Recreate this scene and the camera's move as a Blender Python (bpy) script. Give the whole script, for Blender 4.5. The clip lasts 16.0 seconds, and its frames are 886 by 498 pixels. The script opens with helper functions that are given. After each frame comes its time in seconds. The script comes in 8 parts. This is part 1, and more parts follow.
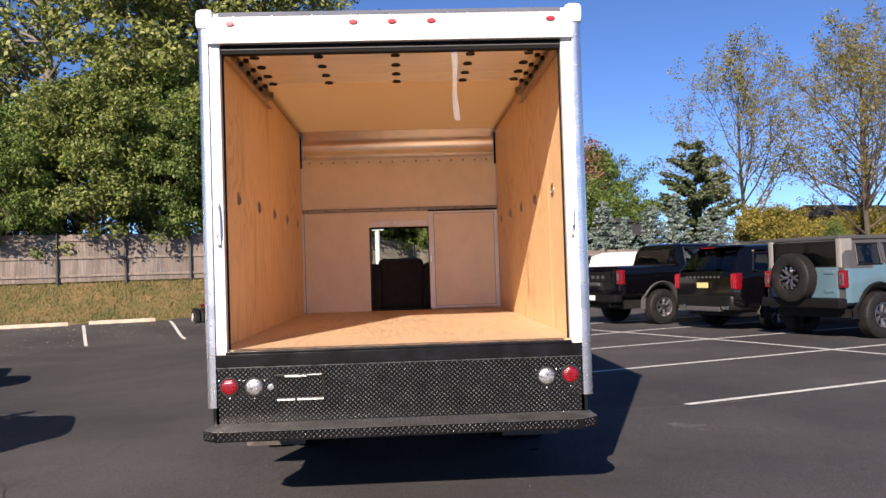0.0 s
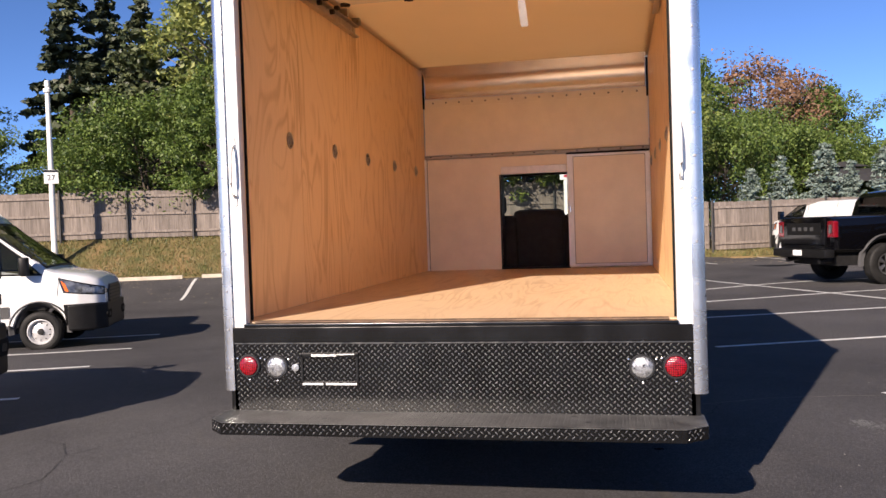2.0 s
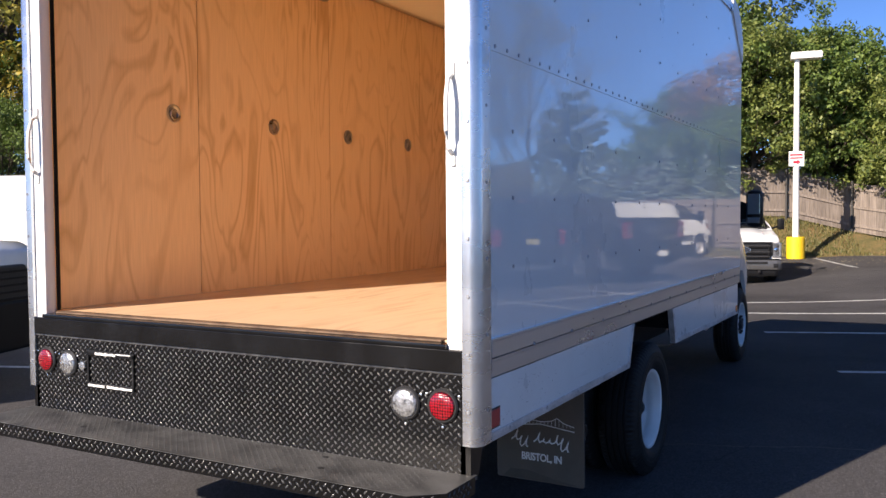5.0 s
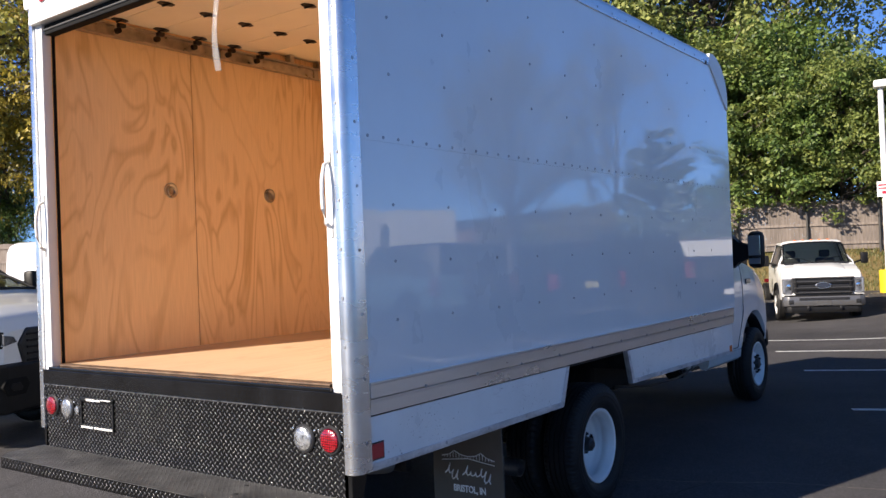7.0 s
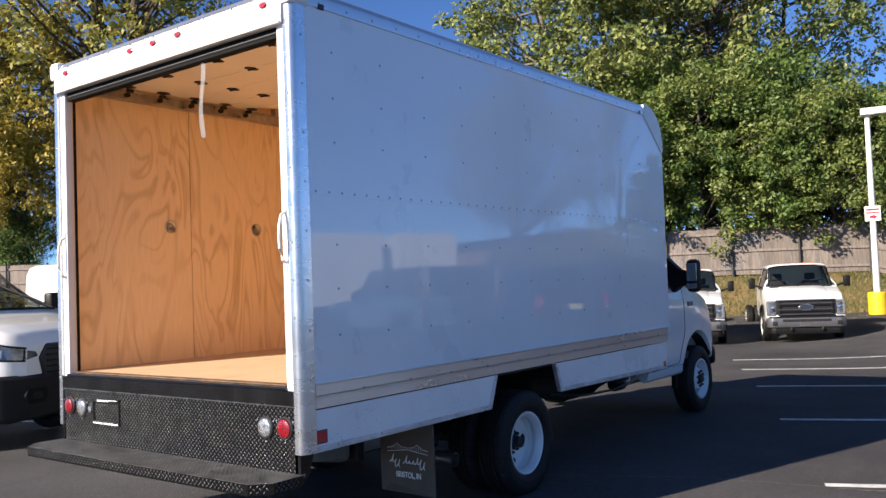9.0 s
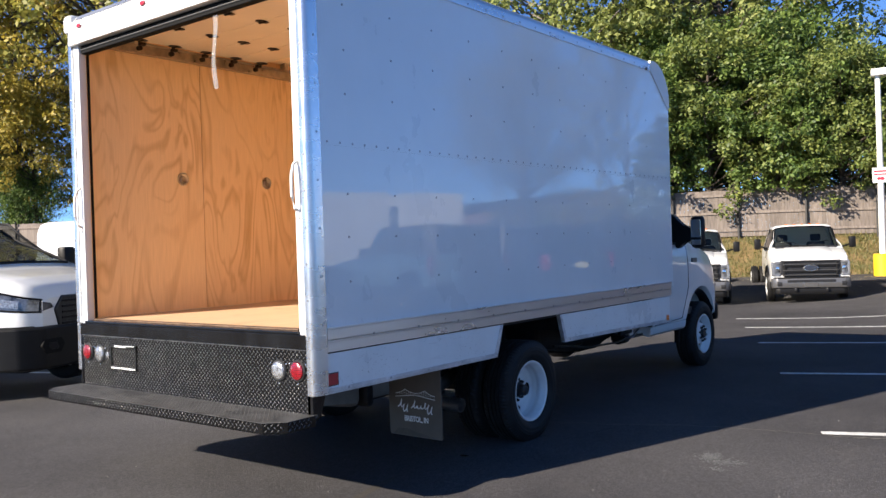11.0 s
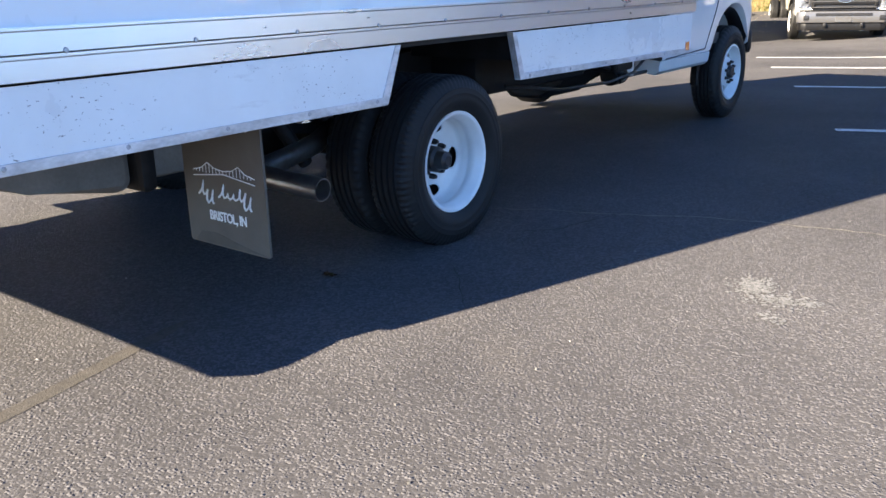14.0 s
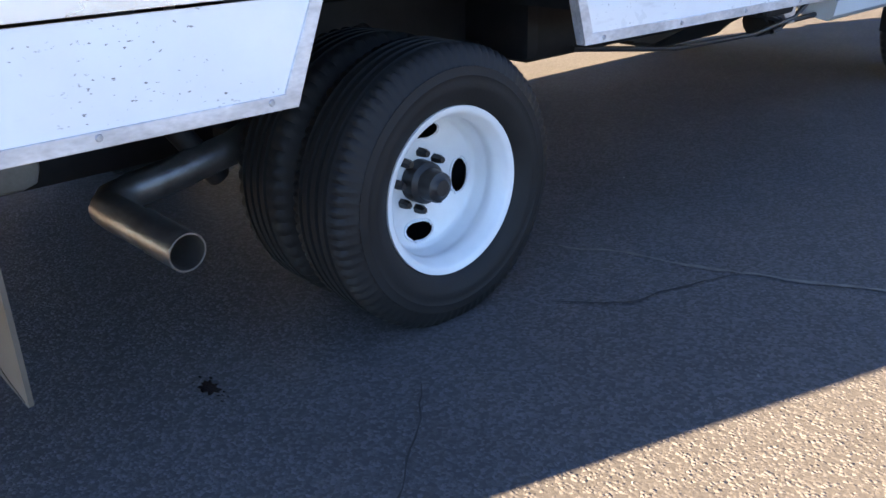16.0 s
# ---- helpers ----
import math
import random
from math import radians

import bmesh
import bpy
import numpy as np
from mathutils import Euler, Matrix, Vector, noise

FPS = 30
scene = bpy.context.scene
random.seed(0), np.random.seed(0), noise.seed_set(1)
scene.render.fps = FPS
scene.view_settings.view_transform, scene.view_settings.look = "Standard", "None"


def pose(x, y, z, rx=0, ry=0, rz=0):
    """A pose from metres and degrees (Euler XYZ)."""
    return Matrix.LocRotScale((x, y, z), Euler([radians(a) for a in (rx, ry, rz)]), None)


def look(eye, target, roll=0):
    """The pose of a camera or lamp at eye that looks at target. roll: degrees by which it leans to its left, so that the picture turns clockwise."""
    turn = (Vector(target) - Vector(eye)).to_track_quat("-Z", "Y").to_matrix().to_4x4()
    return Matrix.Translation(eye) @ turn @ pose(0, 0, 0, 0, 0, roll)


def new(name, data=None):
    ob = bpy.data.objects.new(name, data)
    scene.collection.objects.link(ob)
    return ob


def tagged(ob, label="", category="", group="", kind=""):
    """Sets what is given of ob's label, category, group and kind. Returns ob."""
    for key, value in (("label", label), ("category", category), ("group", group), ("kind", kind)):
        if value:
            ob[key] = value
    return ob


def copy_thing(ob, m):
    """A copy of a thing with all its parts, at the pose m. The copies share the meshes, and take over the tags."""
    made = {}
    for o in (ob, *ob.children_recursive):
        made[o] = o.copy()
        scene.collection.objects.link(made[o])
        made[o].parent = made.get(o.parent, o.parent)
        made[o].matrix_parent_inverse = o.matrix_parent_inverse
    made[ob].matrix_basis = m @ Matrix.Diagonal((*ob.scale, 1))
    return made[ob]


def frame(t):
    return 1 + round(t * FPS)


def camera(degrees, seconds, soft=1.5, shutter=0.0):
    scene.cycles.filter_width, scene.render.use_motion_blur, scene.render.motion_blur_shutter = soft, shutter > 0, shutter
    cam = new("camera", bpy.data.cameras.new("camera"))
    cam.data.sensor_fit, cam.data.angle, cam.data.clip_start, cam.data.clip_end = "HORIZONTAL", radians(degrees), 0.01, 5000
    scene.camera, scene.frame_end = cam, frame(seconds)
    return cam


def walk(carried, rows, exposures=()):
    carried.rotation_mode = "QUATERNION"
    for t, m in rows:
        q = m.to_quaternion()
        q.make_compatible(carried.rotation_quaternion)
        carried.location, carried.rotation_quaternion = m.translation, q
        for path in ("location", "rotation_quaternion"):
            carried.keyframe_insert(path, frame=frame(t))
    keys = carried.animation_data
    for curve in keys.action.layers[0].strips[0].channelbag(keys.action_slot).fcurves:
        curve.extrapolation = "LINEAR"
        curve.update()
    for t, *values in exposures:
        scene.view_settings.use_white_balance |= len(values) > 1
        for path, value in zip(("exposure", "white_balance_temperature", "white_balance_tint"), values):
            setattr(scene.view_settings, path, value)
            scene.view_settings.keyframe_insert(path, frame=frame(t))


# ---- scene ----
cam = camera(55.4, 16.0)
PATH = [
    (0, (0.05, -5.398, 1.512), (0.139, -3.401, 1.559), -1.8),
    (0.5, (0.111, -5.131, 1.494), (0.123, -3.131, 1.491), -2.5),
    (1, (0.265, -4.781, 1.47), (0.126, -2.786, 1.434), -2.3),
    (1.5, (0.567, -4.494, 1.503), (0.252, -2.52, 1.445), -1.9),
    (2, (0.831, -4.115, 1.509), (0.424, -2.158, 1.455), -1.9),
    (2.5, (1.17, -3.838, 1.506), (0.64, -1.91, 1.463), -1.2),
    (3, (1.475, -3.53, 1.499), (0.802, -1.648, 1.452), -0.9),
    (3.5, (1.764, -3.187, 1.48), (1.016, -1.333, 1.421), -0.8),
    (4, (2.093, -2.951, 1.495), (1.23, -1.149, 1.41), 0.5),
    (4.5, (2.311, -2.606, 1.472), (1.39, -0.833, 1.379), 0.3),
    (7, (3.562, -2.54, 1.528), (2.378, -0.928, 1.561), -2.3),
    (7.5, (3.805, -2.728, 1.547), (2.624, -1.114, 1.599), -2.1),
    (8, (4.098, -2.848, 1.55), (2.902, -1.247, 1.63), -1.9),
    (10.5, (4.717, -3.352, 1.529), (3.505, -1.764, 1.603), -2.3),
    (11, (4.584, -3.191, 1.475), (3.362, -1.608, 1.468), -1.9),
    (11.5, (4.322, -2.857, 1.421), (3.105, -1.279, 1.256), -2.2),
    (12, (4.175, -2.466, 1.352), (2.958, -0.899, 1.097), -1.6),
    (12.5, (3.976, -2.011, 1.251), (2.758, -0.472, 0.868), -1.9),
    (13, (3.804, -1.562, 1.205), (2.636, -0.02, 0.698), -1.9),
    (13.5, (3.661, -1.147, 1.176), (2.5, 0.382, 0.616), -0.6),
    (14, (3.411, -0.75, 1.135), (2.246, 0.759, 0.529), -1.2),
    (14.5, (3.222, -0.367, 1.106), (2.016, 1.096, 0.469), -1.8),
    (15, (3.013, 0.028, 1.071), (1.765, 1.433, 0.388), -1.3),
    (15.5, (2.807, 0.4, 1.084), (1.556, 1.772, 0.34), -1.7),
    (16, (2.722, 0.79, 1.092), (1.362, 2.029, 0.307), -1.4),
]
walk(cam, [(t, look(eye, target, roll)) for t, eye, target, roll in PATH],
     exposures=[(0, 0.93, 6650, 18), (4.5, 1.0, 6600, 16), (8, 1.1, 6400, 12), (10.5, 1.15, 6400, 12), (11.2, 1.4, 6350, 10), (11.5, 1.72, 6300, 9), (12, 2.02, 6350, 8), (12.5, 2.2, 6400, 8), (13, 2.4, 6600, 8), (14.5, 2.85, 7200, 10), (15, 3.0, 7500, 11), (15.5, 3.4, 8200, 13), (16, 3.45, 9000, 13)])

# ---- world, sun, exposure ----
SUN_DIR = Vector((0.61, 1.83, -1.0)).normalized()      # the way the sunlight travels
world = bpy.data.worlds.new("sky")
scene.world = world
world.use_nodes = True
wn = world.node_tree
sky = wn.nodes.new("ShaderNodeTexSky")
sky.sky_type = "NISHITA"
sky.sun_disc = False
sky.sun_elevation = math.asin(-SUN_DIR.z)
sky.sun_rotation = math.atan2(-SUN_DIR.x, -SUN_DIR.y)
sky.altitude = 600
sky.air_density, sky.dust_density, sky.ozone_density = 0.5, 0.0, 4.5
deep = wn.nodes.new("ShaderNodeMix")          # a clear, dry autumn sky, bluer than the model's
deep.data_type, deep.blend_type = "RGBA", "MULTIPLY"
deep.inputs[0].default_value = 1.0
deep.inputs[7].default_value = (0.82, 0.97, 1.1, 1)
wn.links.new(sky.outputs[0], deep.inputs[6])
wn.links.new(deep.outputs[2], wn.nodes["Background"].inputs[0])
wn.nodes["Background"].inputs[1].default_value = 0.084
sun = new("sun", bpy.data.lights.new("sun", "SUN"))
sun.data.energy, sun.data.angle, sun.data.color = 5.0, radians(0.53), (1.0, 0.88, 0.72)
sun.matrix_world = Matrix.Translation((0, 0, 40)) @ SUN_DIR.to_track_quat("-Z", "Y").to_matrix().to_4x4()

# ---- lay-out of the lot: u along the stalls, v across the rows ----
CU, SU = math.cos(radians(21.5)), math.sin(radians(21.5))


def xy(u, v):
    return (u * CU - v * SU, u * SU + v * CU)


def uv(x, y):
    return (x * CU + y * SU, -x * SU + y * CU)


def smooth(t):
    t = min(1.0, max(0.0, t))
    return t * t * (3 - 2 * t)


def lot_edge(u):
    return 27.2 - 3.0 * smooth((u - 12.0) / 2.5)


def gz(x, y):
    """Height of the ground: a shallow valley before the grass bank, then the bank."""
    u, v = uv(x, y)
    e = lot_edge(u)
    left, mid, right = -0.48 * smooth((v - 2) / 13), -0.42 * smooth((v - 6) / 15), -0.04 * smooth((v - 4) / 12)
    k = smooth((u + 3) / 7)
    z = left + (mid - left) * k
    z += (right - z) * smooth((u - 5) / 6)
    z *= 1 - 0.9 * smooth((v - e + 4.7) / 4.5)
    if v > e:
        top = 1.55 - 1.05 * smooth((u - 9.0) / 5.0)
        z += 0.05 + top * smooth((v - e) / 3.4) + 0.05 * noise.noise((x * 0.7, y * 0.7, 0))
    return z


# ---- materials ----
def mat(name, color, rough=0.5, metal=0.0, var=0.12, scale=6.0, bump=0.0, bscale=60.0, color2=None, coat=0.0,
        stretch=(1, 1, 1), coat_rough=0.03, coat_ior=1.5, spec=0.5, island=0.0, rvar=0.0, fine=0.0, obrand=0.0):
    """A surface with colour variation at two scales, uneven gloss and fine relief."""
    m = bpy.data.materials.new(name)
    m.use_nodes = True
    nt = m.node_tree
    b = nt.nodes["Principled BSDF"]
    b.inputs["Metallic"].default_value = metal
    b.inputs["Specular IOR Level"].default_value = spec
    b.inputs["Coat Weight"].default_value = coat
    b.inputs["Coat IOR"].default_value = coat_ior
    b.inputs["Coat Roughness"].default_value = coat_rough
    tc = nt.nodes.new("ShaderNodeTexCoord")
    mp = nt.nodes.new("ShaderNodeMapping")
    mp.inputs["Scale"].default_value = stretch
    nt.links.new(tc.outputs["Object"], mp.inputs[0])
    n1 = nt.nodes.new("ShaderNodeTexNoise")
    n1.inputs["Scale"].default_value = scale
    n1.inputs["Detail"].default_value = 5
    n1.inputs["Roughness"].default_value = 0.6
    nt.links.new(mp.outputs[0], n1.inputs["Vector"])
    ramp = nt.nodes.new("ShaderNodeValToRGB")
    c2 = color2 or [min(1, c * (1 + var)) for c in color]
    c1 = color if color2 else [c * (1 - var) for c in color]
    ramp.color_ramp.elements[0].position, ramp.color_ramp.elements[1].position = 0.32, 0.68
    ramp.color_ramp.elements[0].color, ramp.color_ramp.elements[1].color = (*c1, 1), (*c2, 1)
    nt.links.new(n1.outputs["Fac"], ramp.inputs[0])
    out = ramp.outputs[0]
    n2 = nt.nodes.new("ShaderNodeTexNoise")
    n2.inputs["Scale"].default_value = bscale
    n2.inputs["Detail"].default_value = 3
    nt.links.new(mp.outputs[0], n2.inputs["Vector"])

    def multiply(source, amount):
        nonlocal out
        mr = nt.nodes.new("ShaderNodeMapRange")
        mr.inputs["To Min"].default_value, mr.inputs["To Max"].default_value = 1 - amount, 1 + amount
        nt.links.new(source, mr.inputs[0])
        mx = nt.nodes.new("ShaderNodeMix")
        mx.data_type, mx.blend_type = "RGBA", "MULTIPLY"
        mx.inputs[0].default_value = 1
        nt.links.new(out, mx.inputs[6])
        nt.links.new(mr.outputs[0], mx.inputs[7])
        out = mx.outputs[2]

    if fine:
        multiply(n2.outputs["Fac"], fine)
    if island:
        multiply(nt.nodes.new("ShaderNodeNewGeometry").outputs["Random Per Island"], island)
    if obrand:
        multiply(nt.nodes.new("ShaderNodeObjectInfo").outputs["Random"], obrand)
    nt.links.new(out, b.inputs["Base Color"])
    if rvar:
        rr = nt.nodes.new("ShaderNodeMapRange")
        rr.inputs["From Min"].default_value, rr.inputs["From Max"].default_value = 0.3, 0.7
        rr.inputs["To Min"].default_value, rr.inputs["To Max"].default_value = max(0.02, rough - rvar), rough + rvar
        nt.links.new(n1.outputs["Fac"], rr.inputs[0])
        nt.links.new(rr.outputs[0], b.inputs["Roughness"])
    else:
        b.inputs["Roughness"].default_value = rough
    if bump:
        bp = nt.nodes.new("ShaderNodeBump")
        bp.inputs["Strength"].default_value = bump
        bp.inputs["Distance"].default_value = 0.004
        nt.links.new(n2.outputs["Fac"], bp.inputs["Height"])
        nt.links.new(bp.outputs[0], b.inputs["Normal"])
    return m


def leaf_mat(name, c1, c2, trans=0.35):
    m = bpy.data.materials.new(name)
    m.use_nodes = True
    nt = m.node_tree
    b = nt.nodes["Principled BSDF"]
    b.inputs["Roughness"].default_value = 0.55
    g = nt.nodes.new("ShaderNodeNewGeometry")
    r = nt.nodes.new("ShaderNodeValToRGB")
    r.color_ramp.elements[0].color, r.color_ramp.elements[1].color = (*c1, 1), (*c2, 1)
    nt.links.new(g.outputs["Random Per Island"], r.inputs[0])
    nt.links.new(r.outputs[0], b.inputs["Base Color"])
    t = nt.nodes.new("ShaderNodeBsdfTranslucent")
    nt.links.new(r.outputs[0], t.inputs[0])
    mx = nt.nodes.new("ShaderNodeMixShader")
    mx.inputs[0].default_value = trans
    nt.links.new(b.outputs[0], mx.inputs[1])
    nt.links.new(t.outputs[0], mx.inputs[2])
    nt.links.new(mx.outputs[0], nt.nodes["Material Output"].inputs[0])
    return m


def glass_mat(name, tint, rough=0.0):
    m = bpy.data.materials.new(name)
    m.use_nodes = True
    b = m.node_tree.nodes["Principled BSDF"]
    b.inputs["Base Color"].default_value = (*tint, 1)
    b.inputs["Transmission Weight"].default_value = 1.0
    b.inputs["Roughness"].default_value = rough
    b.inputs["IOR"].default_value = 1.0
    b.inputs["Coat Weight"].default_value = 1.0
    b.inputs["Coat Roughness"].default_value = 0.02
    return m


def translucent_mat(name, color, rough, share):
    """Thin fibreglass that lets some daylight through."""
    m = mat(name, color, rough, var=0.04, scale=2)
    nt = m.node_tree
    b = nt.nodes["Principled BSDF"]
    t = nt.nodes.new("ShaderNodeBsdfTranslucent")
    t.inputs[0].default_value = (*color, 1)
    mx = nt.nodes.new("ShaderNodeMixShader")
    mx.inputs[0].default_value = share
    nt.links.new(b.outputs[0], mx.inputs[1])
    nt.links.new(t.outputs[0], mx.inputs[2])
    nt.links.new(mx.outputs[0], nt.nodes["Material Output"].inputs[0])
    return m


def cell_lens(name, dark, light):
    """A moulded lens with a close pattern of small round cells."""
    m = mat(name, dark, 0.2, coat=0.8)
    nt = m.node_tree
    b = nt.nodes["Principled BSDF"]
    tc = nt.nodes.new("ShaderNodeTexCoord")
    v = nt.nodes.new("ShaderNodeTexVoronoi")
    v.inputs["Scale"].default_value = 95.0
    v.inputs["Randomness"].default_value = 0.25
    nt.links.new(tc.outputs["Object"], v.inputs["Vector"])
    r = nt.nodes.new("ShaderNodeValToRGB")
    r.color_ramp.elements[0].position, r.color_ramp.elements[1].position = 0.15, 0.65
    r.color_ramp.elements[0].color, r.color_ramp.elements[1].color = (*light, 1), (*dark, 1)
    nt.links.new(v.outputs["Distance"], r.inputs[0])
    nt.links.new(r.outputs[0], b.inputs["Base Color"])
    bp = nt.nodes.new("ShaderNodeBump")
    bp.inputs["Strength"].default_value = 0.6
    bp.inputs["Distance"].default_value = 0.003
    bp.invert = True
    nt.links.new(v.outputs["Distance"], bp.inputs["Height"])
    nt.links.new(bp.outputs[0], b.inputs["Normal"])
    return m


def clear_film():
    """Crinkled see-through plastic."""
    m = mat("clear_plastic_film", (0.4, 0.38, 0.35), 0.15, var=0.1, scale=30, bump=0.8, bscale=60, coat=0.5)
    m.node_tree.nodes["Principled BSDF"].inputs["Alpha"].default_value = 0.32
    return m


def plywood(name, light, dark, axis, gloss=0.45):
    """Rotary-cut plywood: broad wavy figure along the grain, fine pores, knots."""
    m = bpy.data.materials.new(name)
    m.use_nodes = True
    nt = m.node_tree
    b = nt.nodes["Principled BSDF"]
    b.inputs["Roughness"].default_value = gloss
    tc = nt.nodes.new("ShaderNodeTexCoord")
    mp = nt.nodes.new("ShaderNodeMapping")
    mp.inputs["Scale"].default_value = (2.4, 2.4, 0.75) if axis == "z" else (3.2, 0.5, 3.2)
    nt.links.new(tc.outputs["Object"], mp.inputs[0])
    oi = nt.nodes.new("ShaderNodeObjectInfo")
    ad = nt.nodes.new("ShaderNodeVectorMath")
    ad.operation = "ADD"
    sc = nt.nodes.new("ShaderNodeMath")
    sc.operation = "MULTIPLY"
    sc.inputs[1].default_value = 37.0
    nt.links.new(oi.outputs["Random"], sc.inputs[0])
    nt.links.new(mp.outputs[0], ad.inputs[0])
    nt.links.new(sc.outputs[0], ad.inputs[1])
    n = nt.nodes.new("ShaderNodeTexNoise")
    n.inputs["Scale"].default_value = 1.0
    n.inputs["Detail"].default_value = 2
    n.inputs["Distortion"].default_value = 1.4
    nt.links.new(ad.outputs[0], n.inputs["Vector"])
    k = nt.nodes.new("ShaderNodeMath")
    k.operation = "MULTIPLY"
    k.inputs[1].default_value = 15.0
    nt.links.new(n.outputs["Fac"], k.inputs[0])
    fr = nt.nodes.new("ShaderNodeMath")
    fr.operation = "PINGPONG"
    fr.inputs[1].default_value = 1.0
    nt.links.new(k.outputs[0], fr.inputs[0])
    n3 = nt.nodes.new("ShaderNodeTexNoise")
    n3.inputs["Scale"].default_value = 1.3
    n3.inputs["Detail"].default_value = 4
    nt.links.new(tc.outputs["Object"], n3.inputs["Vector"])
    mul = nt.nodes.new("ShaderNodeMath")
    mul.operation = "MULTIPLY"
    nt.links.new(fr.outputs[0], mul.inputs[0])
    nt.links.new(n3.outputs["Fac"], mul.inputs[1])
    r = nt.nodes.new("ShaderNodeValToRGB")
    r.color_ramp.elements[0].color, r.color_ramp.elements[1].color = (*light, 1), (*dark, 1)
    r.color_ramp.elements[0].position, r.color_ramp.elements[1].position = 0.24, 0.72
    nt.links.new(mul.outputs[0], r.inputs[0])
    mp2 = nt.nodes.new("ShaderNodeMapping")
    mp2.inputs["Scale"].default_value = (130, 130, 5) if axis == "z" else (130, 5, 130)
    nt.links.new(tc.outputs["Object"], mp2.inputs[0])
    f = nt.nodes.new("ShaderNodeTexNoise")
    f.inputs["Scale"].default_value = 1.0
    nt.links.new(mp2.outputs[0], f.inputs["Vector"])
    mr = nt.nodes.new("ShaderNodeMapRange")
    mr.inputs["To Min"].default_value, mr.inputs["To Max"].default_value = 0.86, 1.12
    nt.links.new(f.outputs["Fac"], mr.inputs[0])
    mx = nt.nodes.new("ShaderNodeMix")
    mx.data_type, mx.blend_type = "RGBA", "MULTIPLY"
    mx.inputs[0].default_value = 1
    nt.links.new(r.outputs[0], mx.inputs[6])
    nt.links.new(mr.outputs[0], mx.inputs[7])
    nt.links.new(mx.outputs[2], b.inputs["Base Color"])
    bp = nt.nodes.new("ShaderNodeBump")
    bp.inputs["Strength"].default_value = 0.15
    bp.inputs["Distance"].default_value = 0.002
    nt.links.new(f.outputs["Fac"], bp.inputs["Height"])
    nt.links.new(bp.outputs[0], b.inputs["Normal"])
    return m


def asphalt_mat():
    """Old sealed asphalt: dark binder, pale stones, wide stains and dusty patches."""
    m = bpy.data.materials.new("asphalt")
    m.use_nodes = True
    nt = m.node_tree
    b = nt.nodes["Principled BSDF"]
    b.inputs["Roughness"].default_value = 0.82
    b.inputs["Specular IOR Level"].default_value = 0.13
    tc = nt.nodes.new("ShaderNodeTexCoord")

    def noise_node(scale, detail=4, rough=0.6):
        n = nt.nodes.new("ShaderNodeTexNoise")
        n.inputs["Scale"].default_value = scale
        n.inputs["Detail"].default_value = detail
        n.inputs["Roughness"].default_value = rough
        nt.links.new(tc.outputs["Object"], n.inputs["Vector"])
        return n.outputs["Fac"]

    def ramp(source, p0, c0, p1, c1):
        r = nt.nodes.new("ShaderNodeValToRGB")
        r.color_ramp.elements[0].position, r.color_ramp.elements[1].position = p0, p1
        r.color_ramp.elements[0].color, r.color_ramp.elements[1].color = (*c0, 1), (*c1, 1)
        nt.links.new(source, r.inputs[0])
        return r.outputs[0]

    def mix(a, c, fac, kind="MIX"):
        x = nt.nodes.new("ShaderNodeMix")
        x.data_type, x.blend_type = "RGBA", kind
        if isinstance(fac, float):
            x.inputs[0].default_value = fac
        else:
            nt.links.new(fac, x.inputs[0])
        nt.links.new(a, x.inputs[6])
        nt.links.new(c, x.inputs[7])
        return x.outputs[2]

    base = ramp(noise_node(0.35, 6), 0.3, (0.0455, 0.0443, 0.0465), 0.7, (0.084, 0.0808, 0.082))
    v = nt.nodes.new("ShaderNodeTexVoronoi")
    v.inputs["Scale"].default_value = 110.0
    nt.links.new(tc.outputs["Object"], v.inputs["Vector"])
    stones = ramp(v.outputs["Color"], 0.3, (0.9, 0.9, 0.9), 0.96, (1.65, 1.65, 1.68))
    col = mix(base, stones, 1.0, "MULTIPLY")
    dust = ramp(noise_node(1.1, 7, 0.7), 0.56, (0, 0, 0), 0.78, (0.35, 0.35, 0.35))
    pale = ramp(noise_node(30.0), 0.3, (0.095, 0.086, 0.077), 0.7, (0.15, 0.139, 0.128))
    col = mix(col, pale, dust)
    nt.links.new(col, b.inputs["Base Color"])
    bp = nt.nodes.new("ShaderNodeBump")
    bp.inputs["Strength"].default_value = 1.0
    bp.inputs["Distance"].default_value = 0.003
    ad = nt.nodes.new("ShaderNodeMath")
    ad.operation = "SUBTRACT"
    nt.links.new(noise_node(60.0, 3), ad.inputs[0])
    uneven = nt.nodes.new("ShaderNodeMath")
    uneven.operation = "MULTIPLY"
    nt.links.new(ramp(v.outputs["Color"], 0.4, (0.05, 0.05, 0.05), 0.72, (1.0, 1.0, 1.0)), uneven.inputs[0])
    nt.links.new(v.outputs["Distance"], uneven.inputs[1])
    twice = nt.nodes.new("ShaderNodeMath")
    twice.operation = "MULTIPLY"
    twice.inputs[1].default_value = 1.8
    nt.links.new(uneven.outputs[0], twice.inputs[0])
    nt.links.new(twice.outputs[0], ad.inputs[1])
    nt.links.new(ad.outputs[0], bp.inputs["Height"])
    nt.links.new(bp.outputs[0], b.inputs["Normal"])
    return m


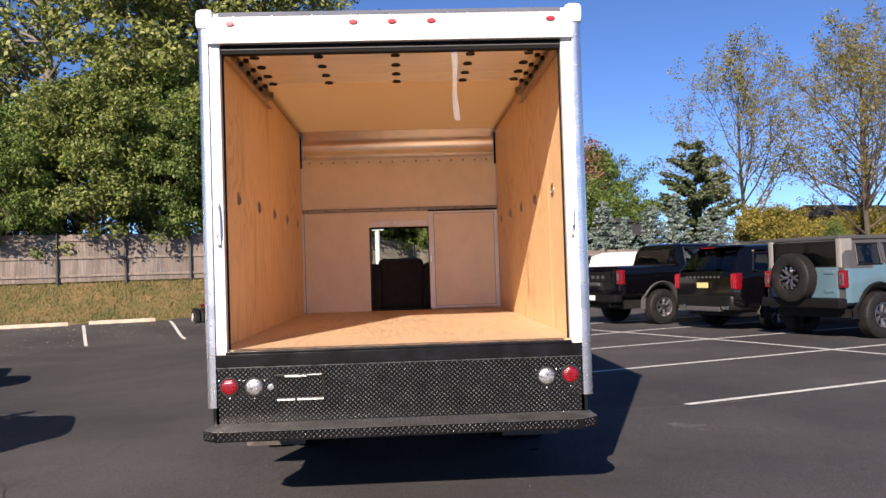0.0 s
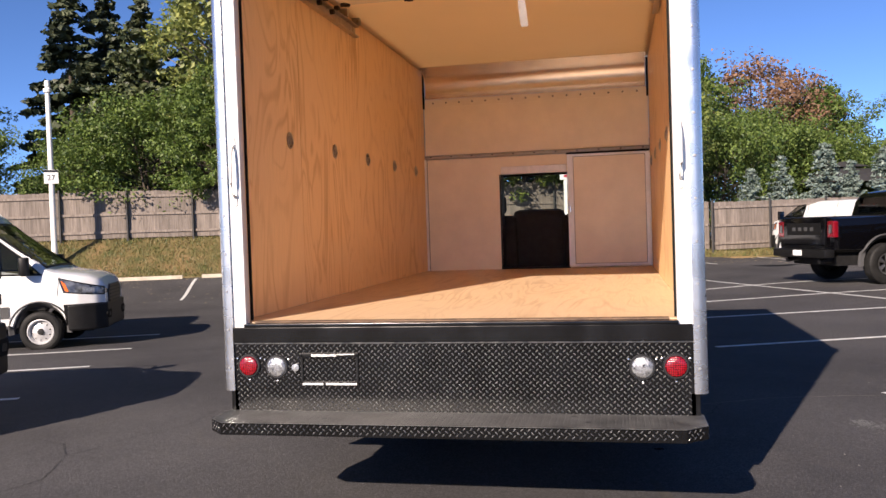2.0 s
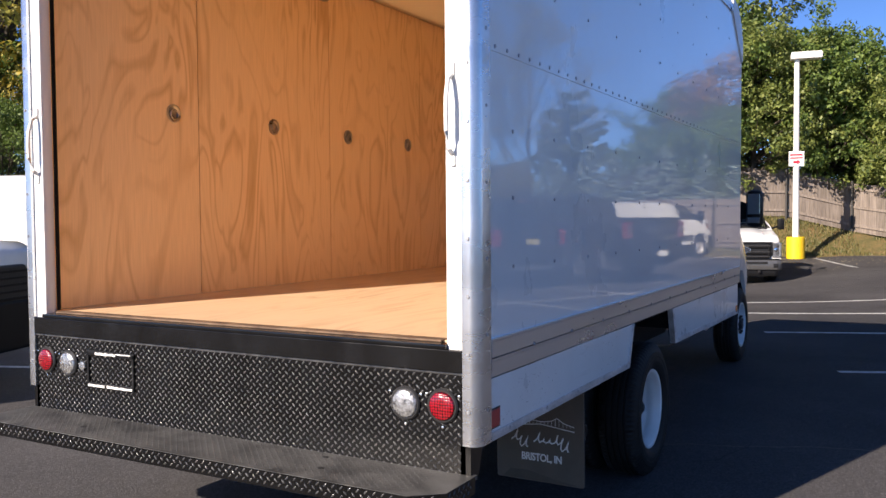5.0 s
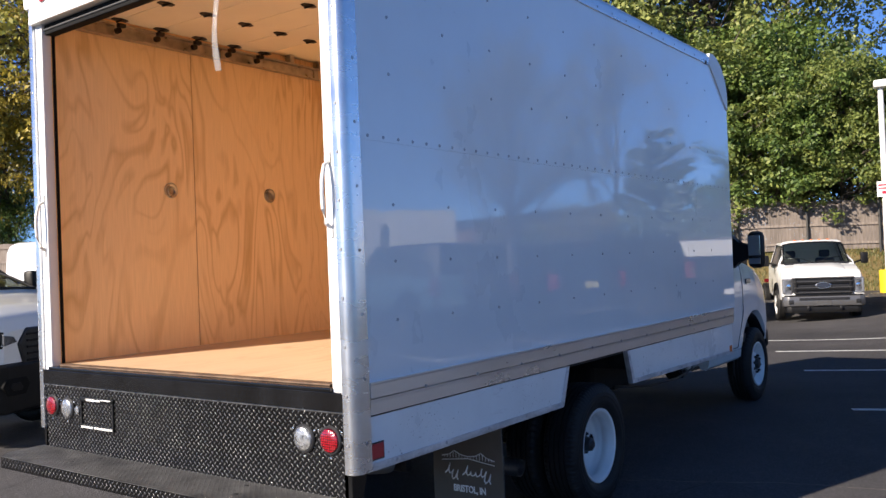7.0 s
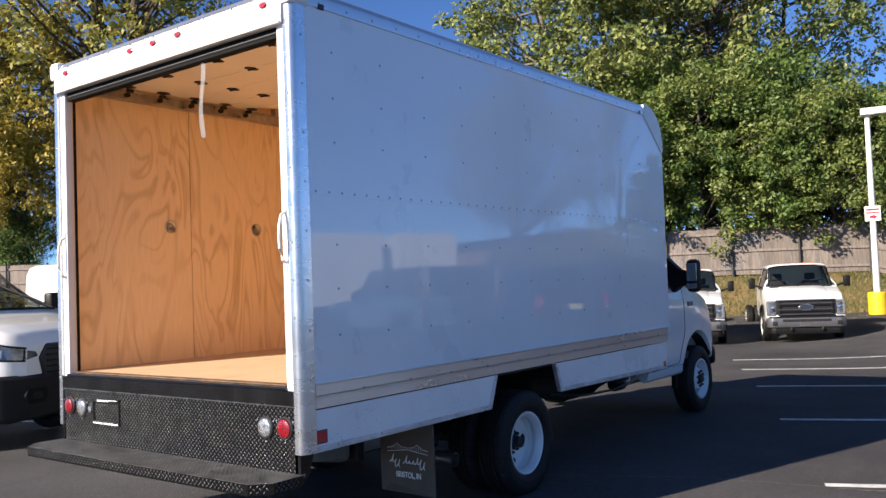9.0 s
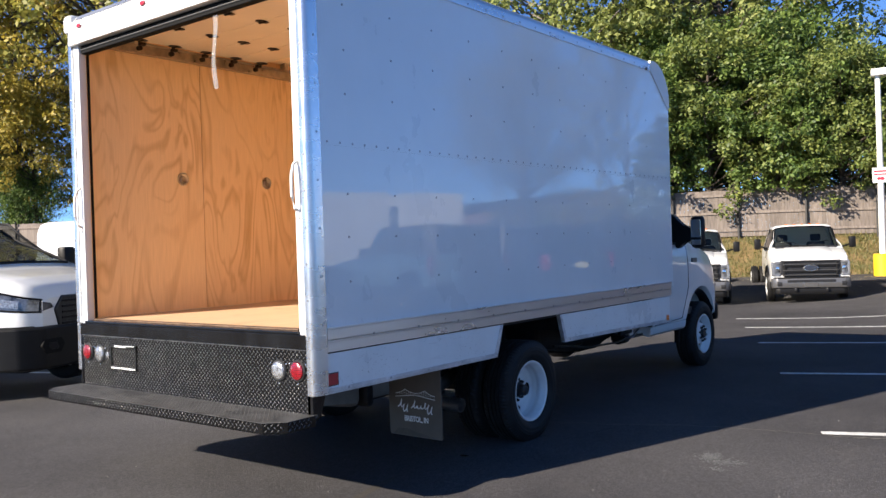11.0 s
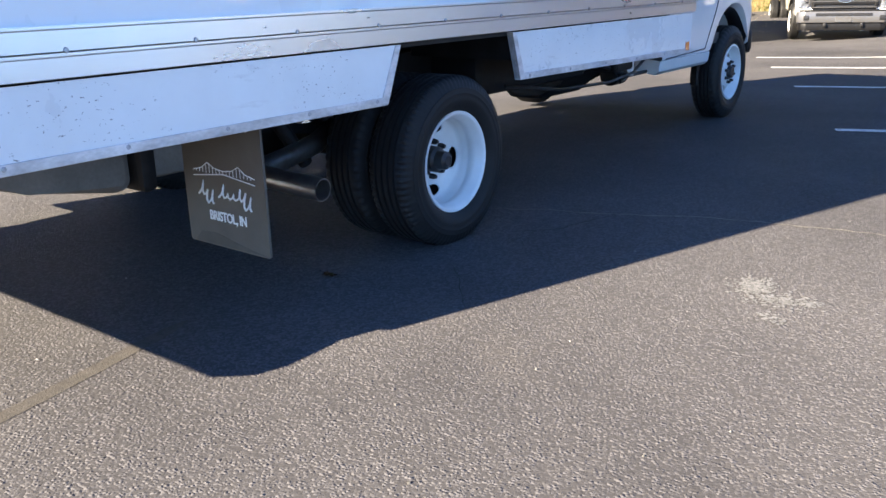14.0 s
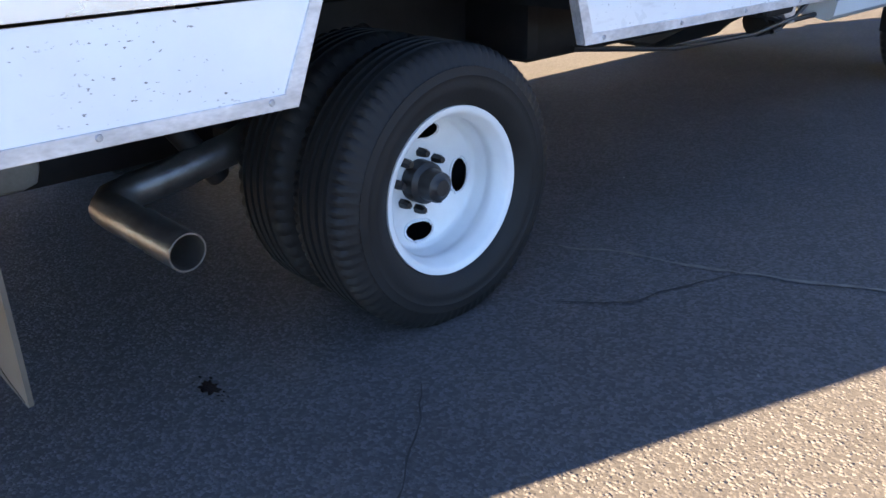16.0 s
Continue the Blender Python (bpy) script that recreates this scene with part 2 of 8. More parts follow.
def chipped_mat():
    """White skirt paint with dark stone chips, thicker in patches, and scuffs along the length."""
    m = mat("chipped_white_skirt", (0.75, 0.785, 0.79), 0.32, var=0.05, scale=3, coat=0.7, coat_rough=0.1, bump=0.04, bscale=4.0, stretch=(1, 1, 1), rvar=0.08)
    nt = m.node_tree
    b = nt.nodes["Principled BSDF"]
    tc = nt.nodes.new("ShaderNodeTexCoord")
    old = b.inputs["Base Color"].links[0].from_socket

    def field(scale, lo, hi, stretch, a=0.0, z=1.0, detail=4):
        mp = nt.nodes.new("ShaderNodeMapping")
        mp.inputs["Scale"].default_value = stretch
        nt.links.new(tc.outputs["Object"], mp.inputs[0])
        n = nt.nodes.new("ShaderNodeTexNoise")
        n.inputs["Scale"].default_value = scale
        n.inputs["Detail"].default_value = detail
        nt.links.new(mp.outputs[0], n.inputs["Vector"])
        r = nt.nodes.new("ShaderNodeMapRange")
        r.inputs["From Min"].default_value, r.inputs["From Max"].default_value = lo, hi
        r.inputs["To Min"].default_value, r.inputs["To Max"].default_value = a, z
        nt.links.new(n.outputs["Fac"], r.inputs[0])
        return r.outputs[0]

    def times(p, q):
        x = nt.nodes.new("ShaderNodeMath")
        x.operation = "MULTIPLY"
        nt.links.new(p, x.inputs[0])
        nt.links.new(q, x.inputs[1])
        return x.outputs[0]

    def over(under, colour, fac):
        x = nt.nodes.new("ShaderNodeMix")
        x.data_type = "RGBA"
        nt.links.new(fac, x.inputs[0])
        nt.links.new(under, x.inputs[6])
        x.inputs[7].default_value = (*colour, 1)
        return x.outputs[2]

    chips = times(field(130, 0.665, 0.71, (1, 0.5, 1), detail=3), field(3.2, 0.46, 0.56, (1, 1, 1.5)))
    scuffs = times(field(14, 0.6, 0.75, (1, 0.5, 2.4), 0.0, 0.5), field(2.0, 0.5, 0.6, (1, 1, 1)))
    nt.links.new(over(over(old, (0.42, 0.42, 0.42), scuffs), (0.16, 0.16, 0.16), chips), b.inputs["Base Color"])
    return m


M = {
    "asphalt": asphalt_mat(),
    "line": mat("line_paint", (0.62, 0.62, 0.6), 0.7, var=0.25, scale=9, bump=0.5, bscale=180, fine=0.25),
    "grass": mat("turf", (0.06, 0.07, 0.018), 0.9, color2=(0.21, 0.135, 0.06), scale=1.3, bump=0.8, bscale=30, fine=0.4),
    "blade": leaf_mat("grass_blade", (0.06, 0.09, 0.02), (0.26, 0.2, 0.08), 0.2),
    "concrete": mat("concrete", (0.42, 0.37, 0.29), 0.85, var=0.18, scale=5, bump=0.5, bscale=120, fine=0.1),
    "post_black": mat("black_steel_post", (0.02, 0.019, 0.018), 0.6, var=0.2, scale=10),
    "badge": mat("dark_blue_badge", (0.025, 0.03, 0.045), 0.25, var=0.05, scale=10, coat=0.5),
    "cedar": mat("weathered_cedar", (0.18, 0.15, 0.128), 0.85, var=0.3, scale=3, stretch=(6, 6, 0.5), bump=0.4, bscale=40, island=0.2, fine=0.2),
    "white": mat("white_paint", (0.71, 0.715, 0.71), 0.22, var=0.02, scale=2, coat=0.6, rvar=0.04),
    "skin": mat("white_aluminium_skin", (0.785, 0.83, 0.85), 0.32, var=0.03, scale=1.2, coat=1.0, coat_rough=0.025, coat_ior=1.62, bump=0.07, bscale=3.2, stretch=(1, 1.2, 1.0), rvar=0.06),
    "white_trim": mat("white_trim_paint", (0.7, 0.705, 0.7), 0.4, var=0.02, scale=3, coat=0.2),
    "alu": mat("brushed_aluminium", (0.68, 0.69, 0.71), 0.28, 0.85, var=0.05, scale=3, stretch=(1, 0.3, 1), rvar=0.03),
    "rail_grey": mat("grey_rail", (0.4, 0.37, 0.33), 0.5, 0.3, var=0.15, scale=6),
    "door_tan": mat("tan_door_board", (0.95, 0.85, 0.68), 0.5, var=0.05, scale=4, bump=0.05, bscale=120),
    "alu_warm": mat("matt_aluminium", (0.93, 0.91, 0.88), 0.4, 0.1, var=0.12, scale=6, stretch=(1, 1, 0.4), fine=0.1),
    "alu_post": mat("polished_aluminium_post", (0.66, 0.675, 0.7), 0.27, 0.92, var=0.07, scale=2, stretch=(1, 1, 3), bump=0.03, bscale=5, rvar=0.05),
    "alu_bright": mat("bright_aluminium", (0.85, 0.83, 0.8), 0.22, 1.0, var=0.05, scale=8, rvar=0.1),
    "tread": mat("aluminium_tread_plate", (0.86, 0.81, 0.75), 0.24, 1.0, var=0.06, scale=8, bump=0.5, bscale=110),
    # paler than the plate: glints on lozenges and fold edge put into the colour
    "tread_glint": mat("painted_tread_lozenges", (0.02, 0.02, 0.021), 0.22, color2=(0.085, 0.085, 0.085), scale=12, rvar=0.06, spec=0.6),
    "tread_step": mat("rubbed_step_lozenges", (0.03, 0.03, 0.031), 0.45, color2=(0.09, 0.09, 0.088), scale=14, rvar=0.08),
    "seal": mat("black_rubber_seal", (0.006, 0.006, 0.006), 0.75, var=0.2, scale=20, spec=0.15),
    "hinge": mat("brown_black_hinge", (0.02, 0.013, 0.01), 0.5, var=0.3, scale=30, spec=0.3),
    "mirror": mat("mirror_glass", (0.35, 0.37, 0.37), 0.04, 1.0, var=0.02, scale=10),
    "chrome": mat("chrome", (0.8, 0.8, 0.8), 0.12, 1.0, var=0.03, scale=10),
    "steel": mat("worn_steel", (0.46, 0.42, 0.38), 0.36, 1.0, var=0.25, scale=14, bump=0.1, bscale=90, rvar=0.12),
    "black": mat("black_paint", (0.006, 0.006, 0.0065), 0.2, var=0.25, scale=6, bump=0.04, bscale=12, rvar=0.08, spec=0.4),
    "plate": mat("black_diamond_plate", (0.005, 0.005, 0.0055), 0.2, var=0.3, scale=5, rvar=0.07, spec=0.4, bump=0.05, bscale=9),
    "step": mat("scuffed_black_step", (0.028, 0.028, 0.028), 0.45, color2=(0.1, 0.1, 0.098), scale=9, bump=0.3, bscale=160, fine=0.2),
    "chassis": mat("chassis_black", (0.011, 0.011, 0.0115), 0.6, var=0.4, scale=9, bump=0.2, bscale=60, spec=0.25),
    "rubber": mat("tyre_rubber", (0.014, 0.0138, 0.0138), 0.58, var=0.25, scale=8, bump=0.15, bscale=140, spec=0.2, rvar=0.08),
    "flap": mat("mud_flap_rubber", (0.078, 0.066, 0.052), 0.6, var=0.14, scale=7, bump=0.1, bscale=200, fine=0.12),
    "flap_wet": mat("damp_mud_flap", (0.045, 0.038, 0.03), 0.5, var=0.2, scale=12, fine=0.15),
    "tank": mat("dusty_plastic_tank", (0.18, 0.162, 0.14), 0.7, var=0.2, scale=5, bump=0.2, bscale=80, fine=0.15),
    "rivet": mat("dull_rivet", (0.36, 0.37, 0.39), 0.4, 0.6, var=0.3, scale=30),
    "pipe": mat("bare_steel_pipe", (0.33, 0.3, 0.275), 0.38, 0.9, var=0.2, scale=16, bump=0.08, bscale=60, rvar=0.08),
    "alu_dull": mat("scuffed_aluminium", (0.55, 0.55, 0.56), 0.5, 0.6, var=0.25, scale=16, bump=0.15, bscale=120, stretch=(1, 0.4, 1), fine=0.25),
    "skirt": chipped_mat(),
    "print": mat("white_print", (0.75, 0.75, 0.73), 0.6, var=0.05, scale=30),
    "wheel": mat("white_wheel_paint", (0.68, 0.695, 0.69), 0.36, var=0.06, scale=8, coat=0.3),
    "hub": mat("hub_black", (0.012, 0.012, 0.013), 0.45, var=0.4, scale=20, bump=0.2, bscale=80),
    "rim_silver": mat("silver_steel_wheel", (0.5, 0.5, 0.51), 0.4, 0.3, var=0.08, scale=15),
    "rim_grey": mat("machined_rim", (0.3, 0.3, 0.31), 0.3, 0.9, var=0.1, scale=15),
    "ply": plywood("plywood_wall", (0.87, 0.595, 0.325), (0.62, 0.36, 0.155), "z"),
    "ply_floor": plywood("plywood_floor", (0.66, 0.475, 0.3), (0.5, 0.32, 0.185), "y", 0.5),
    "liner": translucent_mat("ceiling_liner", (0.79, 0.6, 0.38), 0.3, 0.66),
    "roof_skin": translucent_mat("fibreglass_roof", (0.9, 0.89, 0.86), 0.3, 0.85),
    "door_skin": mat("door_underside", (0.87, 0.8, 0.66), 0.16, var=0.05, scale=2, coat=0.5, bump=0.03, bscale=3),
    "panel": mat("bulkhead_panel", (0.95, 0.86, 0.7), 0.55, var=0.05, scale=4, bump=0.05, bscale=120),
    "red": cell_lens("red_lens", (0.03, 0.0006, 0.002), (0.34, 0.004, 0.012)),
    "red_dark": mat("dark_red_lamp", (0.16, 0.004, 0.01), 0.12, var=0.4, scale=22, coat=0.8),
    "pillar": mat("pale_grey_pillar", (0.27, 0.255, 0.235), 0.4, 0.2, var=0.06, scale=8),
    "red_tape": mat("red_reflector", (0.42, 0.012, 0.025), 0.3, var=0.1, scale=40, coat=0.5),
    "amber": mat("amber_lens", (0.75, 0.16, 0.02), 0.2, var=0.1, scale=40, coat=0.5),
    "clear": mat("clear_lens", (0.12, 0.12, 0.125), 0.2, 0.65, color2=(0.56, 0.57, 0.575), scale=70, coat=0.9, bump=0.8, bscale=130),
    "strap": clear_film(),
    "cab_glass": glass_mat("green_tinted_glass", (0.36, 0.45, 0.41)),
    "screen_glass": glass_mat("dark_green_glass", (0.2, 0.26, 0.235)),
    "dark_glass": glass_mat("tinted_glass", (0.1, 0.12, 0.12)),
    "cloth": mat("grey_cloth", (0.035, 0.034, 0.034), 0.9, var=0.2, scale=10, bump=0.3, bscale=200),
    "dash": mat("dash_plastic", (0.03, 0.029, 0.028), 0.55, var=0.15, scale=10),
    "plastic": mat("black_plastic", (0.007, 0.007, 0.0075), 0.45, var=0.2, scale=10, bump=0.1, bscale=150, spec=0.22),
    "grey_plastic": mat("grey_cladding", (0.06, 0.06, 0.062), 0.55, var=0.15, scale=10),
    "black_car": mat("black_car_paint", (0.002, 0.002, 0.0028), 0.06, var=0.1, scale=4),
    "blue_car": mat("grey_blue_car_paint", (0.085, 0.155, 0.195), 0.3, var=0.04, scale=4, coat=0.8),
    "silver": mat("silver_paint", (0.12, 0.12, 0.124), 0.4, 0.5, var=0.05, scale=5, coat=0.4),
    "plate_yellow": mat("pale_yellow_plate", (0.55, 0.5, 0.22), 0.4, var=0.1, scale=40),
    "yellow": mat("yellow_paint", (0.72, 0.48, 0.015), 0.5, var=0.08, scale=5, bump=0.1, bscale=60),
    "pole": mat("white_pole_paint", (0.74, 0.73, 0.7), 0.45, var=0.05, scale=4),
    "bark": mat("bark", (0.07, 0.055, 0.042), 0.95, var=0.35, scale=6, stretch=(4, 4, 1), bump=0.9, bscale=14),
    "bark_pale": mat("pale_bark", (0.16, 0.14, 0.115), 0.95, var=0.3, scale=6, stretch=(4, 4, 1), bump=0.8, bscale=14),
    "leaf_a": leaf_mat("leaf_green", (0.04, 0.082, 0.017), (0.185, 0.26, 0.056)),
    "leaf_b": leaf_mat("leaf_pale_green", (0.09, 0.13, 0.035), (0.33, 0.355, 0.1)),
    "leaf_f": leaf_mat("leaf_olive", (0.06, 0.1, 0.021), (0.26, 0.3, 0.075)),
    "leaf_h": leaf_mat("leaf_yellow_green", (0.13, 0.15, 0.03), (0.42, 0.37, 0.07)),
    "leaf_c": leaf_mat("leaf_yellow", (0.2, 0.18, 0.03), (0.5, 0.38, 0.06)),
    "leaf_d": leaf_mat("leaf_russet", (0.17, 0.1, 0.055), (0.34, 0.19, 0.12)),
    "needle_pine": leaf_mat("needle_pine", (0.03, 0.05, 0.018), (0.11, 0.13, 0.055), 0.15),
    "leaf_g": leaf_mat("leaf_olive_gold", (0.1, 0.1, 0.02), (0.36, 0.29, 0.05)),
    "lamp_dark": mat("headlamp_cluster", (0.012, 0.013, 0.016), 0.18, 0.4, color2=(0.22, 0.23, 0.25), scale=9, coat=0.9),
    "leaf_e": leaf_mat("leaf_thin_yellow_green", (0.13, 0.13, 0.03), (0.3, 0.25, 0.07)),
    "rust": mat("rusty_threshold", (0.07, 0.04, 0.025), 0.7, color2=(0.2, 0.13, 0.08), scale=14, bump=0.4, bscale=120, fine=0.3),
    "needle": leaf_mat("needle_dark", (0.024, 0.04, 0.02), (0.085, 0.1, 0.05), 0.1),
    "needle_blue": leaf_mat("needle_blue", (0.075, 0.115, 0.1), (0.24, 0.3, 0.265), 0.1),
    "roof": mat("dark_roof", (0.035, 0.034, 0.036), 0.8, var=0.2, scale=5, bump=0.3, bscale=40),
    "brick": mat("far_brick", (0.25, 0.15, 0.1), 0.9, var=0.2, scale=8, bump=0.3, bscale=40),
    "siding": mat("white_siding", (0.7, 0.7, 0.68), 0.6, var=0.06, scale=2),
}


# ---- building helpers ----
def mesh_of(bm, name, material, smooth_angle=None):
    me = bpy.data.meshes.new(name)
    bmesh.ops.recalc_face_normals(bm, faces=bm.faces[:])
    if smooth_angle is not None:
        lim = radians(smooth_angle)
        for fa in bm.faces:
            fa.smooth = True
        for ed in bm.edges:
            if len(ed.link_faces) != 2:
                ed.smooth = False
                continue
            angle = ed.calc_face_angle(0.0)
            a, b = (f.calc_area() for f in ed.link_faces)
            if angle > lim or (angle > 0.14 and max(a, b) > 12 * min(a, b)):
                ed.smooth = False
    bm.to_mesh(me)
    bm.free()
    me.materials.append(material)
    return me


def thing(name, m, label, category, group="", kind=""):
    ob = new(name)
    ob.empty_display_size = 0.1
    ob.matrix_world = m
    return tagged(ob, label, category, group, kind)


def part(name, bm, material, parent, label="", smooth_angle=35):
    ob = new(name, mesh_of(bm, name, material, smooth_angle))
    ob.parent = parent
    return tagged(ob, label) if label else ob


def shared(name, me, parent, m):
    ob = new(name, me)
    ob.parent = parent
    ob.matrix_basis = m
    return ob


def solo(name, bm, material, label, category, group="", kind="", smooth_angle=35):
    return tagged(new(name, mesh_of(bm, name, material, smooth_angle)), label, category, group, kind)


def box(bm, x0, x1, y0, y1, z0, z1, bevel=0.0):
    r = bmesh.ops.create_cube(bm, size=1.0, matrix=Matrix.Translation(((x0 + x1) / 2, (y0 + y1) / 2, (z0 + z1) / 2)) @ Matrix.Diagonal((abs(x1 - x0), abs(y1 - y0), abs(z1 - z0), 1)))
    if bevel:
        es = list({e for v in r["verts"] for e in v.link_edges})
        bmesh.ops.bevel(bm, geom=es, offset=bevel, segments=2, affect="EDGES", profile=0.5)
    return bm


def B(*a, bevel=0.0):
    return box(bmesh.new(), *a, bevel=bevel)


def prism(bm, pts, axis, a, b, bevel=0.0):
    """A polygon pulled along an axis: pts are (y,z) for x, (x,z) for y, (x,y) for z."""
    def at(p, q, t):
        return {"x": (t, p, q), "y": (p, t, q), "z": (p, q, t)}[axis]
    lo = [bm.verts.new(at(p, q, a)) for p, q in pts]
    hi = [bm.verts.new(at(p, q, b)) for p, q in pts]
    fs = [bm.faces.new(lo), bm.faces.new(hi)]
    n = len(pts)
    for i in range(n):
        fs.append(bm.faces.new((lo[i], lo[(i + 1) % n], hi[(i + 1) % n], hi[i])))
    if bevel:
        es = list({e for fa in fs for e in fa.edges})
        bmesh.ops.bevel(bm, geom=es, offset=bevel, segments=2, affect="EDGES", profile=0.5)
    return bm


def basis(axis):
    d = Vector(axis).normalized()
    a = d.orthogonal().normalized()
    if abs(d.z) < 0.9:
        a = d.cross(Vector((0, 0, 1))).normalized()
    return d, a, d.cross(a)


def tube(bm, path, radii, n=10, caps=True):
    """A round tube through points, with a radius for each."""
    rings = []
    if not hasattr(radii, "__len__"):
        radii = [radii] * len(path)
    path = [Vector(p) for p in path]
    for i, p in enumerate(path):
        d = path[min(i + 1, len(path) - 1)] - path[max(i - 1, 0)]
        _, a, b2 = basis(d)
        rings.append([bm.verts.new(p + float(radii[i]) * (math.cos(k) * a + math.sin(k) * b2)) for k in np.linspace(0, 2 * math.pi, n, endpoint=False)])
    for r0, r1 in zip(rings, rings[1:]):
        for i in range(n):
            bm.faces.new((r0[i], r0[(i + 1) % n], r1[(i + 1) % n], r1[i]))
    if caps:
        bm.faces.new(rings[0])
        bm.faces.new(rings[-1])
    return bm


def lathe(bm, prof, centre, axis, n=32, close=False):
    """Turns (radius, along) pairs round an axis through centre."""
    d, a, b2 = basis(axis)
    c = Vector(centre)
    rings = []
    for r, h in prof:
        if r < 1e-5:
            rings.append([bm.verts.new(c + d * h)])
        else:
            rings.append([bm.verts.new(c + d * float(h) + float(r) * (math.cos(k) * a + math.sin(k) * b2)) for k in np.linspace(0, 2 * math.pi, n, endpoint=False)])
    pairs = list(zip(rings, rings[1:])) + ([(rings[-1], rings[0])] if close else [])
    for r0, r1 in pairs:
        for i in range(n):
            j = (i + 1) % n
            if len(r0) == 1 and len(r1) == 1:
                continue
            if len(r0) == 1:
                bm.faces.new((r0[0], r1[j], r1[i]))
            elif len(r1) == 1:
                bm.faces.new((r0[i], r0[j], r1[0]))
            else:
                bm.faces.new((r0[i], r0[j], r1[j], r1[i]))
    return bm


def pydata(name, verts, faces, material):
    me = bpy.data.meshes.new(name)
    me.from_pydata(verts, [], faces)
    me.materials.append(material)
    return me


# ---- ground, bank, lines ----
def sheet(name, us, vrows, material, label, category, lift=0.0):
    verts, faces = [], []
    for u in us:
        for t in vrows(u):
            x, y = xy(u, t)
            verts.append((x, y, gz(x, y) + lift))
    n = len(list(vrows(us[0])))
    for i in range(len(us) - 1):
        for j in range(n - 1):
            a = i * n + j
            faces.append((a, a + n, a + n + 1, a + 1))
    me = pydata(name, verts, faces, material)
    for p in me.polygons:
        p.use_smooth = True
    return tagged(new(name, me), label, category, kind="structure")


U_LINES = [-900, -300, -120, -70] + [u * 1.0 for u in range(-50, 61)] + [90, 140, 300, 900]
sheet("ground", U_LINES, lambda u: [-900, -300, -100, -50, -25] + [-15 + 1.0 * i for i in range(36)] + [lot_edge(u) - 5.5 + 0.5 * i for i in range(12)], M["asphalt"],
      "dark worn asphalt of a parking lot with pale stains", "asphalt")
sheet("grass_bank", U_LINES, lambda u: [lot_edge(u) + d for d in (0, 0.02, 0.3, 0.6, 1, 1.4, 1.8, 2.2, 2.6, 3, 3.5, 4.5, 7, 12, 25, 60, 200, 900)], M["grass"],
      "dry patchy grass bank at the edge of the lot", "grass")


def strip(x0, y0, x1, y1, w=0.1):
    """A painted line on the asphalt."""
    d = Vector((x1 - x0, y1 - y0))
    n = max(2, int(d.length / 0.5))
    s = Vector((-d.y, d.x)).normalized() * w / 2
    bm = bmesh.new()
    rows = []
    for i in range(n + 1):
        px, py = x0 + d.x * i / n, y0 + d.y * i / n
        z = gz(px, py)
        rows.append([bm.verts.new((px + s.x, py + s.y, z + 0.006)), bm.verts.new((px - s.x, py - s.y, z + 0.006))])
    for a, b2 in zip(rows, rows[1:]):
        bm.faces.new((a[0], a[1], b2[1], b2[0]))
    return solo("parking_line", bm, M["line"], "worn white painted stall line on asphalt", "parking line", "stall lines", "structure")


def stall(u0, u1, v):
    strip(*xy(u0, v), *xy(u1, v))


# stalls ahead and to the right: rows end at u = 4.05, meet at a long line, go on behind it
for k in range(-1, 5):
    stall(4.0, 14.6, 2.09 + 2.86 * k)
strip(*xy(9.4, -4), *xy(9.4, 18.5))
# stalls to the left
for k in range(-2, 4):
    stall(-9.2, -3.5, 4.75 + 2.86 * k)
# stalls along the bank
for k in range(-14, 9):
    u = -1.45 + 2.86 * k
    strip(*xy(u, lot_edge(u) - 4.7), *xy(u, lot_edge(u) - (0.5 if u < 11.5 else 0.05)))

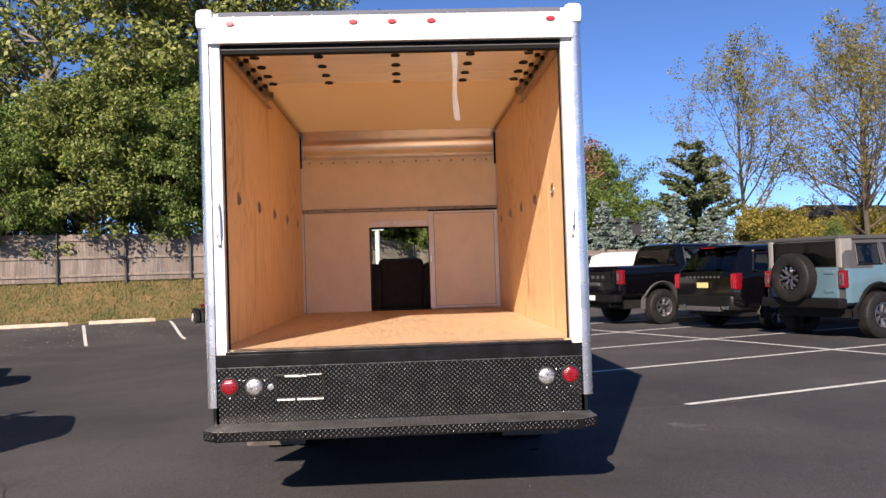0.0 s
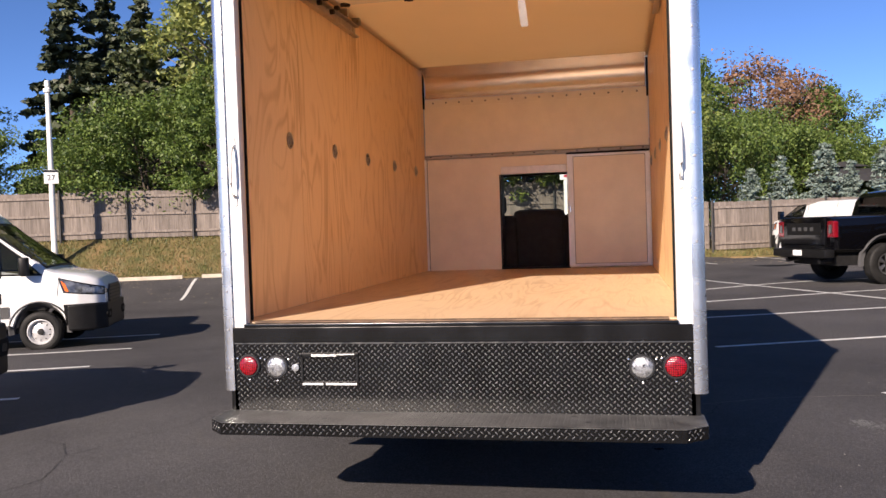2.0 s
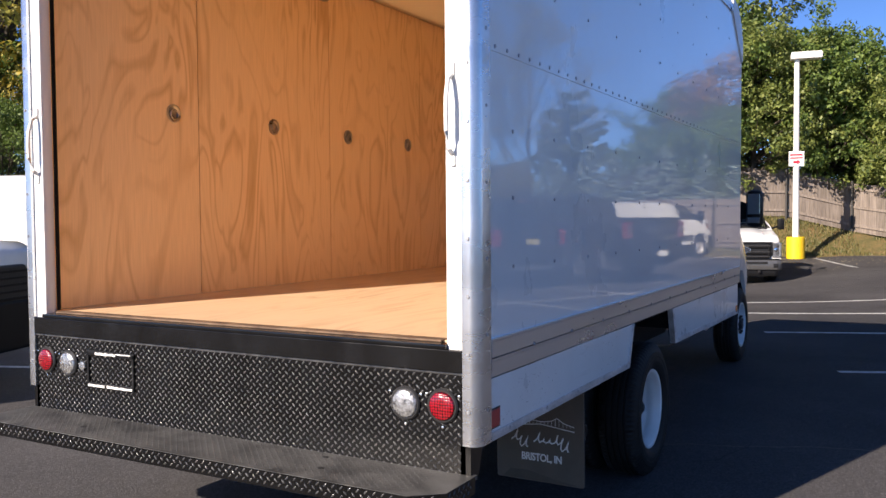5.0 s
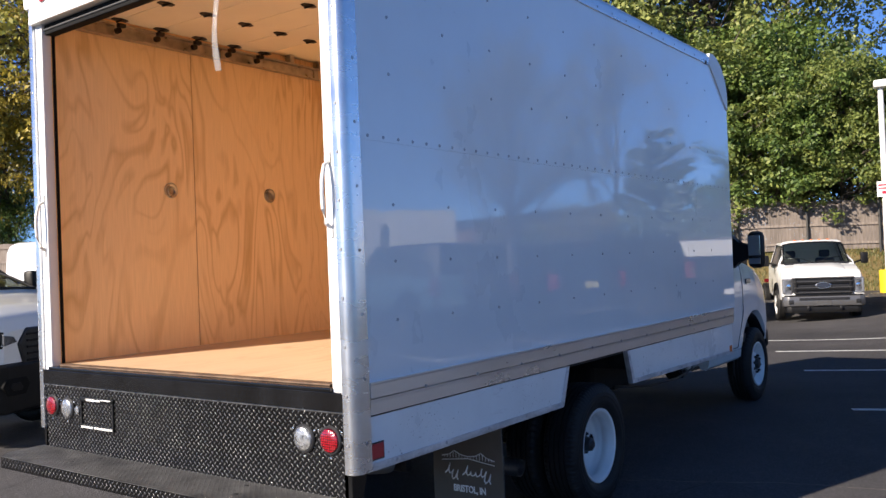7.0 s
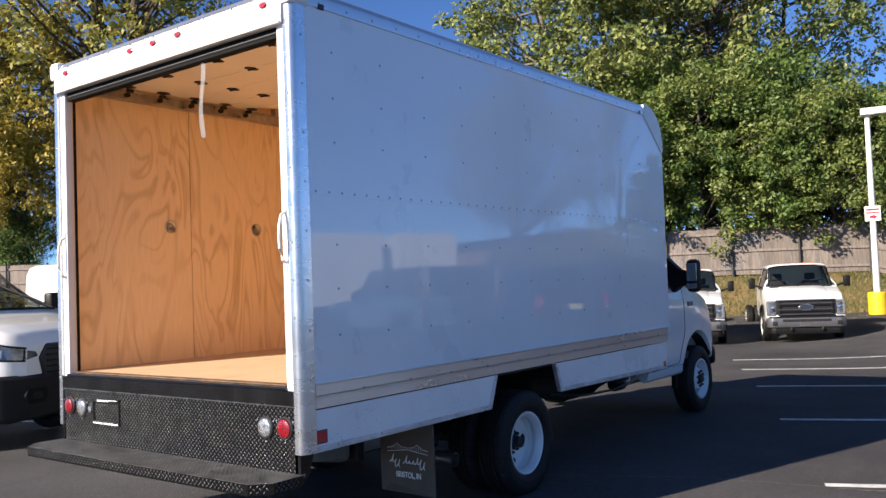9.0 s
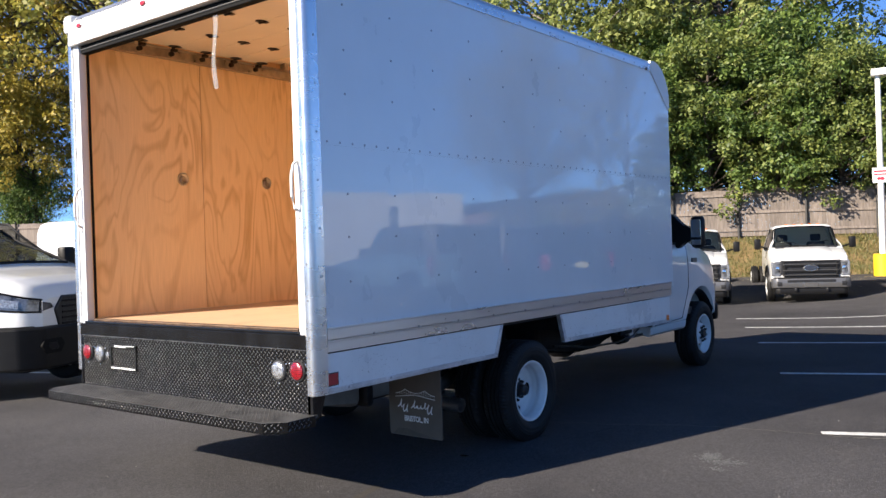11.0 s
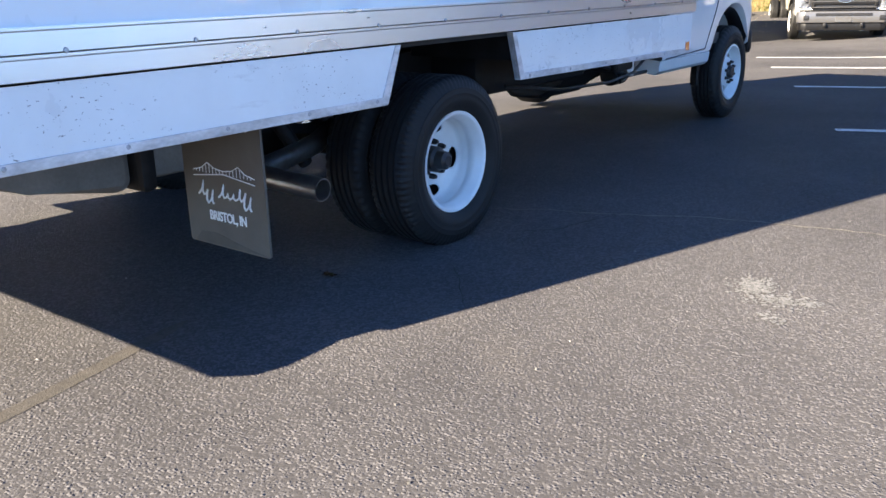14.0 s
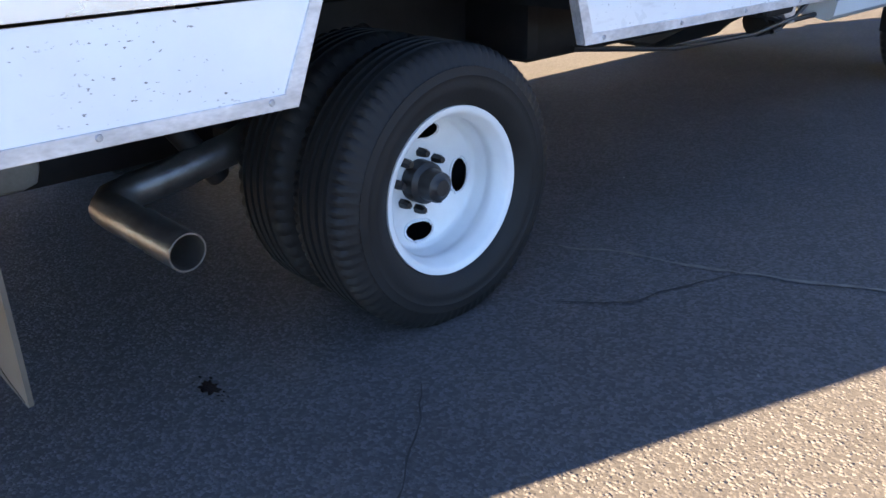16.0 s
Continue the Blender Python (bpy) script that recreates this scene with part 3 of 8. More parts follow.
# ---- fence ----
def fence_run(points, group):
    """A board fence along a plan line: a bay between posts is boards, rails and a post."""
    pts = [Vector(p) for p in points]
    line = []
    for a, b2 in zip(pts, pts[1:]):
        n = max(1, round((b2 - a).length / 2.44))
        line += [a.lerp(b2, i / n) for i in range(n)]
    line.append(pts[-1])
    fence = thing("wooden_fence", Matrix.Translation((*line[0], gz(*line[0]))), "tall weathered grey-brown board fence on the bank", "fence", group, "structure")
    o = Vector((*line[0], gz(*line[0])))
    rng = random.Random(5)
    for a, b2 in zip(line, line[1:]):
        d = b2 - a
        L = d.length
        d = d / L
        nrm = Vector((d.y, -d.x))
        za, zb = gz(*a), gz(*b2)
        if (a.x ** 2 + a.y ** 2) > 70 ** 2:
            continue
        bm = box(bmesh.new(), -0.035, 0.035, -0.035, 0.035, -0.3, 1.95, bevel=0.008)
        bm.transform(Matrix.Translation(Vector((*(a + nrm * 0.09), za)) - o))
        part("post", bm, M["post_black"], fence, "dark steel fence post")
        verts, faces = [], []
        nb = int(L / 0.142)
        for i in range(nb):
            s0, s1 = (i + 0.012) * L / nb, (i + 0.988) * L / nb
            lift = rng.uniform(-0.015, 0.015)
            k = len(verts)
            for s in (s0, s1):
                base = a + d * s
                z = za + (zb - za) * s / L
                for off in (0.0, -0.02):
                    q = base + nrm * off
                    for zz in (0.06, 1.86 + lift):
                        verts.append((q.x - o.x, q.y - o.y, z + zz - o.z))
            faces += [tuple(k + p for p in q) for q in ((0, 1, 5, 4), (2, 6, 7, 3), (0, 2, 3, 1), (4, 5, 7, 6), (1, 3, 7, 5), (0, 4, 6, 2))]
        me = pydata("board", verts, faces, M["cedar"])
        tagged(shared("board", me, fence, Matrix()), kind="stuff")
        for zr in (0.3, 0.98, 1.66):
            bm = bmesh.new()
            box(bm, 0, L, -0.02, 0.02, -0.045, 0.045)
            rot = Matrix.Translation(Vector((*(a + nrm * 0.03), za + zr)) - o) @ Matrix.Rotation(math.atan2(d.y, d.x), 4, "Z") @ Matrix.Rotation(-math.atan2(zb - za, L), 4, "Y")
            bm.transform(rot)
            part("rail", bm, M["cedar"], fence)
    return fence


fence_run([xy(-46, 29.9), xy(12.3, 29.9), xy(14.6, 25.6)], "fence")
fence_run([xy(14.65, 25.5), xy(60, 26.5)], "fence")


# ---- wheel stops ----
def wheel_stop(m):
    t = thing("wheel_stop", m, "weathered concrete wheel stop on asphalt", "wheel stop", "wheel stops")
    bm = bmesh.new()
    prism(bm, [(-0.09, 0), (0.09, 0), (0.055, 0.13), (-0.055, 0.13)], "x", -1.1, 1.1, bevel=0.012)
    part("block", bm, M["concrete"], t)
    for s in (-0.7, 0.7):
        part("pin", lathe(bmesh.new(), [(0.0, 0.012), (0.014, 0.01), (0.016, 0)], (s, 0, 0.13), (0, 0, 1), 10), M["steel"], t)
    return t


first = None
for k in range(-12, 9):
    u = -3.03 + 2.86 * k
    if u > 2.0:
        continue
    x, y = xy(u, lot_edge(u) - 0.35)
    m = pose(x, y, gz(x, y) + 0.002, 0, 0, 21.5)
    if first is None:
        first = wheel_stop(m)
    else:
        copy_thing(first, m)


# ---- trees ----
def leaf_cloud(rng, centres, per, spread, size, flat=0.0):
    """Many small four-cornered leaves in clumps round the given points."""
    n = len(centres) * per
    c = np.repeat(np.array(centres), per, axis=0)
    g = rng.normal(size=(n, 3))
    g *= (rng.random((n, 1)) ** 0.4) / np.linalg.norm(g, axis=1, keepdims=True)
    p = c + g * np.array(spread)
    # leaves face mostly outward and up, so that each clump has a lit and a shaded side
    face = g / (np.linalg.norm(g, axis=1, keepdims=True) + 1e-6) + rng.normal(size=(n, 3)) * 0.5 + np.array([0, 0, 0.35])
    face /= np.linalg.norm(face, axis=1, keepdims=True)
    a = np.cross(face, rng.normal(size=(n, 3)))
    a[:, 2] *= 1 - flat
    a /= np.linalg.norm(a, axis=1, keepdims=True)
    b2 = np.cross(face, a)
    b2 /= np.linalg.norm(b2, axis=1, keepdims=True)
    s = size * (0.6 + 0.8 * rng.random((n, 1)))
    v = np.stack([p - a * s, p + b2 * s * 0.55, p + a * s, p - b2 * s * 0.55], axis=1).reshape(-1, 3)
    return v, n


def cloud_mesh(name, v, n, material):
    me = bpy.data.meshes.new(name)
    me.vertices.add(n * 4)
    me.vertices.foreach_set("co", v.astype(np.float32).ravel())
    me.loops.add(n * 4)
    me.loops.foreach_set("vertex_index", np.arange(n * 4, dtype=np.int32))
    me.polygons.add(n)
    me.polygons.foreach_set("loop_start", np.arange(0, n * 4, 4, dtype=np.int32))
    me.update()
    me.materials.append(material)
    return me


def broadleaf(seed, height, crown_r, clear, clumps, per, size, leaf, bark="bark", stems=1, spread=0.75, thick=1.0):
    """Meshes of a broad-leaved tree: trunk with limbs, crown of leaves round the twig ends."""
    rng = np.random.default_rng(seed)
    bm = bmesh.new()
    ends = []
    for s in range(stems):
        lean = rng.normal(size=2) * (0.25 if stems > 1 else 0.05)
        def stem(t):
            w = 0.25 * height / 10
            return Vector((lean[0] * t * height * 0.4 + w * math.sin(3 * t + seed + s) * 0.3, lean[1] * t * height * 0.4 + w * math.cos(2.3 * t + seed) * 0.3, t * height))
        r0 = thick * height * 0.016 / (stems ** 0.4)
        ts = np.linspace(0, 0.95, 9)
        tube(bm, [stem(t) - Vector((0, 0, 0.3 if t == 0 else 0)) for t in ts], [r0 * (1.5 if t == 0 else 1) * (1 - 0.9 * t) + 0.01 for t in ts], 8)
        for i in range(clumps // stems):
            t = clear + (0.97 - clear) * (i + rng.random()) / (clumps // stems)
            k = (t - clear) / (1 - clear)
            reach = crown_r * (math.sin(math.pi * min(0.97, 0.22 + 0.76 * k)) ** 0.7) * (0.55 + 0.5 * rng.random())
            az = rng.random() * 6.283
            p0 = stem(t * 0.9)
            up = reach * (0.25 + 0.5 * rng.random())
            p3 = p0 + Vector((math.cos(az) * reach, math.sin(az) * reach, up))
            pm = p0.lerp(p3, 0.5) + Vector((0, 0, -0.08 * reach + 0.1 * rng.normal()))
            tube(bm, [p0, pm, p3], [r0 * 0.35 * (1 - 0.7 * t) + 0.012, r0 * 0.18 * (1 - 0.5 * t) + 0.01, 0.008], 5, False)
            ends += [tuple(p3), tuple(pm.lerp(p3, 0.5) + Vector(rng.normal(size=3)) * 0.1 * crown_r), tuple(p3 + Vector(rng.normal(size=3)) * 0.18 * crown_r)]
    sp = spread * crown_r * 0.4
    v, n = leaf_cloud(rng, ends, per, (sp, sp, sp * 0.75), size)
    return mesh_of(bm, "trunk", M[bark], 60), cloud_mesh("crown", v, n, M[leaf])


def spreading(seed, height, leaf, per, size):
    """A nearly bare tree: a leader with rising limbs that fork into fine twigs, few leaves left."""
    rng = np.random.default_rng(seed)
    bm = bmesh.new()
    tips = []
    kids = (0, 6, 5)

    def limb(p, d, length, r, level):
        pts, n = [p], 4
        for i in range(n):
            d = (d + Vector(rng.normal(size=3)) * 0.16 + Vector((0, 0, 0.1))).normalized()
            pts.append(pts[-1] + d * length / n)
        tube(bm, pts, [max(0.006, r * (1 - 0.2 * i)) for i in range(n + 1)], 6 if level < 2 else 3, False)
        if level == 3:
            tips.extend((tuple(pts[2]), tuple(pts[4])))
            return
        for k in range(kids[level]):
            q = 0.3 + 0.7 * (k + rng.random()) / kids[level]
            i = min(n - 1, int(q * n))
            base = pts[i].lerp(pts[i + 1], q * n - i)
            side = d.cross(Vector(rng.normal(size=3))).normalized()
            limb(base, (d + side * rng.uniform(0.6, 1.1)).normalized(), length * rng.uniform(0.34, 0.55), r * 0.45, level + 1)

    trunk = [Vector((0.25 * math.sin(2.2 * t + seed), 0.2 * math.cos(3 * t), t * height * 0.85 - 0.3)) for t in np.linspace(0, 1, 8)]
    tube(bm, trunk, [height * 0.011 * (1 - 0.75 * t) + 0.02 for t in np.linspace(0, 1, 8)], 8)
    for k in range(22):
        t = 0.2 + 0.78 * (k + rng.random()) / 22
        i = min(6, int(t * 7))
        az = k * 2.4 + rng.random()
        limb(trunk[i].lerp(trunk[i + 1], t * 7 - i), Vector((math.cos(az), math.sin(az), 0.5 + 0.9 * t)).normalized(), height * rng.uniform(0.4, 0.58) * (1.15 - 0.55 * t), height * 0.0062 * (1.2 - t), 1)
    v, n = leaf_cloud(rng, tips, per, (0.35, 0.35, 0.28), size)
    return mesh_of(bm, "trunk", M["bark"], 60), cloud_mesh("crown", v, n, M[leaf])


def conifer(seed, height, radius, leaf, tiers=22, per=26, size=0.16, droop=0.25, bare=0.05, taper=0.85):
    rng = np.random.default_rng(seed)
    bm = bmesh.new()
    tube(bm, [(0, 0, -0.3), (0, 0, height * 0.5), (0, 0, height)], [height * 0.016, height * 0.009, 0.015], 7)
    pts = []
    for i in range(tiers):
        t = bare + (1 - bare) * (i + 0.3 * rng.random()) / tiers
        reach = radius * (1 - t) ** taper * (rng.uniform(0.55, 1.25) if taper < 0.6 else 1.0) + 0.12
        for k in range(max(4, int(9 * (1 - t) + 3))):
            az = rng.random() * 6.283
            r = reach * (0.75 + 0.35 * rng.random())
            p0, p1 = Vector((0, 0, t * height)), Vector((math.cos(az) * r, math.sin(az) * r, t * height - droop * r + 0.1 * r))
            tube(bm, [p0, p1], [0.02 + 0.02 * (1 - t), 0.006], 4, False)
            for q in np.linspace(0.3, 1.0, max(2, int(r / 0.28))):
                pts.append(tuple(p0.lerp(p1, q) + Vector((0, 0, 0.06 * math.sin(3.1 * q)))))
    sp = 0.13 + 0.06 * radius
    v, n = leaf_cloud(rng, pts, per, (sp, sp, sp * 0.55), size, 0.4)
    return mesh_of(bm, "trunk", M["bark"], 60), cloud_mesh("crown", v, n, M[leaf])


def plant(name, meshes, u, v, scale, turn, label, group):
    x, y = xy(u, v)
    t = thing(name, Matrix.Translation((x, y, gz(x, y) - 0.1)) @ Matrix.Rotation(turn, 4, "Z") @ Matrix.Diagonal((*scale, 1)), label, "tree", group)
    shared("trunk", meshes[0], t, Matrix())
    shared("crown", meshes[1], t, Matrix())
    return t


TREE = {
    "cotton": broadleaf(3, 17, 4.6, 0.22, 100, 80, 0.1, "leaf_b", "bark_pale", 1, 0.33),
    "cotton2": broadleaf(13, 16, 5.0, 0.2, 104, 80, 0.1, "leaf_b", "bark", 2, 0.33),
    "maple": broadleaf(7, 9, 3.3, 0.12, 90, 90, 0.08, "leaf_a", "bark", 1, 0.44),
    "shrub": broadleaf(9, 6, 2.9, 0.06, 84, 80, 0.07, "leaf_a", "bark", 3, 0.6),
    "yellow": broadleaf(11, 13, 4.4, 0.25, 90, 75, 0.1, "leaf_c", "bark", 2, 0.36),
    "yellow_bush": broadleaf(15, 4.6, 2.2, 0.05, 80, 80, 0.07, "leaf_g", "bark", 3, 0.6),
    "russet": broadleaf(17, 10, 3.3, 0.15, 80, 34, 0.1, "leaf_d", "bark_pale", 3, 0.62),
    "bare": spreading(19, 12, "leaf_e", 10, 0.066),
    "bank": broadleaf(27, 7.8, 2.7, 0.2, 96, 95, 0.075, "leaf_a", "bark", 1, 0.42),
    "bank2": broadleaf(29, 8.4, 3.0, 0.2, 98, 90, 0.08, "leaf_f", "bark", 1, 0.42),
    "forked": broadleaf(31, 17, 5.4, 0.3, 100, 60, 0.1, "leaf_h", "bark", 4, 0.3, 2.0),
    "spruce": conifer(21, 14, 3.2, "needle", 30, 22, 0.2),
    "blue": conifer(23, 4.4, 1.2, "needle_blue", 24, 22, 0.075, 0.1, 0.0),
    "pine": conifer(25, 8, 3.0, "needle_pine", 12, 34, 0.12, -0.3, 0.25, 0.4),
}
LABEL = {
    "cotton": ("tree", "tall pale green cottonwood with an open airy crown"), "cotton2": ("tree", "tall pale green cottonwood with an open airy crown"),
    "maple": ("tree", "dense green leafy tree behind a board fence"), "shrub": ("tree", "low bushy green tree overhanging a board fence"),
    "yellow": ("tree", "tall tree with yellow autumn leaves"), "yellow_bush": ("tree", "bushy tree with olive and golden autumn leaves"),
    "russet": ("tree", "thin tree with faded russet autumn leaves"), "bare": ("tree", "nearly bare tree with a few yellow leaves"),
    "bank": ("tree", "leafy green tree hanging over a board fence"), "bank2": ("tree", "leafy olive green tree hanging over a board fence"),
    "forked": ("tree", "large tree with dark forked trunks and yellow-green leaves"), "spruce": ("spruce", "tall dark green spruce"), "blue": ("spruce", "small blue spruce behind a board fence"), "pine": ("pine", "dark green pine with layered branches"),
}
PLANTS = [  # kind, u, v, scale
    # close behind the fence, hanging over it
    ("bank", -4.0, 30.35, 0.8), ("bank2", -0.8, 30.35, 0.95), ("bank", 1.9, 30.35, 0.92), ("bank2", 4.0, 30.35, 1.0), ("bank", 6.4, 30.35, 0.98), ("bank2", 8.8, 30.35, 0.88), ("bank", 11.5, 30.8, 1.02), ("bank2", 14.2, 28.6, 0.8),
    # behind it, tall
    ("cotton", -1.9, 34.5, 1.12), ("cotton2", 0.6, 36, 1.15), ("cotton", 4.6, 34.8, 1.15), ("cotton2", 7.4, 38, 1.08), ("maple", 2.6, 32.5, 1.05), ("maple", 6.8, 33, 1.1), ("maple", 10.2, 33.2, 0.84),
    ("maple", -1.6, 32.2, 0.95), ("shrub", -6.4, 32, 0.95), ("shrub", -9.6, 32.5, 0.7), ("shrub", 13.4, 32, 1.1),
    ("spruce", -11.9, 42, 0.98), ("spruce", -10.4, 43, 0.96), ("spruce", -8.4, 42, 0.9), ("spruce", -6.4, 43, 0.92), ("pine", -7.4, 38, 1.2),
    ("maple", -17.5, 38, 1.0), ("maple", -21, 37, 1.0), ("shrub", -15.5, 35, 0.9), ("shrub", -19.5, 34, 1.0), ("maple", -24.5, 36, 1.05),
    ("forked", -27.0, 35.5, 1.6), ("yellow", -33.8, 34.5, 1.35), ("yellow", -23, 39, 1.2), ("yellow", -40, 36, 1.2), ("yellow", -30.6, 33.2, 0.8), ("maple", -34, 32.8, 0.85), ("maple", -43, 35, 1.0), ("shrub", -24, 32.5, 0.9), ("shrub", -31, 32.4, 0.8),
    # to the right
    ("maple", 15.6, 33, 0.92), ("maple", 18.2, 36, 1.05), ("shrub", 17.5, 30.5, 0.9), ("russet", 24.2, 38.5, 1.0), ("russet", 26.4, 40, 0.85), ("maple", 28.0, 38.5, 0.95), ("shrub", 21.5, 35, 1.05), ("shrub", 24.6, 35.5, 0.95), ("shrub", 27.6, 34.5, 0.8),
    ("blue", 17.5, 27.6, 0.68), ("blue", 19.0, 27.9, 0.8), ("blue", 20.7, 27.5, 0.9), ("blue", 22.2, 27.9, 0.74), ("blue", 23.6, 27.6, 0.86), ("blue", 25.3, 28.0, 1.0), ("blue", 26.9, 27.7, 0.8), ("blue", 28.2, 28.1, 0.84),
    ("pine", 30.8, 32.8, 0.98), ("yellow_bush", 30.9, 27.6, 0.84), ("bare", 37.6, 36.0, 1.12), ("bare", 45.0, 33.0, 1.22), ("bare", 54, 40, 1.3), ("shrub", 35, 33, 0.6), ("shrub", 41, 33.5, 0.55), ("yellow_bush", 38.5, 33, 0.8), ("yellow_bush", 46, 35, 0.9), ("yellow_bush", 50, 36, 0.9),
]
rng_p = random.Random(4)
for kind, u, v, s in PLANTS:
    k = rng_p.uniform(0.93, 1.07)
    plant(LABEL[kind][0], TREE[kind], u, v, (s * k, s * k, s), rng_p.uniform(0, 6.28), LABEL[kind][1], "trees round the lot")

# ---- box truck: the cargo body stands at x -1.22 to 1.22, y 0 to 4.95 ----
truck = thing("box_truck", Matrix(), "white box truck with open rear door and plywood-lined cargo body", "truck")
W, TOP, FLOOR, SKIRT, FRONT = 1.22, 3.2, 1.035, 0.68, 4.95


def arc(cx, cz, r, a0, a1, n):
    return [(cx + r * math.cos(radians(a)), cz + r * math.sin(radians(a))) for a in np.linspace(a0, a1, n)]


# side skins: outer face at W, upper front corner rounded
for s in (-1, 1):
    for lo, hi, d in ((1.0, 2.09, 0.0), (2.06, TOP - 0.07, 0.003)):
        pts = [(0.05, lo), (4.94, lo)]
        if hi > 3:
            pts += [(4.94, TOP - 0.36)] + [(y, min(z, hi)) for y, z in arc(FRONT - 0.37, TOP - 0.36, 0.36, 0, 65, 6)]
        else:
            pts += [(4.94, hi)]
        pts += [(0.05, hi)]
        bm = prism(bmesh.new(), pts, "x", s * (W - 0.012), s * (W + d))
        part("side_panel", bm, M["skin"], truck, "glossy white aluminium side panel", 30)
    # rub rails
    for z0, z1, t in ((0.974, 1.044, 0.013), (0.905, 0.9735, 0.0105)):
        bm = bmesh.new()
        prism(bm, [(s * (W - 0.01), z0), (s * (W + t), z0 + 0.004), (s * (W + t), z1 - 0.012), (s * (W + t + 0.003), z1 - 0.008), (s * (W + t + 0.003), z1), (s * (W - 0.01), z1)], "y", 0.087, 4.86)
        part("rub_rail", bm, M["alu"], truck, "aluminium rub rail")
    # skirts behind and before the wheel
    for pts in ([(0.06, SKIRT), (1.756, SKIRT), (1.842, 0.9), (0.06, 0.9)], [(2.716, SKIRT), (4.83, SKIRT - 0.03), (4.83, 0.9), (2.645, 0.9)]):
        part("skirt", prism(bmesh.new(), pts, "x", s * (W - 0.012), s * W), M["skirt"], truck, "white skirt panel with dark chips and scuffs")
        bm = bmesh.new()
        (a, za), (b2, zb) = pts[0], pts[1]
        prism(bm, [(a, za - 0.004), (b2, zb - 0.004), (b2, zb + 0.028), (a, za + 0.028)], "x", s * (W - 0.03), s * (W + 0.004), bevel=0.002)
        part("skirt_edge", bm, M["alu_dull"], truck, "scuffed aluminium edge trim", 20)
    for (y0, z0), (y1, z1) in (((1.756, SKIRT), (1.842, 0.9)), ((2.716, SKIRT), (2.645, 0.9))):
        d = -0.032 if y0 < 2 else 0.032
        part("skirt_edge", prism(bmesh.new(), [(y0, z0), (y1, z1), (y1 + d, z1), (y0 + d, z0 + 0.03)], "x", s * (W - 0.03), s * (W + 0.0045), bevel=0.002), M["alu_dull"], truck, "", 20)
    # roof rail with a rounded shoulder
    prof = [(s * (W + 0.004), TOP - 0.1), (s * (W + 0.012), TOP - 0.1), (s * (W + 0.012), TOP - 0.045)] + [(s * (W - 0.038 + 0.05 * math.cos(radians(a))), TOP - 0.045 + 0.05 * math.sin(radians(a))) for a in (20, 45, 70, 90)] + [(s * (W - 0.1), TOP + 0.005), (s * (W - 0.1), TOP - 0.01), (s * (W - 0.05), TOP - 0.02), (s * (W + 0.002), TOP - 0.05)]
    part("roof_rail", prism(bmesh.new(), prof, "y", 0.1, FRONT - 0.36), M["alu"], truck, "aluminium roof edge rail", 40)
    # rear post: rounded aluminium corner with a white inner post
    prof = [(s * (W - 0.055), -0.012), (s * (W - 0.03), -0.014)] + [(s * (W - 0.03 + 0.04 * math.sin(radians(a))), 0.026 - 0.04 * math.cos(radians(a))) for a in (15, 30, 45, 60, 75, 90)] + [(s * (W + 0.01), 0.085), (s * (W - 0.012), 0.085), (s * (W - 0.012), 0.03), (s * (W - 0.055), 0.01)]
    part("corner_post", prism(bmesh.new(), prof, "z", SKIRT, TOP - 0.1), M["alu_post"], truck, "rounded aluminium corner post", 40)
    part("door_post", B(s * 1.095, s * (W - 0.05), 0.004, 0.06, 0.985, 2.99, bevel=0.006), M["white_trim"], truck, "white painted door post")
    part("door_seal", B(s * 1.085, s * 1.0955, 0.062, 0.078, 1.04, 2.97), M["seal"], truck, "dark rubber door seal")
    # corner cap
    bm = box(bmesh.new(), s * (W - 0.095), s * (W + 0.022), -0.034, 0.13, TOP - 0.125, TOP + 0.012, bevel=0.036)
    part("corner_cap", bm, M["white_trim"], truck, "white moulded corner cap")
    # front upper corner trim
    path = arc(FRONT - 0.37, TOP - 0.36, 0.365, -8, 98, 12)
    bm = bmesh.new()
    inner = [(4.925, 2.76), (4.5, TOP - 0.085)]
    prism(bm, path + inner[::-1], "x", s * (W - 0.02), s * (W + 0.014), bevel=0.003)
    part("front_corner_trim", bm, M["white_trim"], truck, "white rounded front corner trim")
    # grab handle
    zc = 1.83
    bm = tube(bmesh.new(), [(s * 1.125, 0.004, zc + 0.14), (s * 1.125, -0.026, zc + 0.12), (s * 1.127, -0.044, zc + 0.06), (s * 1.127, -0.046, zc), (s * 1.127, -0.044, zc - 0.06), (s * 1.125, -0.026, zc - 0.12), (s * 1.125, 0.004, zc - 0.14)], 0.0085, 10)
    handle = part("grab_handle", bm, M["pole"], truck, "slim white grab handle", 60)
    for dz in (0.155, -0.155):
        part("foot", B(s * 1.116, s * 1.136, -0.004, 0.004, zc + dz - 0.024, zc + dz + 0.024, bevel=0.003), M["pole"], handle)

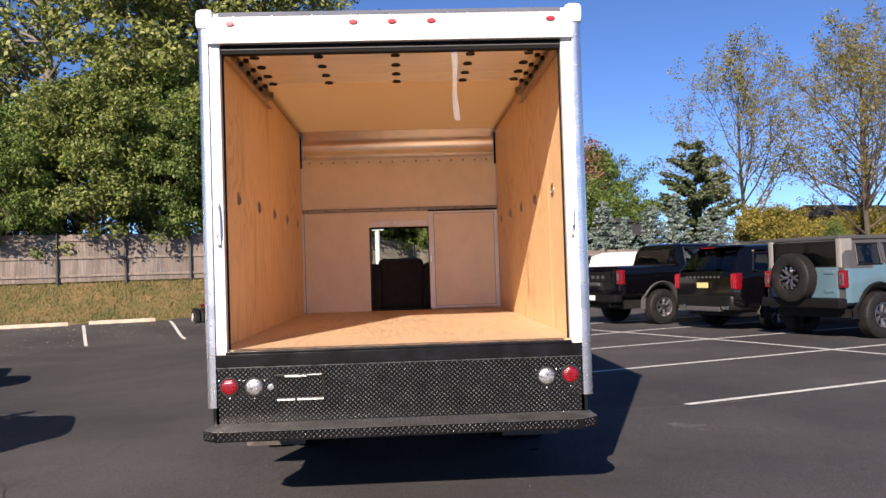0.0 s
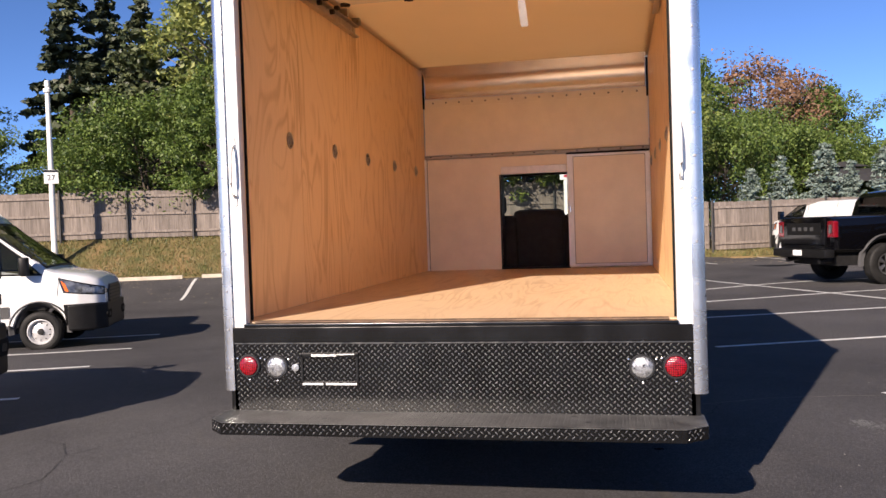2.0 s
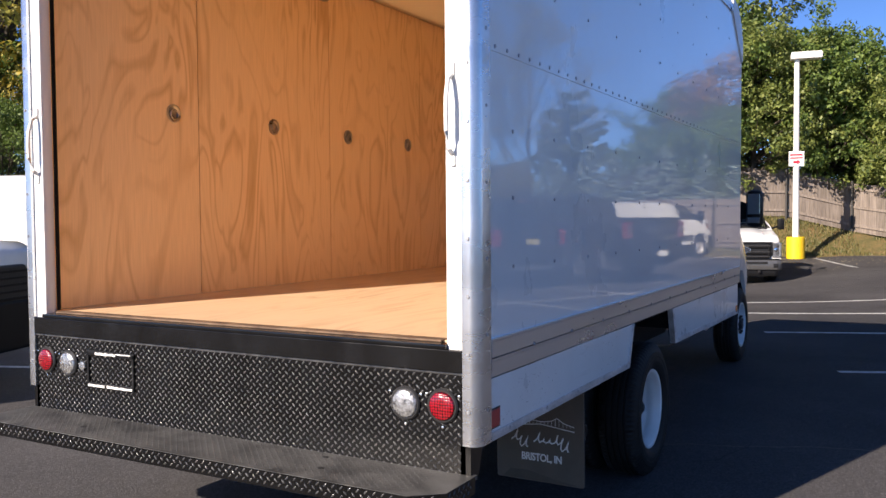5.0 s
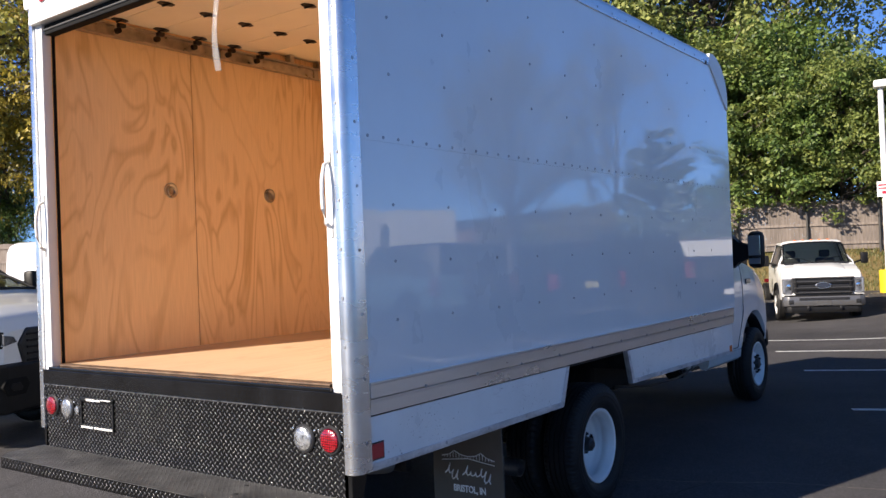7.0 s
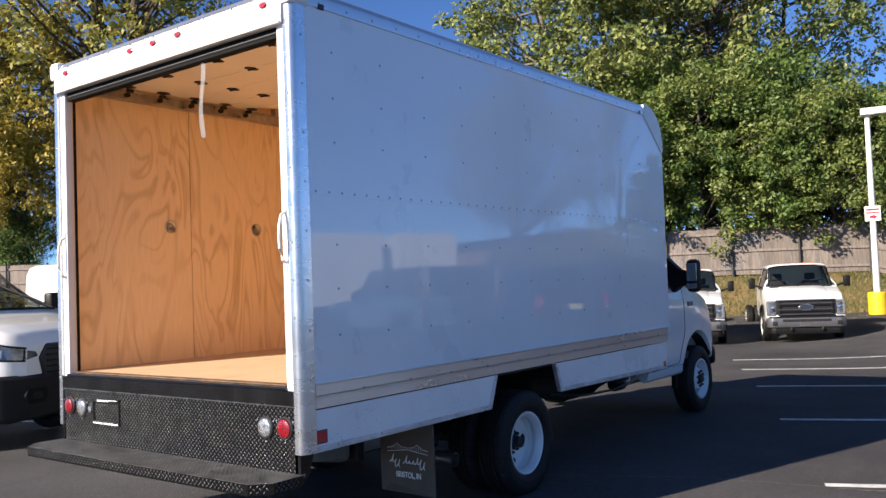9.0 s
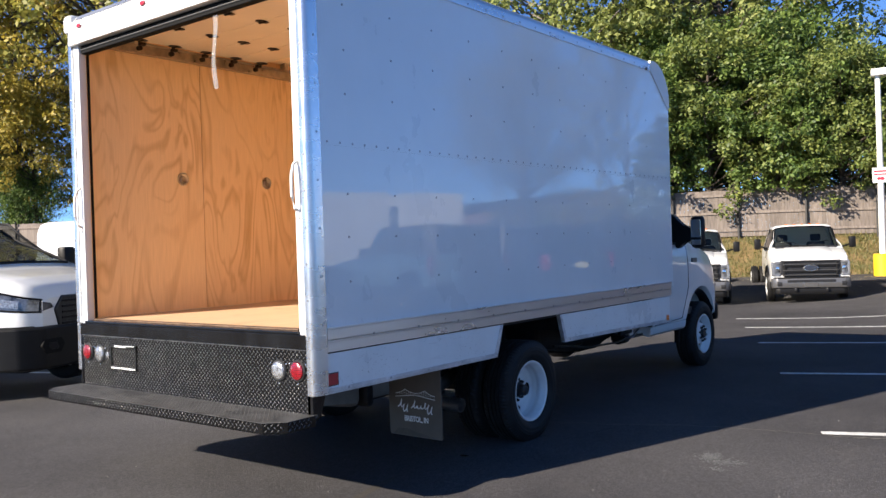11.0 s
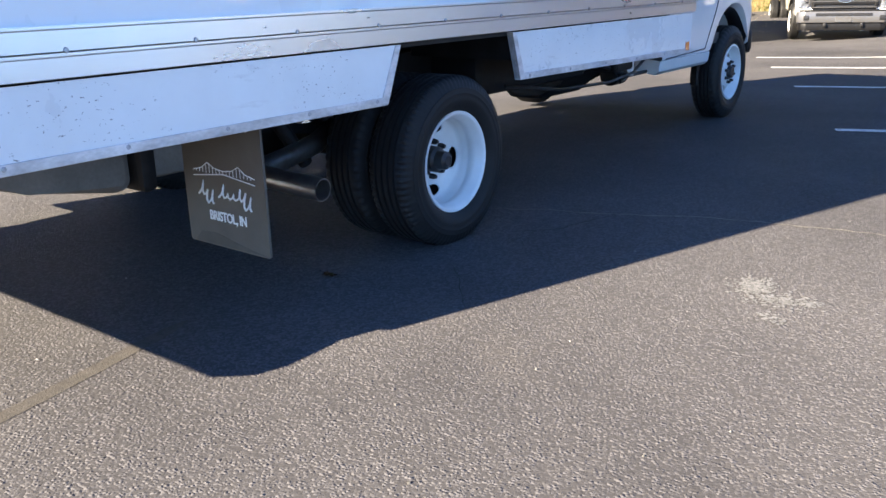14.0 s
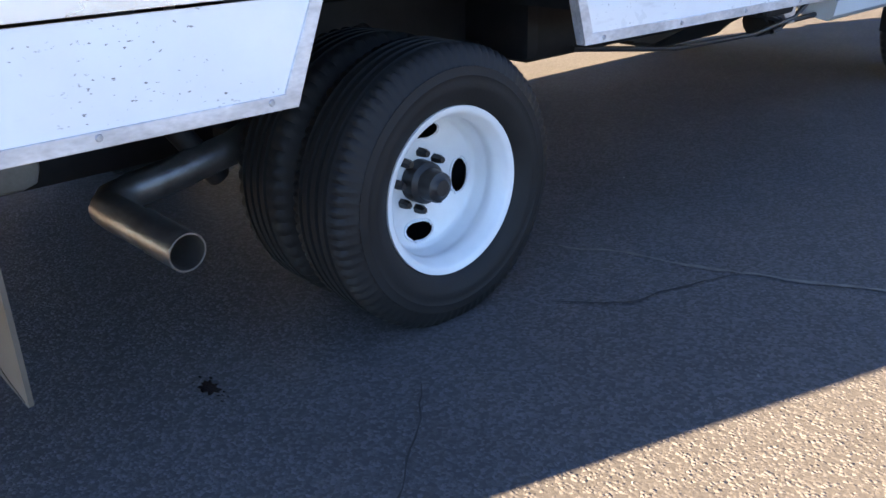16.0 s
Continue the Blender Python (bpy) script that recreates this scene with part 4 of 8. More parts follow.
# roof, front wall, floor, walls inside
part("roof", prism(bmesh.new(), [(0.05, TOP - 0.012), (FRONT - 0.37, TOP - 0.012)] + arc(FRONT - 0.37, TOP - 0.372, 0.36, 90, 0, 8)[1:] + [(FRONT - 0.01, 2.3), (FRONT - 0.03, 2.3)] + arc(FRONT - 0.37, TOP - 0.372, 0.34, 0, 90, 8) + [(0.05, TOP - 0.032)], "x", -W + 0.012, W - 0.012), M["roof_skin"], truck, "white fibreglass roof with rounded front")
part("front_wall", B(-W + 0.012, -0.37, FRONT - 0.12, FRONT - 0.02, 0.95, 2.35), M["white"], truck)
part("front_wall", B(0.34, W - 0.012, FRONT - 0.12, FRONT - 0.02, 0.95, 2.35), M["white"], truck)
part("front_wall", B(-0.37, 0.34, FRONT - 0.12, FRONT - 0.02, 2.04, 2.35), M["white"], truck)
part("floor_frame", B(-W + 0.03, W - 0.03, 0.03, FRONT - 0.02, 0.92, 1.008), M["chassis"], truck, "dark steel floor frame")
for k in range(4):
    part("floor_sheet", B(-1.17, 1.17, 0.05 + 1.165 * k, 0.05 + 1.165 * (k + 1) - 0.002, 1.009, FLOOR), M["ply_floor"], truck, "pale plywood floor sheet")
seams = [0.058, 1.085, 2.36, 3.63, 4.72]
for s in (-1, 1):
    for a, b2 in zip(seams, seams[1:]):
        part("lining_sheet", B(s * 1.17, s * 1.2, a + 0.003, b2 - 0.003, FLOOR + 0.001, 3.165), M["ply"], truck, "plywood wall lining sheet with wavy grain")
    for y in (0.893, 1.752, 2.583, 3.43, 4.27):
        plate = lathe(bmesh.new(), [(0.052, 0.0), (0.052, 0.004), (0.046, 0.006), (0.038, 0.004), (0.03, -0.001), (0.0, -0.002)], (s * 1.168, y, 2.078), (-s, 0, 0), 20)
        ring = part("tie_ring", plate, M["steel"], truck, "recessed steel tie-down ring", 50)
        bm = lathe(bmesh.new(), [(0.027 + 0.005 * math.cos(a), 0.006 + 0.005 * math.sin(a)) for a in np.linspace(0, 6.283, 8, endpoint=False)], (s * 1.166, y, 2.07), (-s, 0, 0), 18, True)
        part("ring", bm, M["steel"], ring, smooth_angle=60)
part("ceiling_liner", B(-1.17, 1.17, 0.1, 4.66, 3.155, 3.165), M["liner"], truck, "tan ceiling liner")

# bulkhead
YB = 4.71
part("bulkhead", B(-1.17, -0.36, YB, YB + 0.03, FLOOR, 2.215), M["panel"], truck, "beige bulkhead panel")
part("bulkhead", B(0.33, 1.17, YB, YB + 0.03, FLOOR, 2.215), M["panel"], truck)
part("bulkhead", B(-0.36, 0.33, YB, YB + 0.03, 2.03, 2.215), M["panel"], truck)
part("bulkhead_upper", B(-1.16, 1.16, YB + 0.004, YB + 0.03, 2.265, 2.82), M["panel"], truck, "beige upper bulkhead panel")
part("bulkhead_rail", B(-1.168, 1.168, YB - 0.02, YB + 0.02, 2.222, 2.26, bevel=0.004), M["rail_grey"], truck, "aluminium rail across the bulkhead")
bm = bmesh.new()
prof = [(4.655, 2.868), (4.682, 2.885), (4.698, 2.91), (4.705, 2.945), (4.698, 2.98), (4.675, 3.015), (4.63, 3.045), (4.55, 3.07), (4.44, 3.088)]
prof = [(y, 2.852 + (z - 2.868) * 1.36) for y, z in prof]
prof += [(y + 0.004, z + 0.005) for y, z in prof[::-1]]
prism(bm, prof, "x", -1.14, 1.14)
part("cap_sheet", bm, M["tread"], truck, "shiny curved aluminium tread-plate sheet", 50)
part("cap_flange", B(-1.145, 1.145, YB - 0.012, YB + 0.003, 2.772, 2.856), M["panel"], truck, "flange with a row of rivets")
for i in range(16):
    part("rivet", lathe(bmesh.new(), [(0.0, 0.007), (0.006, 0.005), (0.009, 0)], (-1.06 + 0.141 * i, YB - 0.012, 2.815), (0, -1, 0), 8), M["hinge"], truck)
for i in range(11):
    part("rivet", lathe(bmesh.new(), [(0.0, 0.007), (0.006, 0.005), (0.009, 0)], (-1.1 + 0.22 * i, YB - 0.02, 2.245), (0, -1, 0), 8), M["hub"], truck)
part("door_track", B(0.33, 1.16, YB - 0.05, YB - 0.02, 2.204, 2.222), M["seal"], truck, "dark track over the sliding door")
for x in (-1.16, 1.16):
    part("angle_gap", B(x - (0.02 if x > 0 else -0.01), x - (0.012 if x > 0 else -0.018), YB - 0.006, YB - 0.001, FLOOR + 0.002, 2.22), M["rail_grey"], truck, "grey gap beside the corner angle")
    part("corner_angle", B(x - 0.012, x + 0.009, YB - 0.03, YB - 0.001, FLOOR + 0.002, 2.22, bevel=0.003), M["alu_warm"], truck, "aluminium corner angle")
    part("cap_gap", B(x - 0.012, x + 0.008, YB - 0.02, YB - 0.001, 2.76, 3.15), M["seal"], truck, "dark strip at the end of the curved cap sheet")
part("passage_header", B(-0.355, 0.325, YB - 0.02, YB + 0.035, 2.03, 2.11, bevel=0.006), M["alu_warm"], truck, "pale header over the passage")
for x0, x1 in ((-0.375, -0.36), (0.33, 0.345)):
    part("passage_jamb", B(x0, x1, YB - 0.003, YB + 0.22, FLOOR, 2.03), M["plastic"], truck, "dark passage edge")
part("passage_sill", B(-0.36, 0.33, YB - 0.003, YB + 0.22, FLOOR + 0.001, FLOOR + 0.012), M["plastic"], truck)
door = part("sliding_door", B(0.345, 1.15, YB - 0.032, YB - 0.008, 1.05, 2.2, bevel=0.003), M["door_tan"], truck, "beige sliding bulkhead door pushed open")
for a in ((0.335, 0.395, 1.045, 2.21), (1.12, 1.165, 1.045, 2.21)):
    part("frame", B(a[0], a[1], YB - 0.042, YB - 0.005, a[2], a[3], bevel=0.003), M["alu_warm"], door, "aluminium door edge")
part("frame", B(0.395, 1.12, YB - 0.04, YB - 0.005, 1.045, 1.075, bevel=0.003), M["alu_warm"], door)
part("frame", B(0.395, 1.12, YB - 0.04, YB - 0.005, 2.18, 2.21, bevel=0.003), M["alu_warm"], door)
# shadow lines between frame and board, put in as thin grey strips
for x0, x1, z0, z1 in ((0.395, 0.401, 1.075, 2.18), (1.114, 1.12, 1.075, 2.18), (0.401, 1.114, 2.174, 2.18), (0.401, 1.114, 1.075, 1.081)):
    part("rubber_edge", B(x0, x1, YB - 0.037, YB - 0.03, z0, z1), M["rail_grey"], door, "thin grey strip painted in as the shadow line round the door board")
part("latch", B(0.352, 0.366, YB - 0.055, YB - 0.042, 1.6, 1.68, bevel=0.003), M["chrome"], door)

# roll-up door stored under the ceiling, its tracks and strap
DZ = 3.086        # underside of the rolled-up door
rolled = part("roll_up_door", B(-1.04, 1.04, 0.12, 0.446, DZ, DZ + 0.018, bevel=0.002), M["door_skin"], truck, "cream underside of the rolled-up door")
for k in range(4):
    part("panel", B(-1.04, 1.04, 0.45 + 0.294 * k, 0.741 + 0.294 * k, DZ, DZ + 0.018, bevel=0.002), M["door_skin"], rolled)
for x in (-1.0, -0.54, 0.02, 0.57, 1.0):
    for y in (0.447, 0.741, 1.035, 1.33, 1.6):
        bm = bmesh.new()
        leaf = [(-0.036, -0.008), (-0.017, -0.05), (0.017, -0.05), (0.036, -0.008), (0.036, 0.008), (0.017, 0.05), (-0.017, 0.05), (-0.036, 0.008)]
        prism(bm, [(x + p * 0.95, y + q) for p, q in leaf], "z", DZ - 0.006, DZ, bevel=0.001)
        tube(bm, [(x - 0.032, y, DZ - 0.008), (x + 0.032, y, DZ - 0.008)], 0.007, 8)
        part("hinge", bm, M["hinge"], rolled, "dark steel hinge")
for s in (-1, 1):
    bm = bmesh.new()
    prism(bm, [(s * 1.118, 3.012), (s * 1.16, 3.012), (s * 1.16, 3.1), (s * 1.118, 3.1), (s * 1.118, 3.09), (s * 1.152, 3.09), (s * 1.152, 3.02), (s * 1.118, 3.02)], "y", 0.11, 2.3)
    part("door_track", bm, M["steel"], truck, "galvanised door track")
    for y in (0.2, 0.5, 0.78, 1.07, 1.36, 1.62):
        bm = lathe(bmesh.new(), [(0.0, 0.016), (0.019, 0.014), (0.019, -0.014), (0.0, -0.016)], (s * 1.105, y, 3.05), (1, 0, 0), 12)
        box(bm, s * 1.05, s * 1.085, y - 0.025, y + 0.025, 3.06, 3.085, bevel=0.006)
        part("roller", bm, M["hinge"], truck, "dark roller bracket of the door")
    for y in (1.95, 2.25):
        part("track_hanger", B(s * 1.1, s * 1.16, y, y + 0.04, 3.1, 3.155), M["steel"], truck)
bm = bmesh.new()
rows = []
for i, t in enumerate(np.linspace(0, 1, 14)):
    z = 2.98 - 0.51 * t
    c = 0.4 + 0.006 * math.sin(7 * t) + 0.008 * t
    y = 0.03 + 0.01 * math.sin(5 * t + 1)
    w = 0.016 + 0.003 * math.sin(9 * t)
    rows.append([bm.verts.new((c - w, y, z)), bm.verts.new((c + w, y + 0.004, z)), bm.verts.new((c + w, y + 0.007, z)), bm.verts.new((c - w, y + 0.003, z))])
for a, b2 in zip(rows, rows[1:]):
    for i in range(4):
        bm.faces.new((a[i], a[(i + 1) % 4], b2[(i + 1) % 4], b2[i]))
bm.faces.new(rows[0]), bm.faces.new(rows[-1])
part("pull_strap", bm, M["strap"], truck, "translucent white pull strap hanging from the door")

# header
bm = prism(bmesh.new(), [(-0.026, 2.985), (-0.03, 3.0), (-0.02, 3.14), (0.01, 3.185), (0.1, 3.2), (0.1, 3.1), (0.09, 2.985)], "x", -W + 0.05, W - 0.05)
part("header", bm, M["white_trim"], truck, "white header over the rear opening")
part("header_lip", B(-W + 0.06, W - 0.06, -0.036, -0.012, 2.982, 3.0, bevel=0.003), M["white_trim"], truck, "white drip lip")
part("header_top", prism(bmesh.new(), [(-0.012, 3.16), (0.012, 3.192), (0.1, 3.21), (0.1, 3.2), (0.02, 3.184), (-0.008, 3.154)], "x", -W + 0.12, W - 0.12), M["alu"], truck)
part("door_edge_seal", B(-1.094, 1.094, 0.02, 0.08, 2.925, 2.984, bevel=0.004), M["seal"], truck, "black rubber seal under the header")
part("seal_bead", tube(bmesh.new(), [(-1.09, 0.018, 2.952), (1.09, 0.018, 2.952)], 0.006, 8), M["grey_plastic"], truck, "grey bead along the rubber seal", 60)
def oval(x, z, a, b2, n=20):
    return [(x + a * math.cos(k), z + b2 * math.sin(k)) for k in np.linspace(0, 6.283185, n, endpoint=False)]


for x in (-1.02, -0.24, 0.008, 0.26, 1.03):
    l = part("marker_light", prism(bmesh.new(), oval(x, 3.106, 0.026, 0.0145), "y", -0.036, -0.02, bevel=0.004), M["red_tape"], truck, "small oval red marker light")
    part("bezel", prism(bmesh.new(), oval(x, 3.106, 0.033, 0.02), "y", -0.027, -0.02, bevel=0.003), M["rim_grey"], l)
for i in range(9):
    part("rivet", lathe(bmesh.new(), [(0.0, 0.005), (0.006, 0.004), (0.008, 0)], (-1.0 + 0.25 * i, -0.0185, 3.15), (0, -1, 0), 8), M["rivet"], truck)
for s in (-1, 1):
    for y, z in ((0.215, 3.11), (4.43, 3.11)):
        part("side_marker", B(s * W, s * (W + 0.014), y - 0.026, y + 0.026, z - 0.016, z + 0.016, bevel=0.006), M["hub"], truck, "dark side marker light")

# sill, diamond-plate panel, step bumper
part("sill", B(-1.165, 1.165, -0.012, 0.07, 0.932, 1.012, bevel=0.004), M["black"], truck, "black steel threshold")
part("sill_lip", B(-1.1, 1.1, -0.016, 0.05, 1.0125, 1.03, bevel=0.002), M["black"], truck)
part("threshold_angle", B(-1.06, 1.06, 0.028, 0.085, 1.0305, 1.0385, bevel=0.002), M["rust"], truck, "worn rusty edge strip of the floor")
part("step_panel", B(-1.17, 1.17, 0.0, 0.02, 0.53, 0.9225), M["plate"], truck, "black diamond-plate panel under the threshold")


def lozenges(places, along, across, out, length=0.0205, width=0.008, height=0.0027):
    """Raised tread lozenges with rounded backs, in two directions, as one mesh."""
    verts, faces = [], []
    ring = [(-0.5, 0), (-0.3, 0.3), (0, 0.5), (0.3, 0.3), (0.5, 0), (0.3, -0.3), (0, -0.5), (-0.3, -0.3)]
    for p, flip in places:
        a = (along + across).normalized() if flip else (along - across).normalized()
        b2 = out.cross(a)
        k = len(verts)
        for grow, lift in ((1.0, 0.0), (0.72, 0.7), (0.34, 1.0)):
            verts += [tuple(p + a * x * length * grow + b2 * y * width * grow + out * height * lift) for x, y in ring]
        for r in (0, 8):
            faces += [(k + r + j, k + r + (j + 1) % 8, k + r + 8 + (j + 1) % 8, k + r + 8 + j) for j in range(8)]
        faces.append(tuple(k + 16 + j for j in range(8)))
    return verts, faces


def tread_grid(p0, along, across, la, lc, pitch=0.0335, rise=0.031):
    """The chequer of a tread plate: two nets of lozenges, one shifted by half a step each way."""
    places = []
    for h in (0, 1):
        for i in range(int((la - 0.01) / pitch)):
            for j in range(int((lc - 0.006) / rise + (1 - h) * 0.999)):
                places.append((p0 + along * (0.016 + pitch * (i + 0.5 * h)) + across * (0.012 + rise * (j + 0.5 * h)), h == 0))
    return places


def tread_part(places, along, across, out, parent, material="tread_glint", height=0.0027):
    v, f2 = lozenges(places, Vector(along), Vector(across), Vector(out), height=height)
    me = pydata("tread", v, f2, M[material])
    for p in me.polygons:
        p.use_smooth = True
    return tagged(shared("tread", me, parent, Matrix()), kind="stuff")


tread_part(tread_grid(Vector((-1.165, 0.0, 0.562)), Vector((1, 0, 0)), Vector((0, 0, 1)), 2.33, 0.362), (1, 0, 0), (0, 0, 1), (0, -1, 0), truck)
part("panel_fold", B(-1.17, 1.17, -0.005, 0.02, 0.923, 0.9315, bevel=0.002), M["tread_glint"], truck)
bumper = part("step_bumper", prism(bmesh.new(), [(-1.205, 0.02), (-1.205, -0.2), (-1.115, -0.285), (1.105, -0.285), (1.205, -0.2), (1.205, 0.02)], "z", 0.573, 0.588), M["step"], truck, "scuffed black step bumper with chamfered corners")
edge = [(-1.2065, 0.0), (-1.2065, -0.2005), (-1.1155, -0.2868), (1.1055, -0.2868), (1.2065, -0.2005), (1.2065, 0.0)]
for (ax, ay), (bx, by) in zip(edge, edge[1:]):
    d = Vector((bx - ax, by - ay, 0))
    L = d.length
    d.normalize()
    out = Vector((d.y, -d.x, 0))
    bm = bmesh.new()
    p0, p1 = Vector((ax, ay, 0)), Vector((bx, by, 0))
    for q0, q1, z0, z1 in ((p0, p1, 0.528, 0.5865),):
        vs = [bm.verts.new(q + Vector((0, 0, z)) - o2) for q, z, o2 in ((q0, z0, Vector()), (q1, z0, Vector()), (q1, z1, Vector()), (q0, z1, Vector()), (q0, z0, out * 0.012), (q1, z0, out * 0.012), (q1, z1, out * 0.012), (q0, z1, out * 0.012))]
        for f2 in ((0, 1, 2, 3), (4, 7, 6, 5), (0, 4, 5, 1), (3, 2, 6, 7), (0, 3, 7, 4), (1, 5, 6, 2)):
            bm.faces.new([vs[i] for i in f2])
    part("bumper_skirt", bm, M["plate"], bumper)
    if L > 0.1:
        tread_part(tread_grid(p0 + Vector((0, 0, 0.532)), d, Vector((0, 0, 1)), L, 0.056), d, (0, 0, 1), out, bumper)
tread_part(tread_grid(Vector((-1.11, -0.272, 0.588)), Vector((1, 0, 0)), Vector((0, 1, 0)), 2.22, 0.272), (1, 0, 0), (0, 1, 0), (0, 0, 1), bumper, "tread_step", 0.001)
bumper.matrix_basis = Matrix.Translation((0, 0, -0.012))
for x in (-0.62, -0.55, 0.6, 0.67):
    part("bolt", lathe(bmesh.new(), [(0.0, 0.0015), (0.012, 0.0015), (0.014, 0)], (x, -0.05 - 0.12 * (abs(x) > 0.6), 0.588), (0, 0, 1), 8), M["hub"], bumper)


def round_lamp(x, z, lens_mat, label):
    l = part("tail_lamp", lathe(bmesh.new(), [(0.0515, 0.0), (0.0515, 0.012), (0.046, 0.017), (0.02, 0.019), (0.0, 0.0195)], (x, -0.002, z), (0, -1, 0), 28), lens_mat, truck, label, 50)
    part("grommet", lathe(bmesh.new(), [(0.05, 0.0), (0.062, 0.0), (0.062, 0.005), (0.057, 0.01), (0.05, 0.01)], (x, -0.002, z), (0, -1, 0), 28, True), M["hub"], l, "black rubber grommet")
    for a in (90, 210, 330):
        part("screw", lathe(bmesh.new(), [(0.0, 0.007), (0.005, 0.005), (0.006, 0)], (x + 0.075 * math.cos(radians(a + 180)), -0.003, z + 0.075 * math.sin(radians(a + 180))), (0, -1, 0), 8), M["alu_bright"], l)


for s in (-1, 1):
    round_lamp(s * 1.083, 0.811, M["red"], "round red tail lamp")
    round_lamp(s * 0.928, 0.806, M["clear"], "round clear reversing lamp")
part("plate_lamp", lathe(bmesh.new(), [(0.02, 0.0), (0.02, 0.012), (0.0, 0.016)], (-0.825, -0.002, 0.802), (0, -1, 0), 14), M["clear"], truck, "small clear number-plate lamp")
frame_ob = part("plate_frame", B(-0.795, -0.783, -0.01, -0.001, 0.715, 0.872, bevel=0.002), M["plastic"], truck, "number-plate frame without a plate")
for a in ((-0.497, -0.485, 0.715, 0.872), (-0.795, -0.485, 0.856, 0.878), (-0.795, -0.485, 0.708, 0.73)):
    part("bar", B(a[0], a[1], -0.01, -0.001, a[2], a[3], bevel=0.002), M["plastic"], frame_ob)
rng_l = random.Random(12)
for x0, x1, z0, tall in ((-0.735, -0.6, 0.8585, 0.014), (-0.598, -0.5, 0.867, 0.007), (-0.786, -0.672, 0.7115, 0.013), (-0.66, -0.495, 0.7115, 0.013)):
    bm = bmesh.new()
    x = x0
    while x < x1 - 0.006:
        w = rng_l.uniform(0.008, 0.014)
        box(bm, x, min(x1, x + w), -0.012, -0.0095, z0 + rng_l.uniform(0, 0.002), z0 + tall * rng_l.uniform(0.75, 1.0))
        x += w + 0.0025
    part("print_bar", bm, M["print"], frame_ob, "row of small white bars")
for s in (-1, 1):
    part("reflector_frame", B(s * W, s * (W + 0.003), 0.079, 0.171, 0.719, 0.793, bevel=0.001), M["hub"], truck)
    part("red_reflector", B(s * W, s * (W + 0.006), 0.085, 0.165, 0.725, 0.787, bevel=0.002), M["red_tape"], truck, "red reflector on the skirt")
    part("amber_reflector", B(s * W, s * (W + 0.005), 4.74, 4.8, 0.665, 0.72, bevel=0.002), M["amber"], truck, "amber reflector on the skirt")

# rivets on the side skins, the rails and the posts
rivet_me = mesh_of(lathe(bmesh.new(), [(0.0, 0.004), (0.006, 0.0035), (0.008, 0.0)], (0, 0, 0), (1, 0, 0), 8), "rivet", M["rivet"], 50)
bolt_me = mesh_of(lathe(bmesh.new(), [(0.0, 0.006), (0.007, 0.005), (0.009, 0.0)], (0, 0, 0), (1, 0, 0), 8), "rivet", M["rivet"], 50)
spots = [(W + 0.003, 0.14 + 0.102 * i, 2.078, rivet_me) for i in range(47)]
for i in range(11):
    spots += [(W + (0.003 if z > 2.1 else 0), 0.295 + 0.41 * i, z, rivet_me) for z in (1.29, 1.545, 1.79, 2.36, 2.61, 2.87)]
spots += [(W + 0.012, 0.2 + 0.22 * i, TOP - 0.075, rivet_me) for i in range(20)]
spots += [(W + 0.009, 0.055, 0.8 + 0.265 * i, rivet_me) for i in range(9)]
spots += [(W + 0.0125, 0.46 + 0.415 * i, 0.98, bolt_me) for i in range(11)]
spots += [(W + 0.004, 0.25 + 0.36 * i, SKIRT + 0.016, rivet_me) for i in range(5)] + [(W + 0.004, 2.8 + 0.4 * i, SKIRT + 0.01 - 0.01 * i / 2, rivet_me) for i in range(5)]
for x, y, z, me in spots:
    shared("rivet", me, truck, Matrix.Translation((x, y, z)))
for s in (-1, 1):
    for i in range(12):
        shared("rivet", rivet_me, truck, Matrix.Translation((s * (W - 0.03), -0.0135, 0.8 + 0.2 * i)) @ Matrix.Rotation(radians(-90), 4, "Z"))


# ---- wheels ----
def tyre(bm, R, r_in, w, lugs=0):
    """A tyre round the x axis, with grooves, a raised bead line and notched shoulders."""
    h = w / 2
    half = [(r_in, 0.72, 0), (r_in + 0.012, 0.86, 0), (r_in + (R - r_in) * 0.3, 0.985, 0), (r_in + (R - r_in) * 0.36, 1.005, 0), (r_in + (R - r_in) * 0.42, 0.995, 0), (r_in + (R - r_in) * 0.5, 1.0, 0), (r_in + (R - r_in) * 0.52, 1.012, 0), (r_in + (R - r_in) * 0.55, 1.0, 0), (r_in + (R - r_in) * 0.66, 0.99, 0), (r_in + (R - r_in) * 0.67, 0.97, 0.4),
            (R - 0.045, 0.93, 0.2), (R - 0.022, 0.86, 1), (R - 0.006, 0.76, 1), (R, 0.66, 1), (R, 0.52, 0.6)]
    prof = [(r, -x * h, k) for r, x, k in half]
    for c in (-0.42, -0.14, 0.14, 0.42):
        prof += [(R, h * (c - 0.06), 0), (R - 0.012, h * (c - 0.04), 0), (R - 0.012, h * (c + 0.04), 0), (R, h * (c + 0.06), 0)]
    prof += [(r, x * h, k) for r, x, k in half[::-1]]
    n = max(36, lugs) * 3
    rings = []
    for i in range(n):
        a = 6.283185 * i / n
        rings.append([bm.verts.new((x, (r - (0.008 * k if i % 3 == 0 and lugs else 0)) * math.cos(a), (r - (0.008 * k if i % 3 == 0 and lugs else 0)) * math.sin(a))) for r, x, k in prof])
    for i in range(n):
        p, q = rings[i], rings[(i + 1) % n]
        for j in range(len(prof) - 1):
            bm.faces.new((p[j], q[j], q[j + 1], p[j + 1]))
    return bm


